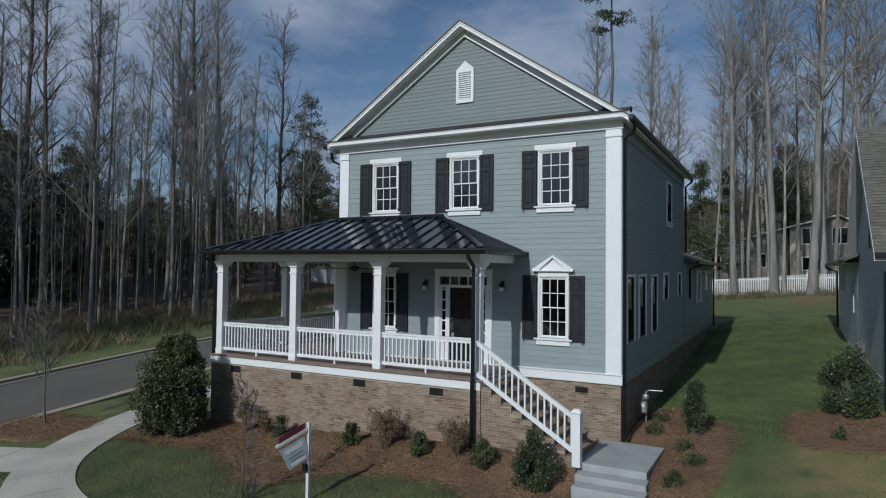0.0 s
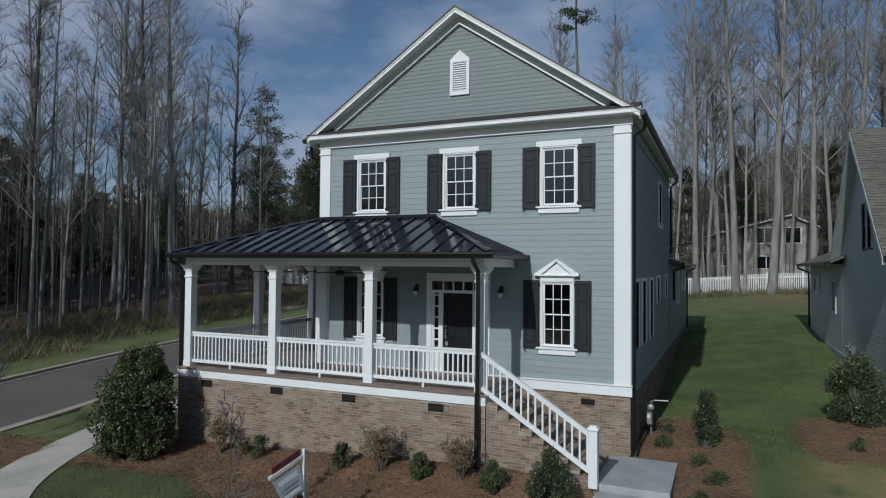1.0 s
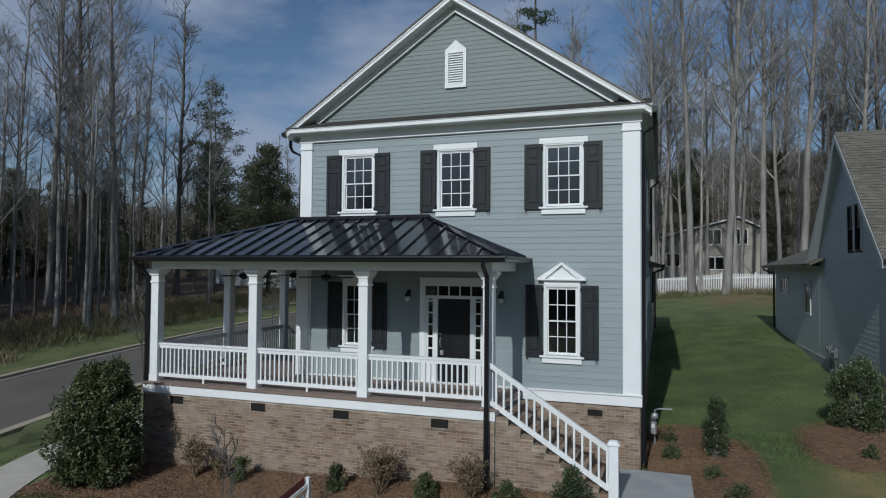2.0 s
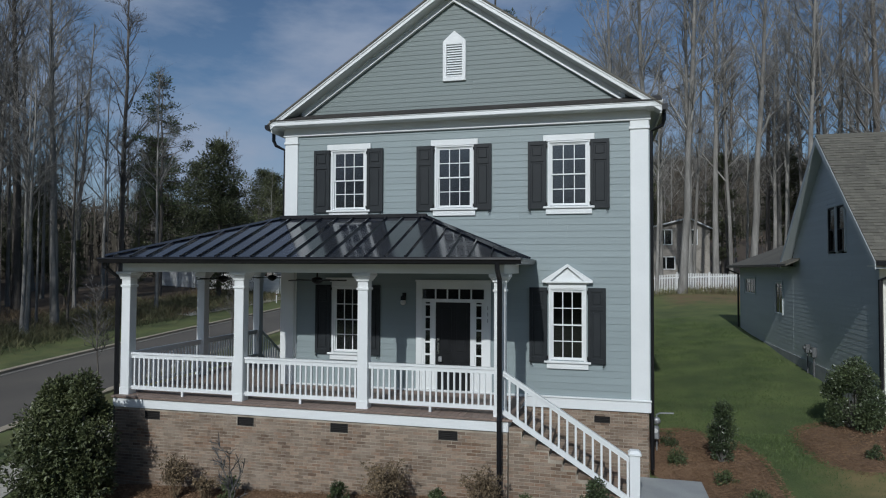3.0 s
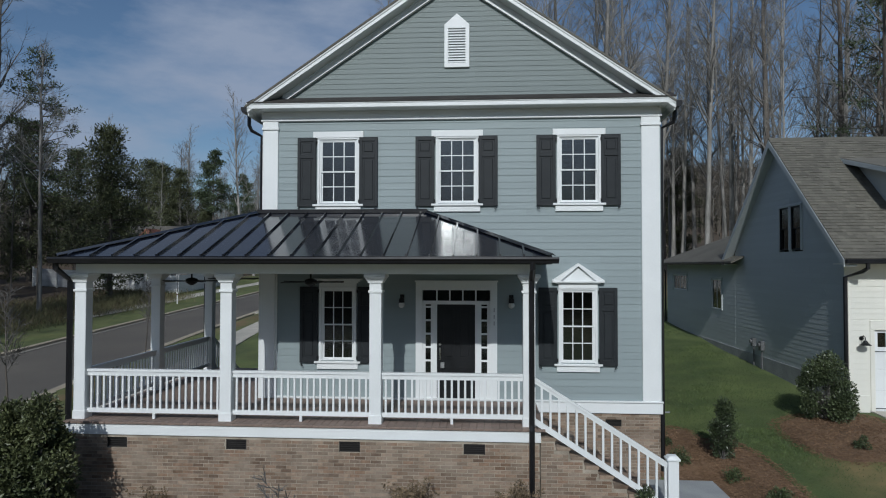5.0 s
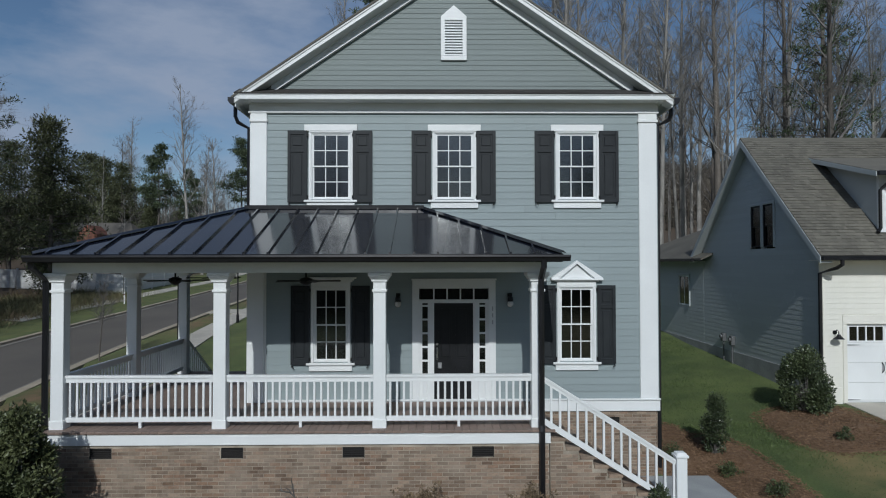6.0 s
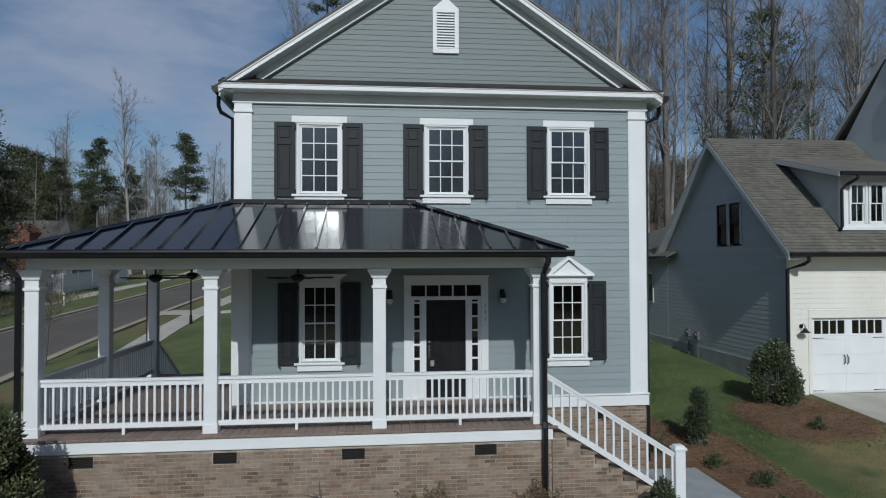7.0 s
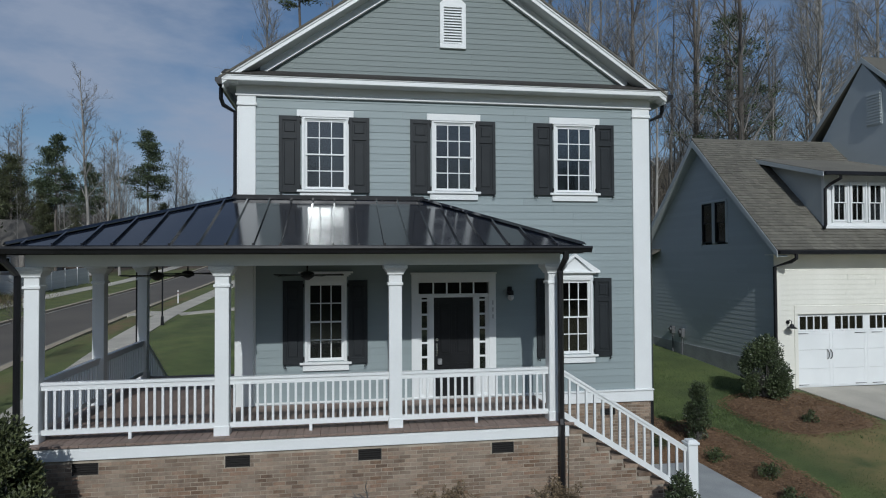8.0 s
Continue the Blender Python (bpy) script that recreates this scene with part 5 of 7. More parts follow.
n_side = part("side_wall", bm, NB_SIDING, neighbour)
clapboards(n_side, -NB, -NF, 1.6, 9.0, [(-7.9, -6.3, 5.32, 6.84)], lambda a, z: Matrix.Translation((NX - 0.001, -a, z)) @ Matrix.Rotation(radians(-90), 4, "Z"), NB_SIDING, limit=lambda z, zt: (-min(NB, NRY + (NRZ - 0.3 - z) / NS), -max(NF, NRY - (NRZ - 0.3 - z) / NS)), seed=8, thick=0.009)
part("foundation", one_box(NX - 0.035, NX + 0.2, NF - 0.02, 21.5, 0.3, 1.6), PARGE, neighbour)
part("foundation", one_box(NX + 0.2, 15.84, NF - 0.02, NF + 0.2, 0.3, 1.0), PARGE, neighbour)
bm = bmesh.new()
wall_cells(bm, NX, 24.0, 0.9, 4.95, [(15.95, 20.8, 0.9, 3.1)], lambda b, a, c, d, e: box(b, a, c, NF - 0.025, NF + 0.16, d, e))
n_front = part("front_wall", bm, CREAM, neighbour)
clapboards(n_front, NX + 0.1, 24.0, 0.95, 4.5, [(15.83, 20.95, 0.9, 3.38)], front_pose(NF - 0.026), CREAM, seed=9)
bm = bmesh.new()
box(bm, 15.83, 15.95, NF - 0.06, NF + 0.05, 0.85, 3.1, 0.006)
box(bm, 20.8, 20.95, NF - 0.06, NF + 0.05, 0.85, 3.1, 0.006)
box(bm, 15.83, 20.95, NF - 0.062, NF + 0.05, 3.1, 3.36, 0.006)
box(bm, NX - 0.03, NX + 0.1, NF - 0.055, NF - 0.02, 1.3, 4.9, 0.006)
box(bm, NX - 0.02, NX + 0.6, NF - 0.07, NF - 0.02, 0.6, 1.3, 0.006)
part("trim", bm, CREAM, neighbour)
bm = bmesh.new()
box(bm, NX - 0.3, 24, 3.4, NF, 4.9, 4.93)
box(bm, NX + 0.0, 24, NF - 0.05, NF, 4.5, 4.9)
part("eave_soffit", bm, CREAM, neighbour)


def garage_door():
    x0, x1, z0, z1 = 15.95, 20.8, 0.86, 3.1
    rows = [z0, z0 + 0.57, z0 + 1.14, z0 + 1.71, z1]
    door = part("garage_door", one_box(x0, x1, NF + 0.03, NF + 0.07, rows[0], rows[1] - 0.006, 0.004), WHITE, neighbour, "white carriage-style garage door with a row of small panes")
    for a, b in zip(rows[1:3], rows[2:4]):
        part("door_section", one_box(x0, x1, NF + 0.03, NF + 0.07, a, b - 0.006, 0.004), WHITE, door)
    n = 4
    for g in range(n):
        gx0 = x0 + (x1 - x0) * g / n
        gx1 = x0 + (x1 - x0) * (g + 1) / n
        bm = bmesh.new()
        zt0, zt1 = z0 + 1.71, z1
        box(bm, gx0, gx0 + 0.12, NF + 0.03, NF + 0.07, zt0, zt1)
        box(bm, gx1 - 0.12, gx1, NF + 0.03, NF + 0.07, zt0, zt1)
        box(bm, gx0 + 0.12, gx1 - 0.12, NF + 0.03, NF + 0.07, zt0, zt0 + 0.05)
        box(bm, gx0 + 0.12, gx1 - 0.12, NF + 0.03, NF + 0.07, zt1 - 0.08, zt1)
        for k in range(1, 4):
            c = gx0 + 0.12 + (gx1 - gx0 - 0.24) * k / 4
            box(bm, c - 0.02, c + 0.02, NF + 0.035, NF + 0.07, zt0 + 0.05, zt1 - 0.08)
        part("top_section", bm, WHITE, door)
        part("pane", one_box(gx0 + 0.12, gx1 - 0.12, NF + 0.055, NF + 0.06, zt0 + 0.05, zt1 - 0.08), GLASS, door)
        bm = bmesh.new()
        for a, b in ((gx0 + 0.02, gx0 + 0.09), (gx1 - 0.09, gx1 - 0.02)):
            box(bm, a, b, NF + 0.023, NF + 0.032, z0 + 0.03, z0 + 1.68, 0.003)
        for c, d in ((z0 + 0.03, z0 + 0.11), (z0 + 1.6, z0 + 1.68)):
            box(bm, gx0 + 0.09, gx1 - 0.09, NF + 0.023, NF + 0.032, c, d, 0.003)
        part("overlay", bm, WHITE, door)
    for c in (x0 + 1.05, x0 + 1.15, x0 + 3.6, x0 + 3.7):
        part("pull_handle", pipe([(c, NF + 0.02, z0 + 0.85), (c + 0.015, NF - 0.03, z0 + 0.92), (c + 0.015, NF - 0.03, z0 + 1.05), (c, NF + 0.02, z0 + 1.14)], 0.014, 6), BLACK, door)
    for c in (x0 + 0.02, x0 + 2.0, x0 + 2.6, x0 + 4.4):
        for z in (z0 + 0.08, z0 + 1.64):
            part("strap_hinge", one_prism([(c, NF + 0.01, z - 0.012), (c + 0.36, NF + 0.01, z - 0.006), (c + 0.4, NF + 0.01, z), (c + 0.36, NF + 0.01, z + 0.006), (c, NF + 0.01, z + 0.012)], (0, 0.01, 0)), BLACK, door)
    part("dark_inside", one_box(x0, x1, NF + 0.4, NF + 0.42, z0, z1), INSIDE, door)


garage_door()
# main neighbour roof in two slopes with courses of shingles
def shingle_slope(x0, x1, base, top, name="roof_slope", rows_h=0.14, seed=0):
    """Overlapping shingle courses between an eave and a ridge given as (y, z)."""
    rnd = random.Random(seed)
    by, bz = base
    ty, tz = top
    ln = math.hypot(ty - by, tz - bz)
    uy, uz = (ty - by) / ln, (tz - bz) / ln
    ny, nz = -uz, uy
    if nz < 0:
        ny, nz = -ny, -nz
    bm = bmesh.new()
    d = 0.03
    prism(bm, [(x0, by, bz), (x0, ty, tz), (x0, ty - ny * 0.12, tz - nz * 0.12), (x0, by - ny * 0.12, bz - nz * 0.12)], (x1 - x0, 0, 0))
    verts, faces = [], []
    s = 0.0
    while s < ln:
        e = min(s + rows_h + 0.02, ln)
        x = x0 - rnd.uniform(0, 0.3)
        while x < x1:
            w = rnd.choice((0.12, 0.16, 0.2, 0.26))
            a, b = max(x, x0), min(x + w - 0.004, x1)
            x += w
            if b - a < 0.02:
                continue
            t0 = rnd.choice((0.014, 0.02, 0.028))
            i = len(verts)
            for px in (a, b):
                verts += [(px, by + uy * s + ny * t0, bz + uz * s + nz * t0), (px, by + uy * e + ny * 0.004, bz + uz * e + nz * 0.004), (px, by + uy * s - ny * 0.002, bz + uz * s - nz * 0.002)]
            faces += [(i, i + 3, i + 4, i + 1), (i, i + 2, i + 5, i + 3)]
        s += rows_h
    roof = part(name, bm, SHINGLE, neighbour)
    me = bpy.data.meshes.new("shingles")
    me.from_pydata(verts, [], faces)
    me.materials.append(SHINGLE)
    ob = link("shingles", me, roof)
    ob["kind"] = "stuff"


shingle_slope(NX - 0.32, 24.0, (3.38, NEAVE), (NRY, NRZ + 0.02), seed=1)
shingle_slope(NX - 0.32, 24.0, (12.4, NEAVE), (NRY, NRZ + 0.02), seed=2)
bm = bmesh.new()
for s, ye in ((-1, 3.38), (1, 12.4)):
    prism(bm, [(NX - 0.34, NRY, NRZ - 0.02), (NX - 0.34, ye, NEAVE - 0.02), (NX - 0.34, ye, NEAVE - 0.22), (NX - 0.34, NRY, NRZ - 0.26)], (0.015, 0, 0))
    prism(bm, [(NX - 0.325, NRY, NRZ - 0.2), (NX - 0.325, ye, NEAVE - 0.17), (NX - 0.325, ye, NEAVE - 0.2), (NX - 0.325, NRY, NRZ - 0.23)], (0.325, 0, 0))
part("rake_board", bm, NB_SIDING, neighbour)
part("ridge_cap", one_prism([(NX - 0.33, NRY - 0.13, NRZ - 0.08), (NX - 0.33, NRY, NRZ + 0.06), (NX - 0.33, NRY + 0.13, NRZ - 0.08), (NX - 0.33, NRY, NRZ + 0.02)], (8.9, 0, 0)), SHINGLE, neighbour)
part("gutter", one_box(NX - 0.32, 24, 3.27, 3.39, 4.92, 5.04, 0.012), GUTTER, neighbour)
downspout(neighbour, [(NX + 0.25, 3.33, 4.95), (NX + 0.25, 3.33, 4.8), (NX + 0.2, 3.5, 4.7), (NX - 0.02, 3.92, 4.55), (NX - 0.02, 3.92, 0.95)], 0.09)
for wy in (-7.5, -6.7):
    window(neighbour, wy, 5.38, 6.78, 0.66, Matrix.Translation((NX, 0, 0)) @ Matrix.Rotation(radians(-90), 4, "Z"), cols=1, rows=2, casing=0.08, trim=NB_SIDING, sash_paint=BLACK, sill=False)
part("window_mullion", one_box(NX - 0.02, NX + 0.1, 7.02, 7.18, 5.32, 6.84), NB_SIDING, neighbour)
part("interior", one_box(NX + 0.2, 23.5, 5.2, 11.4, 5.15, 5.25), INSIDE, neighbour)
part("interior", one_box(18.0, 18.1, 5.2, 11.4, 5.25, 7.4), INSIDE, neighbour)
# wing
bm = bmesh.new()
n_wopen = [(13.25, 14.45, 3.0, 4.3), (17.9, 20.2, 3.65, 4.4)]
wall_cells(bm, NB, 21.4, 0.5, 4.95, n_wopen, lambda b, a, c, d, e: box(b, NX - 0.003, NX + 0.14, a, c, d, e))
box(bm, NX + 0.14, 24, 21.24, 21.4, 0.5, 4.95)
n_wing = part("wing_wall", bm, NB_SIDING, neighbour)
clapboards(n_wing, -21.4, -NB, 1.6, 4.9, [(-b, -a, c, d) for a, b, c, d in n_wopen], lambda a, z: Matrix.Translation((NX - 0.004, -a, z)) @ Matrix.Rotation(radians(-90), 4, "Z"), NB_SIDING, seed=10, thick=0.009)
for c, a, b, w in ((13.85, 3.0, 4.3, 1.2), (19.05, 3.65, 4.4, 2.3)):
    window(neighbour, -c, a, b, w, Matrix.Translation((NX - 0.003, 0, 0)) @ Matrix.Rotation(radians(-90), 4, "Z"), cols=2 if w < 2 else 4, rows=1, casing=0.08, trim=NB_SIDING, sash_paint=WHITE, sill=False)
part("wing_roof", one_prism([(NX - 0.5, 10.9, 4.95), (NX - 0.5, 21.9, 4.95), (NX + 4, 17.5, 7.0), (NX + 4, 10.9, 7.0)], (0, 0, 0.08)), SHINGLE, neighbour)
part("wing_roof", one_prism([(NX - 0.5, 21.9, 4.95), (NX + 8.5, 21.9, 4.95), (NX + 4, 17.5, 7.0)], (0, 0, 0.08)), SHINGLE, neighbour)
part("gutter", one_box(NX - 0.6, NX - 0.49, 11.6, 21.95, 4.9, 5.02, 0.01), GUTTER, neighbour)
part("wing_soffit", one_box(NX - 0.5, NX, 11.6, 21.9, 4.9, 4.93), CREAM, neighbour)
downspout(neighbour, [(NX - 0.55, 21.6, 4.92), (NX - 0.55, 21.6, 4.8), (NX - 0.08, 21.5, 4.6), (NX - 0.08, 21.5, 1.7)], 0.08)
# dormer
DX0, DYF = 17.07, 4.12
bm = bmesh.new()
d_open = [(17.36, 17.84, 5.95, 7.14), (18.0, 18.48, 5.95, 7.14), (18.64, 19.12, 5.95, 7.14), (19.28, 19.76, 5.95, 7.14)]
wall_cells(bm, DX0, 20.1, 5.7, 7.45, d_open, lambda b, a, c, d, e: box(b, a, c, DYF, DYF + 0.12, d, e))
d_front = part("dormer_front", bm, WHITE, neighbour)
for dx in (DX0, 20.0):
    part("dormer_cheek", one_prism([(dx, DYF + 0.12, 5.7), (dx, DYF + 0.12, 7.45), (dx, 6.9, 8.2)], (0.1, 0, 0)), NB_SIDING, neighbour)
for a, b, c, d in d_open:
    window(neighbour, (a + b) / 2, c, d, b - a, Matrix.Translation((0, DYF, 0)), cols=2, rows=2, casing=0.06, sash_paint=WHITE, sill=False)
part("dormer_sill", one_box(DX0 - 0.03, 20.12, DYF - 0.08, DYF, 5.72, 5.82, 0.008), WHITE, neighbour)
part("dormer_roof", one_prism([(DX0 - 0.35, 3.72, 7.46), (DX0 - 0.35, 7.0, 8.36), (DX0 - 0.35, 7.0, 8.22), (DX0 - 0.35, 3.72, 7.34)], (3.8, 0, 0)), SHINGLE, neighbour)
bm = bmesh.new()
prism(bm, [(DX0 - 0.37, 3.72, 7.44), (DX0 - 0.37, 7.0, 8.34), (DX0 - 0.37, 7.0, 8.2), (DX0 - 0.37, 3.72, 7.3)], (0.025, 0, 0))
part("dormer_rake", bm, NB_SIDING, neighbour)
part("gutter", one_box(DX0 - 0.35, 20.5, 3.61, 3.73, 7.33, 7.45, 0.012), GUTTER, neighbour)
downspout(neighbour, [(DX0 + 0.2, 3.68, 7.35), (DX0 + 0.2, 3.68, 7.24), (DX0 + 0.12, 4.0, 7.1), (DX0 - 0.02, 4.06, 6.95), (DX0 - 0.02, 4.06, 5.85), (DX0 - 0.15, 3.98, 5.72)], 0.08)
# taller gable behind the garage
TX, TY, TZZ = 20.5, 6.3, 11.95
bm = bmesh.new()
prism(bm, [(TX, TY - 5.5, 5.0), (TX, TY, TZZ - 0.25), (TX, TY + 5.5, 5.0)], (0.16, 0, 0))
t_wall = part("tall_gable_wall", bm, NB_SIDING, neighbour)
for s in (-1, 1):
    part("tall_roof", one_prism([(TX - 0.03, TY, TZZ), (TX - 0.03, TY + s * 6.4, TZZ - 0.915 * 6.4), (TX - 0.03, TY + s * 6.4, TZZ - 0.915 * 6.4 - 0.2), (TX - 0.03, TY, TZZ - 0.24)], (4.0, 0, 0)), SHINGLE, neighbour)
    part("tall_rake", one_prism([(TX - 0.05, TY, TZZ - 0.02), (TX - 0.05, TY + s * 6.4, TZZ - 0.915 * 6.4 - 0.02), (TX - 0.05, TY + s * 6.4, TZZ - 0.915 * 6.4 - 0.2), (TX - 0.05, TY, TZZ - 0.22)], (0.02, 0, 0)), NB_SIDING, neighbour)
bm = bmesh.new()
box(bm, TX - 0.03, TX, 5.5, 6.15, 9.4, 10.6)
for k in range(11):
    box(bm, TX - 0.06, TX - 0.02, 5.54, 6.11, 9.45 + k * 0.1, 9.5 + k * 0.1)
part("gable_vent", bm, NB_SIDING, neighbour)


def barn_lamp(x, y, z):
    t = thing("barn_lantern", x, y, z, "black gooseneck barn lantern on the cream garage wall", "wall lamp")
    part("plate", pipe([(x, y, z + 0.12), (x, y - 0.02, z + 0.12)], 0.06, 12), BLACK, t)
    part("arm", pipe([(x, y - 0.02, z + 0.12), (x, y - 0.1, z + 0.2), (x, y - 0.18, z + 0.16), (x, y - 0.19, z + 0.05)], 0.014, 6), BLACK, t)
    bm = bmesh.new()
    tube(bm, [Vector((x, y - 0.19, z + 0.08)), Vector((x, y - 0.19, z + 0.02)), Vector((x, y - 0.19, z - 0.05))], [0.04, 0.07, 0.15], 14, True)
    part("shade", bm, BLACK, t)


barn_lamp(15.6, NF - 0.045, 2.75)


def utility_box(x, y, z, w, h, turn, label, nm="meter_box"):
    t = thing(nm, x, y, z, label, "meter box")
    m = Matrix.Translation((x, y, z)) @ Matrix.Rotation(radians(turn), 4, "Z")
    bm = one_box(-w / 2, w / 2, -0.14, 0, -h / 2, h / 2, 0.015)
    bm.transform(m)
    part("body", bm, METER, t)
    bm = bmesh.new()
    tube(bm, [Vector((0, -0.14, h * 0.1)), Vector((0, -0.2, h * 0.1))], [w * 0.32] * 2, 12, True)
    bm.transform(m)
    part("meter", bm, METER, t)
    bm = bmesh.new()
    tube(bm, [Vector((0, -0.06, -h / 2)), Vector((0, -0.06, -z + land(x, y) - 0.05))], [0.025] * 2, 8, True)
    bm.transform(m)
    part("conduit", bm, METER, t)




def gas_meter(x, y):
    z = land(x, y)
    t = thing("gas_meter", x, y, z, "pale grey gas meter on a riser pipe by the shaded wall", "gas meter")
    part("riser", pipe([(x, y, z - 0.1), (x, y, z + 0.95)], 0.022, 8), STEEL, t)
    part("service_pipe", pipe([(x, y, z + 0.93), (x + 0.08, y + 0.05, z + 0.96), (x + 0.42, y + 0.12, z + 0.96)], 0.02, 8), STEEL, t)
    body = part("body", one_box(x - 0.13, x + 0.05, y - 0.2, y - 0.04, z + 0.36, z + 0.68, 0.03), STEEL, t)
    part("dial", pipe([(x - 0.04, y - 0.2, z + 0.58), (x - 0.04, y - 0.225, z + 0.58)], 0.055, 12), SIGN_WHITE, body)
    bm = bmesh.new()
    tube(bm, [Vector((x, y - 0.03, z + 0.8)), Vector((x, y - 0.05, z + 0.8)), Vector((x, y - 0.12, z + 0.8)), Vector((x, y - 0.14, z + 0.8))], [0.04, 0.09, 0.09, 0.03], 12, True)
    part("regulator", bm, STEEL, t, smooth=True)
    part("inlet", pipe([(x - 0.08, y - 0.12, z + 0.68), (x - 0.08, y - 0.12, z + 0.82), (x, y - 0.1, z + 0.84)], 0.016, 6), STEEL, t)


gas_meter(9.42, 1.75)
utility_box(NX - 0.02, 9.2, 2.0, 0.22, 0.34, -90, "grey electric meter on the shaded siding")
utility_box(NX - 0.02, 9.9, 2.05, 0.2, 0.3, -90, "grey electric meter on the shaded siding")
ribbon("driveway", lambda y: 15.85 - 0.1 * smooth((1 - y) / 6), lambda y: 20.9, axis_steps(((-12, 3.97, 24),)), 0.03, PALE_CONCRETE, "pale concrete driveway before the garage door", "driveway")


# ---------- planting ----------
def leaf_cloud(rnd, spots, n, size, flat=0.6, long=1.6, up=0.2):
    """n small bent leaves round the spots (centre, radius vector): more of them near the surface."""
    verts, faces = [], []
    for _ in range(n):
        c, r = rnd.choice(spots)
        d = Vector((rnd.gauss(0, 1), rnd.gauss(0, 1), rnd.gauss(0, 1))).normalized()
        f = rnd.random() ** 0.35
        p = Vector((c[0] + d.x * r[0] * f, c[1] + d.y * r[1] * f, c[2] + d.z * r[2] * f))
        a = (d * 0.8 + Vector((rnd.gauss(0, 0.6), rnd.gauss(0, 0.6), rnd.gauss(up, 0.6)))).normalized()
        s = a.cross(Vector((rnd.gauss(0, 1), rnd.gauss(0, 1), rnd.gauss(0, 1)))).normalized()
        k = size * rnd.uniform(0.6, 1.3)
        u = a.cross(s)
        i = len(verts)
        verts += [p, p + a * k * long * 0.5 + s * k * 0.4 + u * k * 0.12, p + a * k * long, p + a * k * long * 0.5 - s * k * 0.4 + u * k * 0.12]
        faces += [(i, i + 1, i + 2), (i, i + 2, i + 3)]
    return verts, faces


def mesh_from(name, verts, faces, mat):
    me = bpy.data.meshes.new(name)
    me.from_pydata([tuple(v) for v in verts], [], faces)
    me.materials.append(mat)
    return me


def sprig_stems(rnd, x, y, z, spots, r=0.006):
    bm = bmesh.new()
    base = Vector((x, y, z - 0.05))
    for c, rad in spots:
        c = Vector(c)
        mid = base.lerp(c, 0.5) + Vector((rnd.gauss(0, 0.04), rnd.gauss(0, 0.04), 0))
        tube(bm, [base, mid, c], [r * 1.6, r, r * 0.4], 5)
    return bm


def shrub(name, x, y, w, h, n, size, mat, label, seed, z=None, blobs=26, category="shrub", stems=TWIG, lumpy=0.34, taper=0.0, group=""):
    """A leafy shrub: stems that fan out to clumps of single leaves."""
    rnd = random.Random(seed)
    z = land(x, y) + 0.03 if z is None else z
    t = thing(name, x, y, z, label, category, group)
    spots = []
    for _ in range(blobs):
        v = rnd.random()
        a = rnd.uniform(0, math.tau)
        prof = (math.sin(math.pi * min(1, 0.12 + v * 0.88)) ** 0.55) * (1 - taper * v)
        rr = w / 2 * prof * math.sqrt(rnd.uniform(0.15, 1)) * 0.8
        b = lumpy * w * rnd.uniform(0.35, 0.75)
        spots.append(((x + math.cos(a) * rr, y + math.sin(a) * rr, z + 0.12 * h + v * h * 0.8), (b * 0.8, b * 0.8, b)))
    part("stem_mass", sprig_stems(rnd, x, y, z, spots), stems, t)
    link("foliage", mesh_from("foliage", *leaf_cloud(rnd, spots, n, size), mat), t)
    return t


def twiggy(name, x, y, h, w, n, mat, label, seed, z=None, leaves=0):
    """A thin leafless shrub of fanning twigs, with a few dry leaves."""
    rnd = random.Random(seed)
    z = land(x, y) + 0.02 if z is None else z
    t = thing(name, x, y, z, label, "shrub")
    bm = bmesh.new()
    tips = []
    for _ in range(n):
        a = rnd.uniform(0, math.tau)
        top = Vector((x + math.cos(a) * w / 2 * rnd.random() ** 0.6, y + math.sin(a) * w / 2 * rnd.random() ** 0.6, z + h * rnd.uniform(0.55, 1)))
        base = Vector((x + rnd.gauss(0, 0.04), y + rnd.gauss(0, 0.04), z - 0.05))
        mid = base.lerp(top, 0.5) + Vector((rnd.gauss(0, 0.04), rnd.gauss(0, 0.04), 0.06))
        tube(bm, [base, mid, top], [0.009, 0.006, 0.002], 4)
        for _ in range(4):
            q = mid.lerp(top, rnd.random())
            e = q + Vector((rnd.gauss(0, 0.1), rnd.gauss(0, 0.1), rnd.uniform(0.02, 0.15))) * h
            tube(bm, [q, e], [0.004, 0.001], 3)
            tips.append((tuple(e), (0.07 * h, 0.07 * h, 0.07 * h)))
    part("twig_mass", bm, mat, t)["kind"] = "stuff"
    if leaves:
        link("dry_leaves", mesh_from("dry_leaves", *leaf_cloud(rnd, tips, leaves, 0.035), DRY), t)
    return t


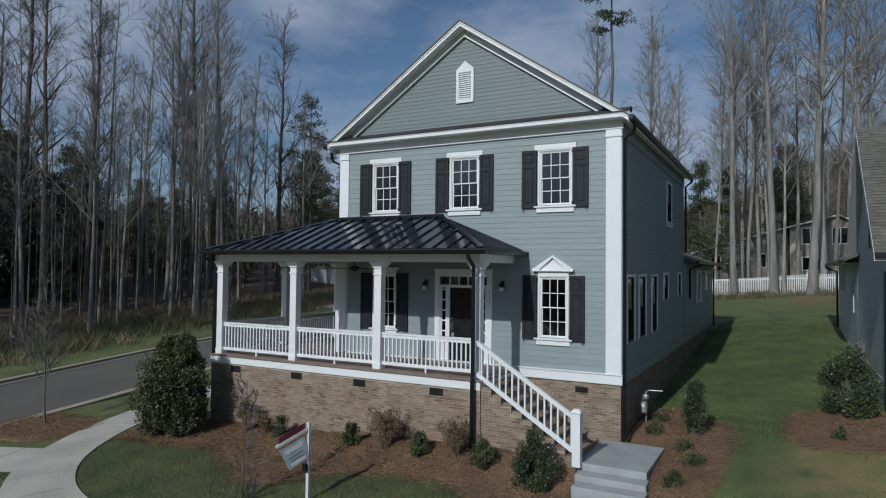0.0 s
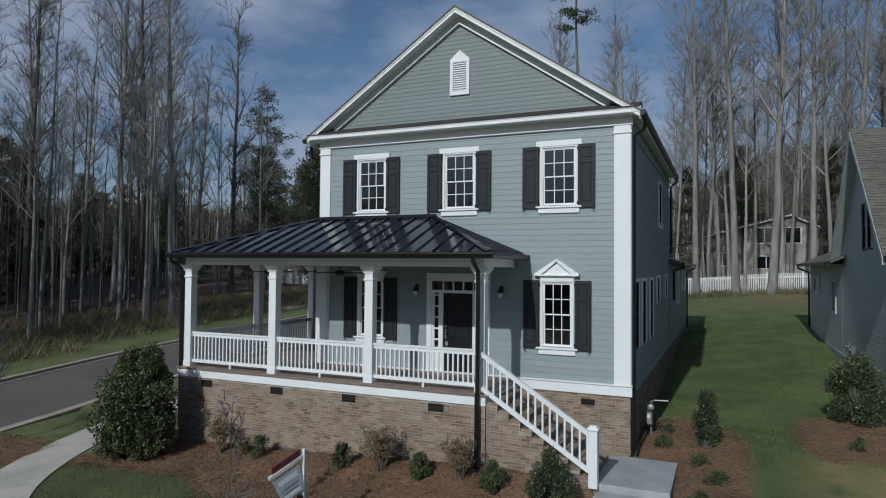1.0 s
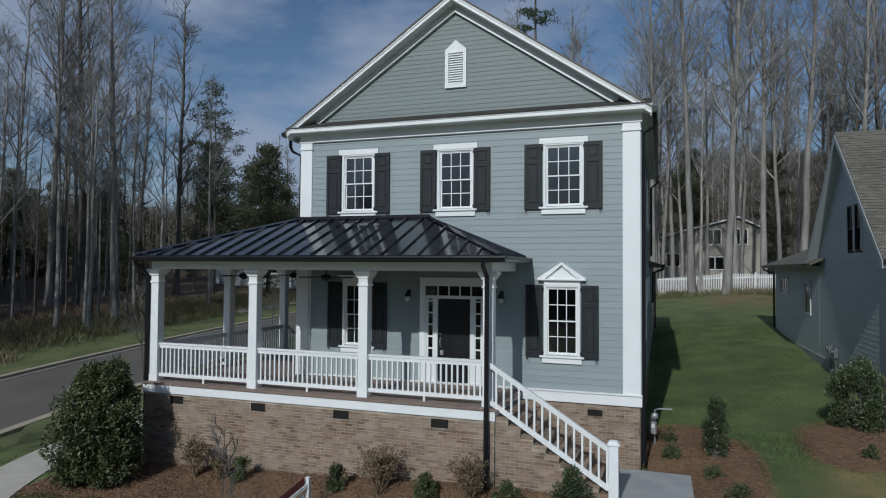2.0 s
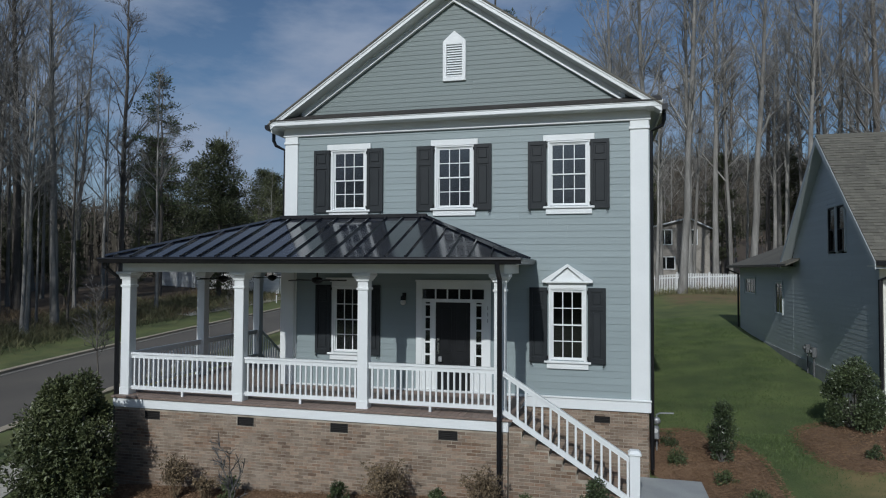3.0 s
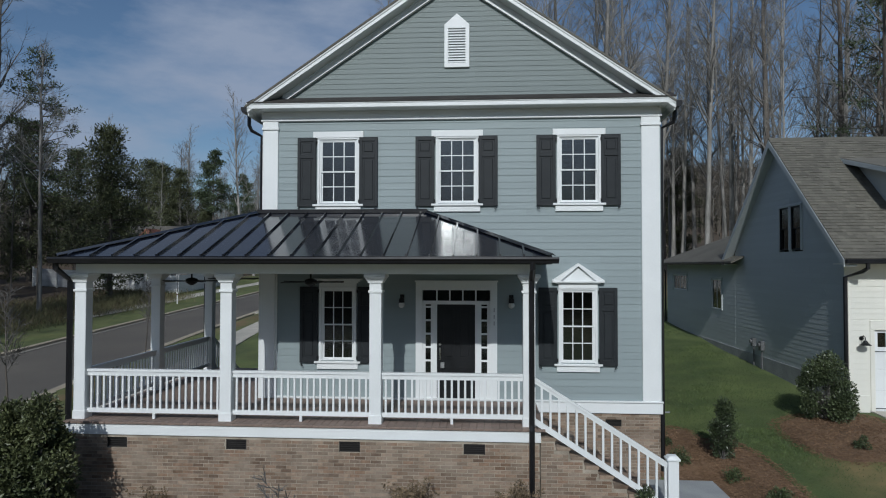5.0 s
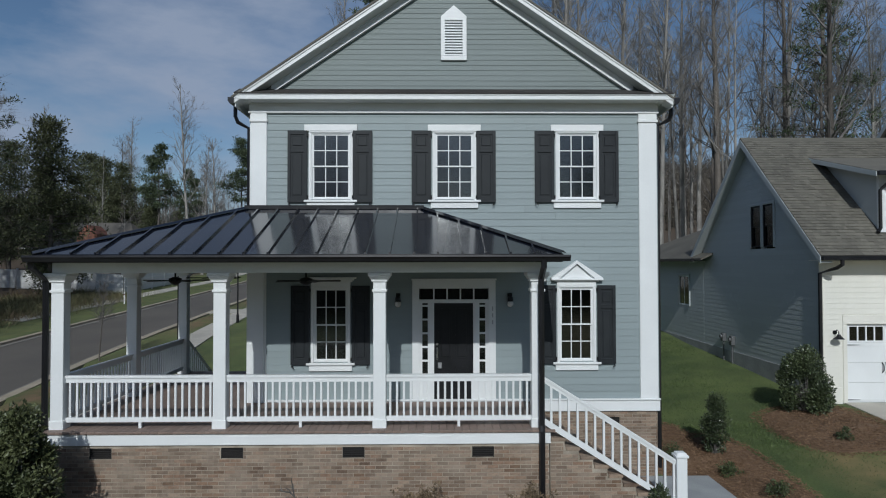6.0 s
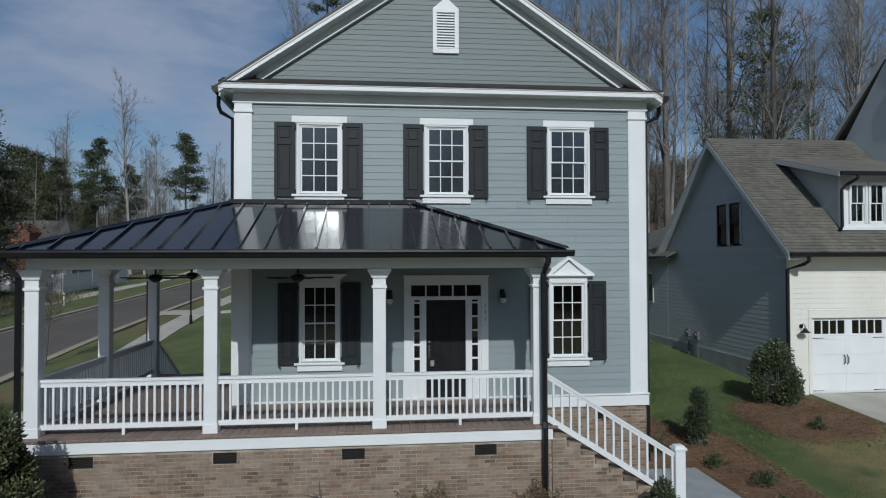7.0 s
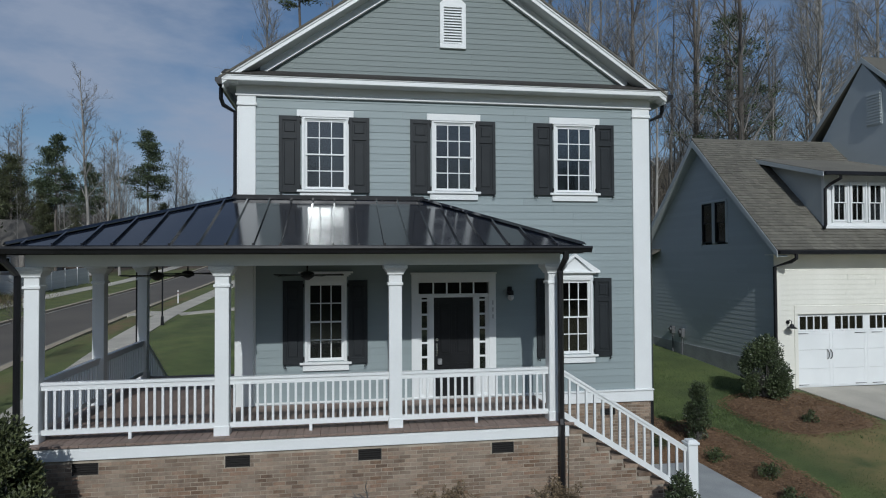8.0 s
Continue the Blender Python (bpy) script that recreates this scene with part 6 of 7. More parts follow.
def branch(bm, rnd, p, d, length, r, depth, spread, sides, rise, twigs):
    if depth == 0:                            # a twig: two crossed slivers
        e = p + (d + Vector((rnd.gauss(0, 0.12), rnd.gauss(0, 0.12), rise * 2))).normalized() * length
        s = d.cross(Vector((rnd.gauss(0, 1), rnd.gauss(0, 1), rnd.gauss(0, 1)))).normalized() * r
        tip = bm.verts.new(e)
        for q in (s, d.cross(s)):
            bm.faces.new((bm.verts.new(p - q), bm.verts.new(p + q), tip))
        return
    pts, rad = [p], [r]
    n = 4 if depth > 1 else 3
    for i in range(n):
        d = (d + Vector((rnd.gauss(0, 0.11), rnd.gauss(0, 0.11), rnd.gauss(rise, 0.06)))).normalized()
        p = p + d * (length / n)
        pts.append(p)
        rad.append(r * (1 - 0.8 * (i + 1) / n) + 0.004)
    tube(bm, pts, rad, sides)
    for _ in range(twigs if depth == 1 else rnd.randint(4, 6)):
        f = rnd.uniform(0.25, 1.0)
        k = min(n - 1, int(f * n))
        q = pts[k].lerp(pts[k + 1], f * n - k)
        base = (pts[k + 1] - pts[k]).normalized()
        side = base.cross(Vector((rnd.gauss(0, 1), rnd.gauss(0, 1), rnd.gauss(0, 1)))).normalized()
        nd = (base * rnd.uniform(0.5, 1.0) + side * spread).normalized()
        branch(bm, rnd, q, nd, length * rnd.uniform(0.35, 0.65), max(0.008, rad[k] * 0.5), depth - 1, spread, 3, rise, twigs)


def bare_tree_meshes(seed, height, r, first, limbs, wide, twigs=6, fork=False):
    """Trunk and branches of a leafless tree."""
    rnd = random.Random(seed)
    trunk, crown = bmesh.new(), bmesh.new()
    pts, rad = [], []
    p = Vector((0, 0, -0.6))
    lean = Vector((rnd.gauss(0, 0.025), rnd.gauss(0, 0.025), 1))
    n = 14
    for i in range(n + 1):
        f = i / n
        pts.append(p.copy())
        rad.append(r * (1 - 0.82 * f ** 0.9) * (1.35 if i == 0 else (1.05 if i == 1 else 1)))
        p = p + Vector((lean.x + rnd.gauss(0, 0.018), lean.y + rnd.gauss(0, 0.018), 1)) * (height / n)
    tube(trunk, pts, rad, 8)
    for _ in range(limbs):
        f = first + (1 - first) * rnd.random() ** 0.9 * 0.97
        k = min(n - 1, int(f * n))
        q = pts[k].lerp(pts[k + 1], f * n - k)
        a = rnd.uniform(0, math.tau)
        up = rnd.uniform(0.8, 2.2)
        d = Vector((math.cos(a), math.sin(a), up)).normalized()
        ln = height * wide * (1.15 - 0.75 * (f - first) / (1 - first)) * rnd.uniform(0.6, 1.1)
        branch(crown, rnd, q, d, ln, rad[k] * rnd.uniform(0.3, 0.55), 2, rnd.uniform(0.5, 0.8), 4, 0.07, twigs)
    return trunk, crown


def bare_tree(seed, height, r, first, limbs, wide, bark, name="bare_tree", twigs=6, label="tall leafless tree with a pale grey trunk", group="woods"):
    t = thing(name, 0, 0, 0, label, "tree", group)
    a, b = bare_tree_meshes(seed, height, r, first, limbs, wide, twigs)
    part("trunk", a, bark, t, smooth=True)
    part("crown", b, TWIG if bark is not BARK else BARK, t)["kind"] = "stuff"
    return t


def pine(seed, height, r, first, whorls, wide, mat, n, label, name="pine_tree", dense=1.0, drop=-0.05, tuft=0.5):
    """A conifer: trunk, limbs in uneven whorls, and tufts of needles along the limbs."""
    rnd = random.Random(seed)
    t = thing(name, 0, 0, 0, label, "tree", "evergreens")
    trunk, limb = bmesh.new(), bmesh.new()
    pts = [Vector((rnd.gauss(0, 0.06) * i / 8, rnd.gauss(0, 0.06) * i / 8, -0.5 + (height + 0.5) * i / 10)) for i in range(11)]
    rad = [r * (1 - 0.9 * i / 10) for i in range(11)]
    tube(trunk, pts, rad, 8)
    spots = []
    for k in range(whorls):
        f = first + (1 - first) * (k + rnd.random() * 0.8) / whorls
        f = min(f, 0.985)
        z = height * f
        rel = (f - first) / (1 - first)
        reach = height * wide * (1 - rel ** 1.5 * 0.85) * (0.55 + 0.45 * smooth(rel * 4))
        for _ in range(rnd.randint(2, 5)):
            a = rnd.uniform(0, math.tau)
            ln = reach * rnd.uniform(0.45, 1.1)
            i = min(9, int(f * 10))
            s = Vector((pts[i].x, pts[i].y, z))
            e = s + Vector((math.cos(a) * ln, math.sin(a) * ln, ln * (drop + rnd.uniform(0, 0.35))))
            m = s.lerp(e, 0.5) + Vector((0, 0, -0.04 * ln))
            tube(limb, [s, m, e], [0.05, 0.03, 0.012], 4)
            for _ in range(int(3 + 3 * dense)):
                q = m.lerp(e, rnd.uniform(-0.3, 1.05))
                w = tuft * rnd.uniform(0.5, 1.1)
                spots.append(((q.x + rnd.gauss(0, 0.15), q.y + rnd.gauss(0, 0.15), q.z + rnd.gauss(0.05, 0.12)), (w, w, w * 0.55)))
    part("trunk", trunk, BARK_DARK, t, smooth=True)
    part("limb_mass", limb, BARK_DARK, t)["kind"] = "stuff"
    link("needles", mesh_from("needles", *leaf_cloud(rnd, spots, n, 0.11, long=2.6, up=0.5), mat), t)
    return t


def plant(tree, x, y, turn, s, z=None):
    return copy_thing(tree, Matrix.Translation((x, y, land(x, y) if z is None else z)) @ Matrix.Rotation(radians(turn), 4, "Z") @ Matrix.Diagonal((s, s, s, 1)))


def set_down(tree, x, y, turn, s):
    tree.matrix_basis = Matrix.Translation((x, y, land(x, y))) @ Matrix.Rotation(radians(turn), 4, "Z") @ Matrix.Diagonal((s, s, s, 1))


# beds
front_bed()
mulch_bed("mulch_bed_2", (10.9, -0.6), (0.82, 2.9), "rust-brown pine straw bed beside the landing", 0.04, seed=4, power=3.2)
mulch_bed("mulch_bed_5", (9.95, 1.75), (0.8, 1.75), "rust-brown pine straw bed along the shaded wall", 0.03, seed=5, power=5)
mulch_bed("mulch_bed_3", (14.25, 2.0), (1.45, 1.75), "rust-brown pine straw bed before the garage corner", 0.05, seed=6, power=3.2)
mulch_bed("mulch_bed_4", (-7.9, -4.6), (1.9, 1.3), "rust-brown mulch patch round a young street tree", 0.05, seed=8, power=2.3)

# shrubs along the porch
shrub("evergreen_shrub", -2.98, -3.78, 2.0, 2.75, 32000, 0.056, OLIVE, "large dense dark evergreen shrub at the porch corner", 11, blobs=60, lumpy=0.32)
shrub("evergreen_shrub", -2.38, -3.74, 1.3, 2.95, 20000, 0.052, OLIVE, "tall narrower evergreen shrub grown into its neighbour", 14, blobs=44, lumpy=0.4, taper=0.25)
shrub("holly_bush", 8.0, -3.25, 1.1, 1.35, 11000, 0.036, HOLLY, "dark bushy holly beside the front steps", 12, taper=0.3)
for i, (x, y, w, h) in enumerate(((3.03, -3.1, 0.5, 0.62), (5.01, -3.15, 0.5, 0.6), (6.72, -3.15, 0.62, 0.6))):
    shrub("green_shrub", x, y, w, h, 2600, 0.03, GREEN, "small rounded green shrub in pine straw", 20 + i, z=land(x, y) + 0.16, blobs=14, group="small shrubs along the porch")
for i, (x, y, h, w, lv) in enumerate(((3.98, -3.05, 0.95, 0.8, 2200), (5.95, -3.05, 0.9, 0.8, 1700), (-0.76, -3.0, 0.85, 0.6, 1500), (-0.08, -2.95, 0.5, 0.42, 900))):
    twiggy("dry_shrub", x, y, h, w, 30, DRY, "sparse brown winter shrub with dry tan leaves", 30 + i, z=land(x, y) + 0.17, leaves=lv)
shrub("thin_shrub", 0.5, -3.0, 0.62, 0.52, 1500, 0.03, GREEN, "thin small shrub in pine straw by the brick base", 40, z=land(0.5, -3.0) + 0.12, blobs=10)
shrub("upright_holly", 10.78, 0.86, 0.62, 1.35, 6500, 0.034, HOLLY, "narrow upright holly in pine straw", 50, blobs=26, lumpy=0.5)
for i, (x, y) in enumerate(((10.72, -0.1), (11.05, -1.4), (10.76, -2.45), (9.8, 0.95), (9.75, 2.2))):
    shrub("low_shrub", x, y, 0.62, 0.24, 900, 0.03, GREEN, "low spreading dark green shrub in pine straw", 60 + i, blobs=10, group="low shrubs by the landing")
shrub("round_bush", 14.3, 3.2, 1.6, 1.65, 20000, 0.042, HOLLY, "rounded dark green bush at the garage corner", 70, blobs=44, lumpy=0.32)
shrub("round_bush", 13.9, 1.0, 0.5, 0.3, 700, 0.03, GREEN, "low green shrub in pine straw", 71, blobs=8)

# young trees
t = bare_tree(81, 4.8, 0.045, 0.38, 26, 0.3, BARK_DARK, "young_street_tree", 4, "slender young leafless street tree with reddish twigs", "young trees")
set_down(t, -8.2, -4.35, 0, 1)
t = bare_tree(84, 4.7, 0.045, 0.42, 26, 0.26, BARK_DARK, "young_street_tree", 4, "slender young leafless street tree with reddish twigs", "young trees")
set_down(t, -9.2, 4.2, 0, 1)
plant(t, -11.2, 15.5, 130, 0.85)
t = bare_tree(82, 3.1, 0.024, 0.06, 15, 0.26, BARK_DARK, "sapling", 3, "thin leafless sapling in the front lawn", "young trees")
set_down(t, 2.65, -6.5, 0, 1)

# woods
kinds = [bare_tree(100 + i, 23 + (i * 7 % 5), 0.17 + 0.035 * (i % 4), 0.34 + 0.05 * (i % 3), 26 + 2 * (i % 4), 0.165 + 0.02 * (i % 3), BARK if i != 3 else BARK_DARK, twigs=11) for i in range(7)]
thin = [bare_tree(120 + i, 15 + 2 * i, 0.07 + 0.012 * i, 0.3, 13, 0.13, BARK if i % 2 else BARK_DARK, "young_forest_tree", 7, label="thin leafless young forest tree") for i in range(4)]
pines = [pine(140, 21, 0.24, 0.42, 16, 0.17, NEEDLE, 8500, "tall pine with an open uneven crown"),
         pine(141, 17, 0.22, 0.52, 15, 0.2, NEEDLE, 11000, "pine with a rounded crown on a bare trunk", dense=1.5, tuft=0.72),
         pine(142, 14, 0.25, 0.08, 34, 0.3, CEDAR, 17000, "dense rounded evergreen tree", "evergreen_tree", 1.8, tuft=0.85),
         pine(143, 13, 0.2, 0.12, 24, 0.2, CEDAR, 7500, "dark evergreen tree among bare trunks", "evergreen_tree", 1.2, tuft=0.6),
         pine(144, 35, 0.27, 0.69, 10, 0.095, NEEDLE, 4500, "very tall slender pine with a high sparse crown", dense=0.7, tuft=0.42),
         pine(145, 21.5, 0.22, 0.4, 17, 0.27, NEEDLE, 4800, "tall pine with open layered limbs", dense=0.5, drop=0.05, tuft=0.5)]
first = {id(o): True for o in kinds + thin + pines}


def stand(tree, x, y, turn, s):
    if first.pop(id(tree), False):
        set_down(tree, x, y, turn, s)
    else:
        plant(tree, x, y, turn, s)


rnd = random.Random(7)
# single trees that can be told apart
for k, x, y, s in ((0, -29.0, 17.0, 1.1), (1, -26.8, 17.6, 0.75), (2, -31.0, 24.0, 1.05), (3, -38.0, 16.0, 1.15), (4, -31.0, 12.5, 0.95), (5, -36, 34, 0.95), (6, -44.5, 39.5, 1.1), (2, -38.9, 24.5, 1.35), (3, -37.1, 26.3, 1.2), (1, -34.7, 18.2, 0.95), (3, -44.2, 14.2, 1.25), (6, -46.0, 36.0, 1.2),
                   (2, 9.0, 41.5, 1.2), (2, 12.1, 41.1, 1.25), (6, 14.55, 40.8, 1.25), (1, 12.7, 41.5, 1.1), (6, 15.6, 43.6, 1.2), (4, 16.6, 50, 1.2), (5, 3.0, 44.0, 1.2), (6, 20.7, 44.5, 1.25), (0, 19.5, 47, 1.2), (2, 24.6, 43.5, 1.15), (3, 29.3, 41.8, 1.2), (4, 27.5, 46, 1.2), (1, 36, 40, 1.0), (5, 43.0, 46.0, 1.1), (1, 52, 44, 1.2), (4, 57.5, 47, 1.25), (2, 48, 41, 1.1), (6, 61, 44, 1.2),
                   (6, -28.2, 71.0, 0.92), (5, -25.3, 72.5, 0.88), (2, 30, 52, 1.3), (0, 33, 49, 1.25), (4, 36, 54, 1.3), (6, 39.5, 50, 1.3), (1, 42, 56, 1.3), (5, 33.5, 58, 1.35), (3, 46, 52, 1.3), (0, 50, 57, 1.3)):
    stand(kinds[k], x, y, rnd.uniform(0, 360), s * rnd.uniform(0.95, 1.05))
for k, x, y, s in ((5, -33.3, 38.3, 1.0), (2, -28.3, 40.5, 1.1), (2, -43.0, 50.0, 1.1), (1, -31.6, 69.5, 0.98), (1, -25.8, 86.0, 1.2), (1, -33.5, 85, 0.88), (3, -36, 52, 0.9), (2, -46, 62, 1.0),
                   (4, -1.2, 42.0, 1.0), (5, 36.3, 38.0, 1.12), (3, 8.0, 52, 1.0), (3, 5.0, 55, 1.1), (2, 13, 70, 1.0), (3, 22, 66, 1.2), (2, 30, 70, 1.0)):
    stand(pines[k], x, y, rnd.uniform(0, 360), s)
# woods across the street
for i in range(135):
    y = rnd.uniform(-14, 42)
    x = far_x(y) - 7.0 - 34 * rnd.random() ** 1.3
    if math.hypot(x + 30, y - 40) < 7:
        continue
    tree = rnd.choice(thin) if rnd.random() < 0.62 else rnd.choice(kinds)
    stand(tree, x, y, rnd.uniform(0, 360), rnd.uniform(0.72, 1.15))
for i in range(34):
    y = rnd.uniform(-12, 24)
    stand(pines[3] if rnd.random() < 0.6 else pines[2], far_x(y) - rnd.uniform(24, 42), y, rnd.uniform(0, 360), rnd.uniform(0.8, 1.25))
for i in range(90):
    y = rnd.uniform(-14, 24)
    stand(rnd.choice(thin), far_x(y) - rnd.uniform(10, 44), y, rnd.uniform(0, 360), rnd.uniform(0.5, 0.85))
for i in range(10):
    y = rnd.uniform(25, 42)
    stand(rnd.choice(pines[2:4]), far_x(y) - rnd.uniform(27, 44), y, rnd.uniform(0, 360), rnd.uniform(0.6, 0.95))
# evergreen understorey across the street
for i in range(16):
    y = rnd.uniform(14, 62)
    if 43 < y < 64:
        continue
    stand(pines[3], far_x(y) - rnd.uniform(13, 24), y, rnd.uniform(0, 360), rnd.uniform(0.4, 0.62))
# woods behind
for i in range(60):
    x, y = rnd.uniform(-6, 62), rnd.uniform(48, 100)
    if 2 < x < 24 and 52 < y < 76:
        continue
    tree = rnd.choice(thin) if rnd.random() < 0.35 else rnd.choice(kinds)
    stand(tree, x, y, rnd.uniform(0, 360), rnd.uniform(0.85, 1.25))
for i in range(34):
    x, y = rnd.uniform(24, 80), rnd.uniform(29, 64)
    tree = rnd.choice(thin) if rnd.random() < 0.25 else rnd.choice(kinds)
    stand(tree, x, y, rnd.uniform(0, 360), rnd.uniform(0.9, 1.3))
for i in range(55):
    y = rnd.uniform(58, 120)
    stand(rnd.choice(thin + [pines[3]]), rnd.uniform(-70, far_x(y) - 8), y, rnd.uniform(0, 360), rnd.uniform(0.6, 0.85))
for i in range(80):
    y = rnd.uniform(66, 130)
    x = rnd.uniform(-74, far_x(y) - 6)
    if -48 < x < -30 and 62 < y < 78:
        continue
    stand(rnd.choice(kinds + pines[:4]), x, y, rnd.uniform(0, 360), rnd.uniform(0.5, 0.85))
# thicket and evergreens behind the far houses
for k, x, y, s in ((2, -44, 80, 1.0), (2, -41, 79, 0.95), (2, -48, 83, 1.05), (3, -38, 81, 0.9), (3, -35, 84, 0.7)):
    stand(pines[k], x, y, rnd.uniform(0, 360), s)
# second row behind the back fence
for i in range(7):
    x, y = rnd.uniform(0, 27), rnd.uniform(45, 51)
    stand(rnd.choice(kinds), x, y, rnd.uniform(0, 360), rnd.uniform(0.9, 1.25))
for i in range(8):
    stand(rnd.choice(kinds), rnd.uniform(0, 30), rnd.uniform(76, 98), rnd.uniform(0, 360), rnd.uniform(0.9, 1.25))
for t in list(kinds) + thin + pines:
    if id(t) in first:
        set_down(t, rnd.uniform(-60, -50), rnd.uniform(20, 40), 0, 1)


def brush(name, spots, label, mat, height, blades, seed):
    """Tangled undergrowth: many thin upright and arching blades."""
    r = random.Random(seed)
    verts, faces = [], []
    for x, y, s in spots:
        for _ in range(blades):
            px, py = x + r.gauss(0, 0.8) * s, y + r.gauss(0, 0.8) * s
            z = land(px, py) - 0.05
            h = height * s * r.uniform(0.3, 1.1)
            dx, dy = r.gauss(0, 0.7) * h, r.gauss(0, 0.7) * h
            a = r.uniform(0, math.tau)
            wx, wy = math.cos(a) * 0.014, math.sin(a) * 0.014
            i = len(verts)
            verts += [(px - wx, py - wy, z), (px + wx, py + wy, z), (px + dx * 0.5 + wx, py + dy * 0.5 + wy, z + h * 0.6), (px + dx * 0.5 - wx, py + dy * 0.5 - wy, z + h * 0.6), (px + dx, py + dy, z + h)]
            faces += [(i, i + 1, i + 2, i + 3), (i + 3, i + 2, i + 4)]
    tagged(new(name, mesh_from(name, verts, faces, mat)), label, "undergrowth", kind="stuff")


edge = [(far_x(y) - rnd.uniform(4.6, 11.5), y, rnd.uniform(0.6, 1.2)) for y in [rnd.uniform(-16, 46) for _ in range(330)]]
brush("undergrowth", edge, "tangled brown and olive undergrowth at the edge of the woods", BRUSH, 0.85, 90, 1)
edge2 = [(far_x(y) - rnd.uniform(4.9, 15), y, rnd.uniform(0.6, 1.3)) for y in [rnd.uniform(-16, 46) for _ in range(260)]]
brush("undergrowth", edge2, "brown vines and brambles at the edge of the woods", DRY, 0.7, 60, 2)
back_edge = [(rnd.uniform(-2, 40), rnd.uniform(41.0, 52), rnd.uniform(0.5, 1.0)) for _ in range(150)]
brush("undergrowth", back_edge, "brown undergrowth below the bare trees", DRY, 1.0, 45, 3)
fence_foot = [(rnd.uniform(3, 19), rnd.uniform(40.4, 41.9), rnd.uniform(0.5, 0.9)) for _ in range(60)]
brush("undergrowth", fence_foot, "olive and yellow brush at the foot of the white fence", BRUSH, 0.85, 80, 9)
tufts = [(far_x(y) - rnd.uniform(3.4, 4.6), y, rnd.uniform(0.5, 0.9)) for y in (-3.2, -1.0, 2.2, 6.5, 9.0)]
brush("tall_dry_grass", tufts, "pale tufts of tall dry grass by the woods", DRYGRASS, 1.3, 90, 4)


def wooded_slope(name, spots, mat, seed, label):
    """Far wooded slopes as one mass of small uneven crowns."""
    r = random.Random(seed)
    verts, faces = [], []
    for x, y, h in spots:
        z = land(x, y) + hill_rise(x, y)
        for _ in range(8):
            cx, cy, cz = x + r.gauss(0, 3), y + r.gauss(0, 3), z - 0.5
            w, top = r.uniform(0.12, 0.3), h * r.uniform(0.6, 1.25)
            i = len(verts)
            verts += [(cx - w, cy, cz), (cx + w, cy + w, cz), (cx + r.gauss(0, 0.5), cy, cz + top)]
            faces.append((i, i + 1, i + 2))
            for _ in range(9):
                f = r.uniform(0.3, 1)
                q = Vector((cx + r.gauss(0, 0.9), cy + r.gauss(0, 0.9), cz + top * f))
                d = Vector((r.gauss(0, 1), r.gauss(0, 1), r.gauss(1.2, 1))) * h * 0.09
                e = Vector((r.gauss(0, 1), r.gauss(0, 1), r.gauss(0.6, 1))) * h * 0.013
                i = len(verts)
                verts += [q, q + d, q + e]
                faces.append((i, i + 1, i + 2))
    tagged(new(name, mesh_from(name, verts, faces, mat)), label, "woods", kind="stuff")


far_spots = [(rnd.uniform(-40, 200), rnd.uniform(135, 340), rnd.uniform(7, 12)) for _ in range(3600)]
wooded_slope("far_woods", far_spots, FAR_WOODS, 5, "brown wooded hillside far behind the houses")
left_spots = [(rnd.uniform(-200, -58), rnd.uniform(-60, 240), rnd.uniform(6, 11)) for _ in range(2200)]
wooded_slope("far_woods", left_spots, FAR_WOODS, 6, "brown-green far woods beyond the street")
# unseen woods behind the camera: mirrored in the panes, they cut sky light
rear_spots = [(rnd.uniform(-110, 130), rnd.uniform(-85, -62), rnd.uniform(5, 8)) for _ in range(900)]
wooded_slope("far_woods", rear_spots, FAR_WOODS, 8, "brown winter woods across the front street")


def tree_mass(name, spots, seed, label):
    """Far bare trees that nobody could count, joined: light trunks and crowns set down over and over."""
    r = random.Random(seed)
    shapes = []
    for k in range(4):
        both = bmesh.new()
        for bm in bare_tree_meshes(200 + k + seed, 24, 0.2, 0.32, 15, 0.17, 5):
            me = bpy.data.meshes.new("half")
            bm.to_mesh(me)
            bm.free()
            both.from_mesh(me)
            bpy.data.meshes.remove(me)
        both.verts.index_update()
        shapes.append(([v.co.copy() for v in both.verts], [[v.index for v in f.verts] for f in both.faces]))
        both.free()
    verts, faces = [], []
    for x, y, size in spots:
        pts, polys = r.choice(shapes)
        m = Matrix.Translation((x, y, land(x, y))) @ Matrix.Rotation(r.uniform(0, math.tau), 4, "Z") @ Matrix.Scale(size, 4)
        base = len(verts)
        verts += [m @ p for p in pts]
        faces += [[base + k for k in f] for f in polys]
    tagged(new(name, mesh_from(name, verts, faces, TWIG)), label, "woods", kind="stuff")


# unseen pines added behind the camera to darken the pane reflections
for i in range(22):
    stand(pines[i % 2], rnd.uniform(-60, 60), rnd.uniform(-80, -62), rnd.uniform(0, 360), rnd.uniform(0.8, 1.15))
tree_mass("far_trees", [(rnd.uniform(-58, -30), rnd.uniform(80, 112), rnd.uniform(0.42, 0.6)) for _ in range(45)] + [(rnd.uniform(-78, -4), rnd.uniform(128, 168), rnd.uniform(0.5, 0.78)) for _ in range(90)], 1, "thicket of far bare grey trees beyond the street")
tree_mass("far_trees", [(rnd.uniform(-110, 110), rnd.uniform(-95, -66), rnd.uniform(0.75, 1.15)) for _ in range(260)], 2, "row of far bare trees across the front street")


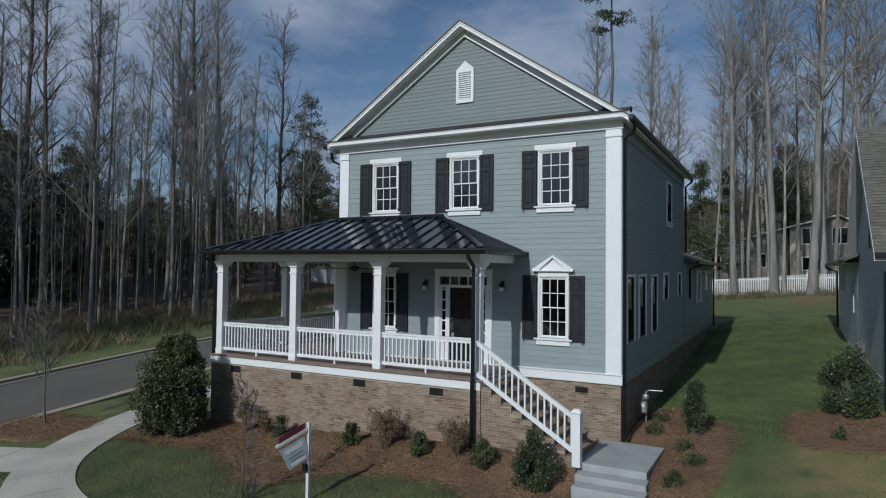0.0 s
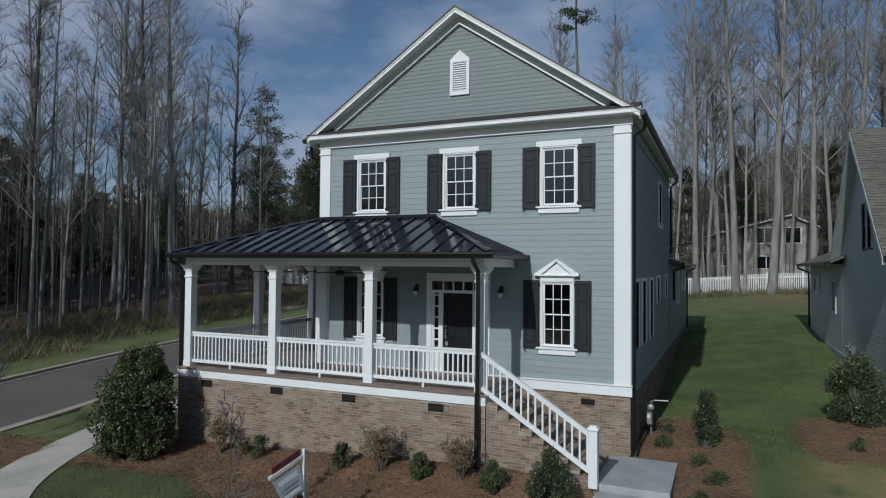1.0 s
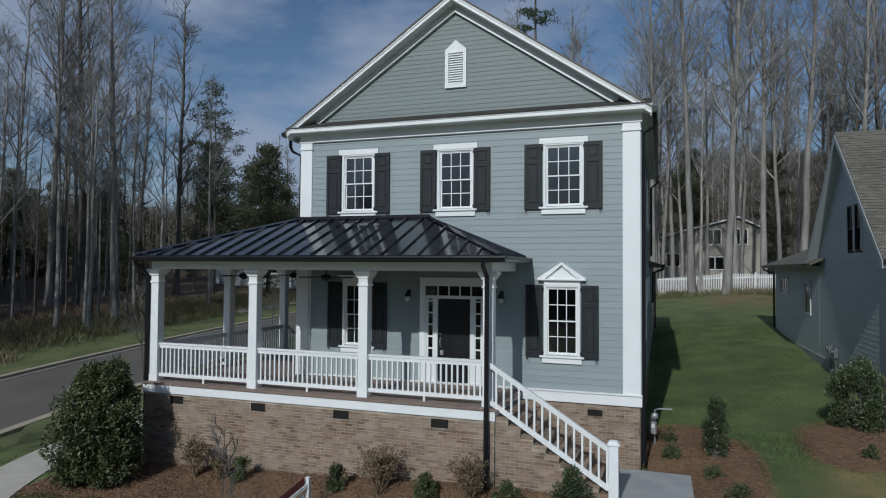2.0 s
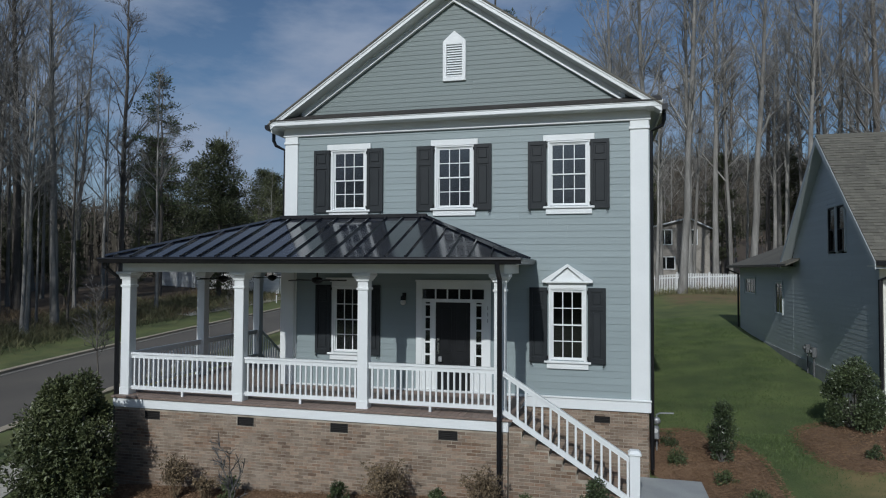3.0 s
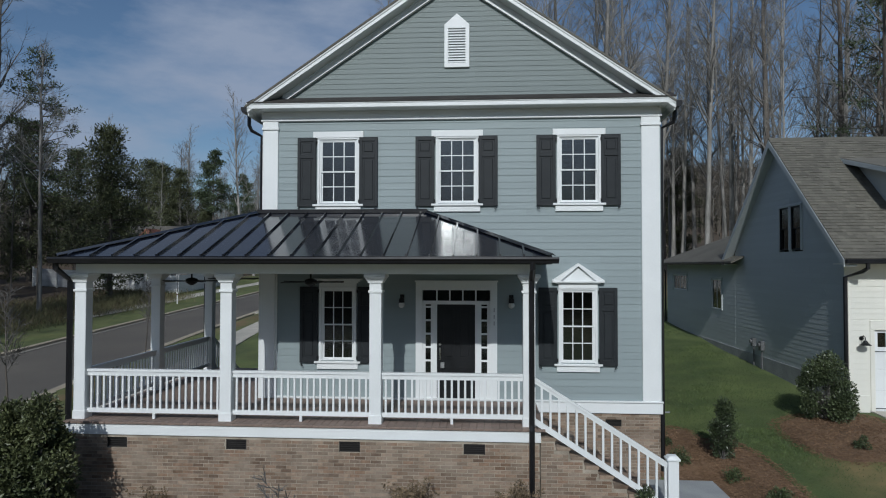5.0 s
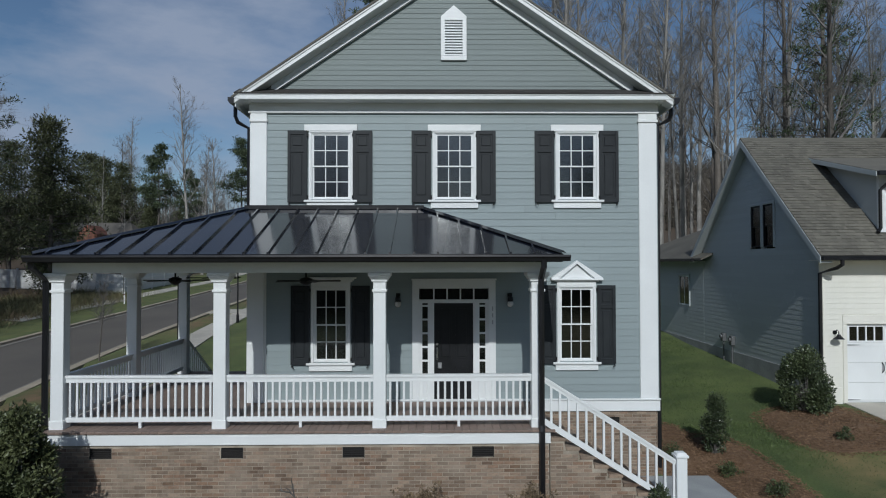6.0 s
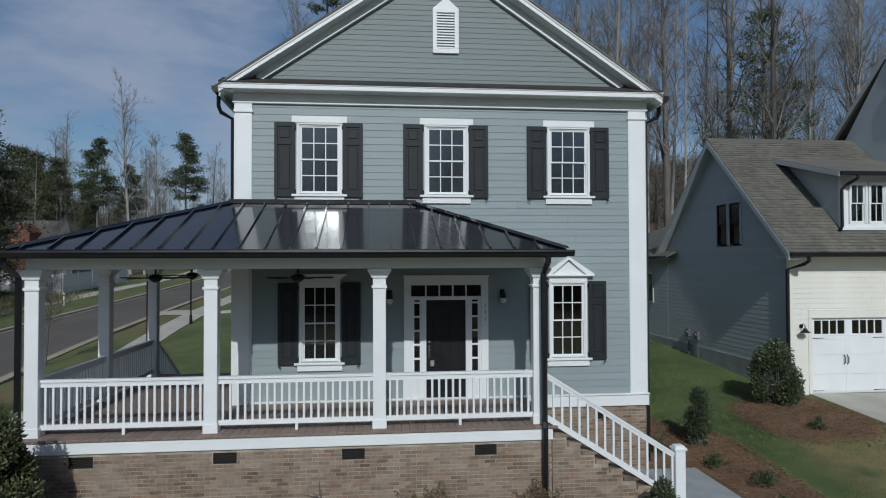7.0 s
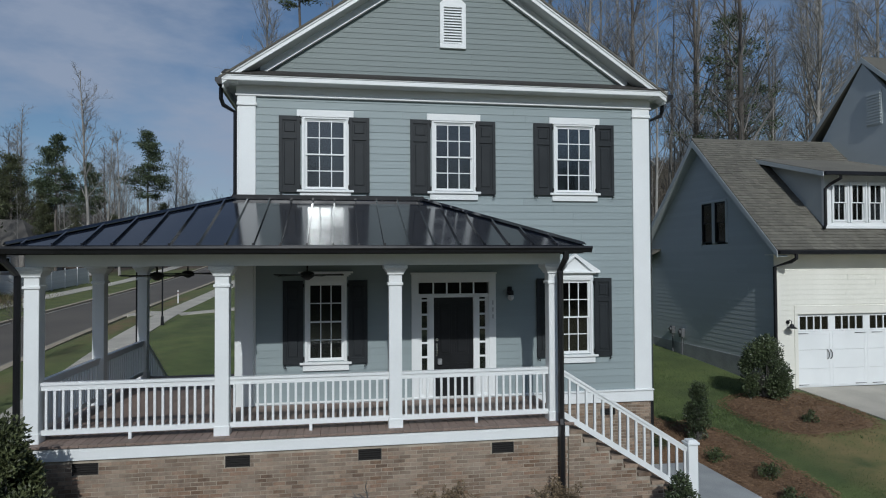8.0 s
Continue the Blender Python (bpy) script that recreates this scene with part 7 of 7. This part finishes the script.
def straw_litter(seed):
    """Loose pine needles on the beds, thinning out over their edges."""
    r = random.Random(seed)
    verts, faces = [], []

    def needle(x, y, z):
        a, ln = r.uniform(0, math.tau), r.uniform(0.04, 0.11)
        dx, dy = math.cos(a) * ln, math.sin(a) * ln
        i = len(verts)
        verts.extend([(x, y, z), (x + dx * 0.5 - dy * 0.05, y + dy * 0.5 + dx * 0.05, z + 0.012), (x + dx, y + dy, z + r.uniform(-0.01, 0.012))])
        faces.append((i, i + 1, i + 2))

    for _ in range(46000):
        x = r.uniform(-4.6, 8.7)
        y = r.uniform(bed_front(x) - 0.12 + min(0, r.gauss(0, 0.12)), PY)
        needle(x, y, land(x, y) + max(0.0, bed_rise(x, y)) + r.uniform(0.004, 0.02))
    for cx, cy, rx, ry, n in ((10.9, -0.6, 0.86, 3.0, 9000), (9.95, 1.75, 0.84, 1.85, 4000), (14.25, 2.0, 1.5, 1.85, 9000), (-7.9, -4.6, 1.95, 1.4, 5000)):
        for _ in range(n):
            a, f = r.uniform(0, math.tau), math.sqrt(r.random()) * (1 + abs(r.gauss(0, 0.05)))
            c, q = math.cos(a), math.sin(a)
            k = (abs(c) ** 3 + abs(q) ** 3) ** (-1 / 3) * f
            x, y = cx + c * k * rx, cy + q * k * ry
            needle(x, y, land(x, y) + (0.065 if f < 0.95 else 0.01) + r.uniform(0, 0.02))
    tagged(new("pine_straw", mesh_from("pine_straw", verts, faces, STRAW)), "loose rust-brown pine needles on the beds", "pine straw", kind="stuff")


straw_litter(6)


def lawn_blades(areas, seed):
    """Short grass blades over the nearer lawns."""
    r = random.Random(seed)
    verts, faces = [], []
    for x0, x1, y0, y1, n in areas:
        for _ in range(n):
            x, y = r.uniform(x0, x1), r.uniform(y0, y1)
            if noise.noise((x * 0.9, y * 0.9, 2)) < r.uniform(-0.9, 0.35):
                continue
            if y < 0.9 and x > 12.2 + r.uniform(0, 0.9) and r.random() < 0.9:
                continue
            if -4.8 < x < 8.8 and bed_front(x) + r.uniform(-0.05, 0.12) < y < -2:
                continue
            if math.hypot((x - 10.9) / 0.85, (y + 0.6) / 2.95) < 1 or math.hypot((x - 14.25) / 1.4, (y - 2) / 1.75) < 1:
                continue
            z = land(x, y) - 0.01
            a, h = r.uniform(0, math.tau), r.uniform(0.03, 0.075)
            wx, wy = math.cos(a) * 0.009, math.sin(a) * 0.009
            i = len(verts)
            verts += [(x - wx, y - wy, z), (x + wx, y + wy, z), (x + r.gauss(0, 0.03), y + r.gauss(0, 0.03), z + h)]
            faces.append((i, i + 1, i + 2))
    tagged(new("grass", mesh_from("grass", verts, faces, GRASS_BLADE)), "short green lawn grass round the house", "grass", kind="stuff")


lawn_blades(((-5.0, 8.4, -8.4, -4.0, 46000), (10.9, 14.9, -4.0, 3.0, 42000), (9.3, 14.9, 3.0, 26.0, 70000), (-7.4, -4.5, -3.0, 9.0, 14000)), 3)

# ---------- paths ----------
path_strip("sidewalk", ((-8.8, 60), (-8.8, 50), (-9.05, 40), (-9.3, 33), (-9.15, 27), (-8.85, 21.5), (-8.2, 15), (-7.35, 7.5), (-6.7, 2), (-6.2, -2.2), (-5.0, -5.2), (-3.2, -7.3), (-0.5, -8.6), (4, -9.2), (10, -9.5), (18, -9.8)), 1.5, 0.035, PALE_CONCRETE, label="pale concrete sidewalk curving round the corner lot")
path_strip("kerb_ramp", ((-4.4, -6.6), (-6.6, -7.2), (-9.3, -8.0)), 1.7, 0.037, PALE_CONCRETE, label="pale concrete ramp from the sidewalk to the street")
path_strip("front_walk", ((9.5, -3.2), (9.5, -5.5), (9.4, -8.6)), 1.4, 0.03, SLAB, label="grey stone walk from the steps to the sidewalk")
path_strip("side_walk", ((-8.5, 31.6), (-6.2, 32.6), (-3.4, 34.2), (0.0, 36.0)), 1.5, 0.04, PALE_CONCRETE, label="pale concrete walk that leaves the sidewalk")
path_strip("kerb_ramp", ((-9.8, 32.4), (-10.9, 32.8), (-12.0, 33.2)), 2.0, 0.042, PALE_CONCRETE, label="pale concrete ramp from the sidewalk to the street")
path_strip("far_sidewalk", ((-24.6, 30), (-23.6, 46), (-23.0, 56), (-22.4, 68), (-24, 110)), 1.5, 0.04, PALE_CONCRETE, label="pale concrete sidewalk across the street")

# ---------- small and far things ----------
def yard_sign(x, y):
    z = land(x, y)
    t = thing("yard_sign", x, y, z, "white sign post with a grey hanging panel and dark red rider", "sign")
    part("post", one_box(x - 0.035, x + 0.035, y - 0.035, y + 0.035, z - 0.1, z + 1.62, 0.006), SIGN_WHITE, t)
    d = Vector((-0.3, -1.0, -0.36)).normalized()
    a = Vector((x, y, z + 1.5))
    b = a + d * 0.8
    part("arm", one_beam(a - d * 0.0, b, 0.055, 0.055), SIGN_WHITE, t)
    n = d.cross(Vector((0, 0, 1))) * 0.008
    def place(along, up):
        """A spot on the boards; what hangs below the arm is blown aside and twisted."""
        sway = max(0.0, -up - 0.08)
        return a + d * (along - sway * (0.06 + 0.38 * along)) + Vector((0.1, 0.06, 0)) * sway + Vector((0, 0, up + sway * 0.1))

    def board(nm, lo, hi, s0, s1, mat, label):
        p = [place(s0, lo), place(s1, lo), place(s1, hi), place(s0, hi)]
        return part(nm, one_prism([q - n for q in p], n * 2), mat, t, label)
    panel = board("panel", -0.64, -0.1, 0.12, 0.74, SIGN_GREY, "grey printed panel")
    board("rider", 0.04, 0.16, 0.1, 0.74, SIGN_RED, "dark red rider panel")
    for k, (lo, hi, s0, s1, mat) in enumerate(((-0.29, -0.19, 0.2, 0.66, SIGN_WHITE), (-0.41, -0.37, 0.22, 0.64, SIGN_INK), (-0.49, -0.46, 0.26, 0.6, SIGN_INK), (-0.6, -0.53, 0.2, 0.66, SIGN_WHITE))):
        p = [place(s0, lo), place(s1, lo), place(s1, hi), place(s0, hi)]
        part("printed_bar", one_prism([q - n * 1.6 for q in p], n * 3.2), mat, panel)
    for s in (0.18, 0.68):
        part("hook", pipe([a + d * s + Vector((0, 0, -0.03)), a + d * s + Vector((0, 0, -0.11))], 0.006, 5), STEEL, t)
    bm = bmesh.new()
    box(bm, x - 0.06, x + 0.03, y - 0.12, y - 0.045, z + 0.62, z + 0.78, 0.01)
    part("key_box", bm, BLACK, t)


yard_sign(4.02, -6.0)


def street_lamp(x, y, h=4.0):
    z = land(x, y)
    t = thing("street_lamp", x, y, z, "black slender street lamp by the sidewalk", "street lamp")
    bm = bmesh.new()
    tube(bm, [Vector((x, y, z - 0.1)), Vector((x, y, z + 0.5)), Vector((x, y, z + 0.55)), Vector((x, y, z + h))], [0.1, 0.08, 0.05, 0.04], 10, True)
    part("pole", bm, BLACK, t)
    bm = bmesh.new()
    tube(bm, [Vector((x, y, z + h)), Vector((x, y, z + h + 0.1)), Vector((x, y, z + h + 0.45)), Vector((x, y, z + h + 0.65))], [0.05, 0.14, 0.2, 0.03], 8, True)
    part("lantern", bm, BLACK, t)


street_lamp(-8.3, 26.8)


def marker(x, y):
    z = land(x, y)
    t = thing("utility_marker", x, y, z, "white plastic utility marker post in the grass", "marker post")
    part("post", one_box(x - 0.05, x + 0.05, y - 0.03, y + 0.03, z - 0.1, z + 1.0, 0.01), SIGN_WHITE, t)
    part("band", one_box(x - 0.053, x + 0.053, y - 0.033, y + 0.033, z + 0.75, z + 0.85), SIGN_RED, t)


marker(-22.1, 40.6)
marker(-10.3, 38.9)


def vinyl_fence(name, a, b, h, label, wide=0.035):
    """Fence of posts and vertical slats between two rails."""
    a, b = Vector(a), Vector(b)
    ln = (b - a).length
    d = (b - a).normalized()
    mid = (a + b) / 2
    t = thing(name, mid.x, mid.y, land(mid.x, mid.y), label, "fence")
    posts = max(2, int(ln / 2.4) + 1)
    for i in range(posts):
        p = a + d * (ln * i / (posts - 1))
        z = land(p.x, p.y)
        part("post", one_box(p.x - 0.06, p.x + 0.06, p.y - 0.06, p.y + 0.06, z - 0.1, z + h + 0.12, 0.01), SIGN_WHITE, t)
    slat_me = as_mesh("slat", one_box(-wide, wide, -0.01, 0.01, 0.0, h - 0.1, 0.004), SIGN_WHITE)
    count = min(290, int(ln / 0.13))
    turn = Matrix.Rotation(math.atan2(d.y, d.x), 4, "Z")
    for i in range(count):
        p = a + d * (ln * (i + 0.5) / count)
        link("slat", slat_me, t, m=Matrix.Translation((p.x, p.y, land(p.x, p.y) + 0.08)) @ turn)
    for q in (0.2, h - 0.15):
        pa, pb = a.copy(), b.copy()
        pa.z, pb.z = land(a.x, a.y) + q, land(b.x, b.y) + q
        part("rail", one_beam(pa, pb, 0.05, 0.1), SIGN_WHITE, t)


vinyl_fence("picket_fence", (4.0, 42.2, 0), (19.5, 42.4, 0), 1.55, "white vinyl fence at the end of the back lawn")
vinyl_fence("privacy_fence", (-40.0, 46.6, 0), (-25.6, 47.5, 0), 1.85, "solid white vinyl privacy fence across the street", wide=0.066)
vinyl_fence("privacy_fence", (-25.5, 47.7, 0), (-24.8, 61.0, 0), 1.85, "solid white vinyl privacy fence along the far sidewalk", wide=0.066)


def far_house(x0, x1, y, z0, zw, peak_x, peak_z, depth, wall, label, wins, turn=0):
    t = thing("far_house", (x0 + x1) / 2, y, z0, label, "house")
    bm = bmesh.new()
    wall_cells(bm, x0, x1, z0, zw, [w for w in wins], lambda b, a, c, d, e: box(b, a, c, y, y + 0.2, d, e))
    box(bm, x0, x0 + 0.2, y + 0.2, y + depth, z0, zw)
    box(bm, x1 - 0.2, x1, y + 0.2, y + depth, z0, zw)
    prism(bm, [(x0, y, zw), (x1, y, zw), (peak_x, y, peak_z - 0.1)], (0, 0.2, 0))
    part("wall", bm, wall, t)
    for xe in (x0 - 0.4, x1 + 0.4):
        s = (peak_z - zw) / abs(peak_x - (x0 if xe < peak_x else x1))
        ze = zw - 0.4 * s
        part("roof", one_prism([(peak_x, y - 0.4, peak_z), (xe, y - 0.4, ze), (xe, y - 0.4, ze - 0.12), (peak_x, y - 0.4, peak_z - 0.12)], (0, depth + 0.8, 0)), SHINGLE, t)
        part("rake_board", one_prism([(peak_x, y - 0.44, peak_z), (xe, y - 0.44, ze), (xe, y - 0.44, ze - 0.17), (peak_x, y - 0.44, peak_z - 0.17)], (0, 0.04, 0)), WHITE, t)
    for a, b, c, d in wins:
        bm = bmesh.new()
        for p, q in ((a - 0.1, a), (b, b + 0.1), ((a + b) / 2 - 0.05, (a + b) / 2 + 0.05)):
            box(bm, p, q, y - 0.05, y + 0.1, c - 0.1, d + 0.1)
        box(bm, a, b, y - 0.05, y + 0.1, c - 0.1, c)
        box(bm, a, b, y - 0.05, y + 0.1, d, d + 0.1)
        w = part("window", bm, WHITE, t)
        part("pane", one_box(a, b, y + 0.05, y + 0.06, c, d), GLASS, w)
    part("interior", one_box(x0 + 0.3, x1 - 0.3, y + 1.5, y + 1.6, z0, zw), INSIDE, t)
    return t


far_house(13.2, 20.0, 62, 3.2, 9.6, 17.7, 10.75, 9, FAR_WALL, "grey two-storey house behind the white fence", [(14.4, 15.9, 7.7, 9.3), (17.2, 18.6, 7.7, 9.3), (14.4, 16.2, 4.9, 6.2)])
far_house(3.5, 13.1, 63, 3.2, 6.9, 12.9, 9.6, 9, FAR_WALL, "grey low house wing with a sloping roof behind the fence", [(8.2, 9.2, 5.2, 6.6), (10.2, 11.6, 5.2, 6.6), (5.2, 6.2, 5.0, 6.4)])
far_house(-62, -46, 96, 5.0, 8.6, -54, 12.0, 9, FAR_WALL, "low house with brown roof beyond the street", [(-59, -57.5, 6.2, 7.8), (-52, -50, 6.2, 7.8)])
far_house(-47, -38, 104, 5.5, 9.0, -42, 12.2, 9, BRICK, "red brick house beyond the street", [(-45, -44, 6.6, 8.2), (-41, -40, 6.6, 8.2)])


def hip_house(x0, x1, y0, y1, z0, zw, zr, label):
    """A far low house under a hipped roof."""
    t = thing("far_house", (x0 + x1) / 2, y0, z0, label, "house")
    wins = [(x0 + 1.6, x0 + 2.8, z0 + 1.0, z0 + 2.5), (x1 - 3.2, x1 - 2.0, z0 + 1.0, z0 + 2.5)]
    bm = bmesh.new()
    wall_cells(bm, x0, x1, z0, zw, wins, lambda b, a, c, d, e: box(b, a, c, y0, y0 + 0.2, d, e))
    box(bm, x0, x0 + 0.2, y0 + 0.2, y1, z0, zw)
    box(bm, x1 - 0.2, x1, y0 + 0.2, y1, z0, zw)
    part("wall", bm, FAR_WALL, t)
    e, yc, half = 0.5, (y0 + y1) / 2, (y1 - y0) / 2
    a = [Vector((x, y, zw - 0.1)) for x, y in ((x0 - e, y0 - e), (x1 + e, y0 - e), (x1 + e, y1 + e), (x0 - e, y1 + e))]
    r0, r1 = Vector((x0 + half * 0.6, yc, zr)), Vector((x1 - half * 0.6, yc, zr))
    bm = bmesh.new()
    v = [bm.verts.new(p) for p in a + [r0, r1]]
    for f in ((0, 1, 5, 4), (1, 2, 5), (2, 3, 4, 5), (3, 0, 4), (0, 3, 2, 1)):
        bm.faces.new([v[i] for i in f])
    bmesh.ops.recalc_face_normals(bm, faces=bm.faces)
    part("roof", bm, FAR_ROOF, t)
    bay = (x0 + x1) / 2 + 1.1
    part("brick_bay", one_prism([(bay - 1.2, y0 - 0.7, z0), (bay + 1.2, y0 - 0.7, z0), (bay + 1.2, y0 - 0.7, zw + 1.6), (bay, y0 - 0.7, zw + 2.7), (bay - 1.2, y0 - 0.7, zw + 1.6)], (0, 3.4, 0)), RED_BRICK, t, "red brick front bay")
    part("fascia", one_box(x0 - e, x1 + e, y0 - e - 0.04, y0 - e, zw - 0.3, zw - 0.1), WHITE, t)
    for p, q, c, d in wins:
        bm = bmesh.new()
        for g, h in ((p - 0.1, p), (q, q + 0.1)):
            box(bm, g, h, y0 - 0.05, y0 + 0.1, c - 0.1, d + 0.1)
        box(bm, p, q, y0 - 0.05, y0 + 0.1, c - 0.1, c)
        box(bm, p, q, y0 - 0.05, y0 + 0.1, d, d + 0.1)
        w = part("window", bm, WHITE, t)
        part("pane", one_box(p, q, y0 + 0.05, y0 + 0.06, c, d), GLASS, w)
    part("interior", one_box(x0 + 0.3, x1 - 0.3, y0 + 1.5, y0 + 1.6, z0, zw), INSIDE, t)


hip_house(-46.5, -33.0, 66.0, 75.0, 3.0, 6.9, 10.2, "low house with a hipped brown roof across the street")
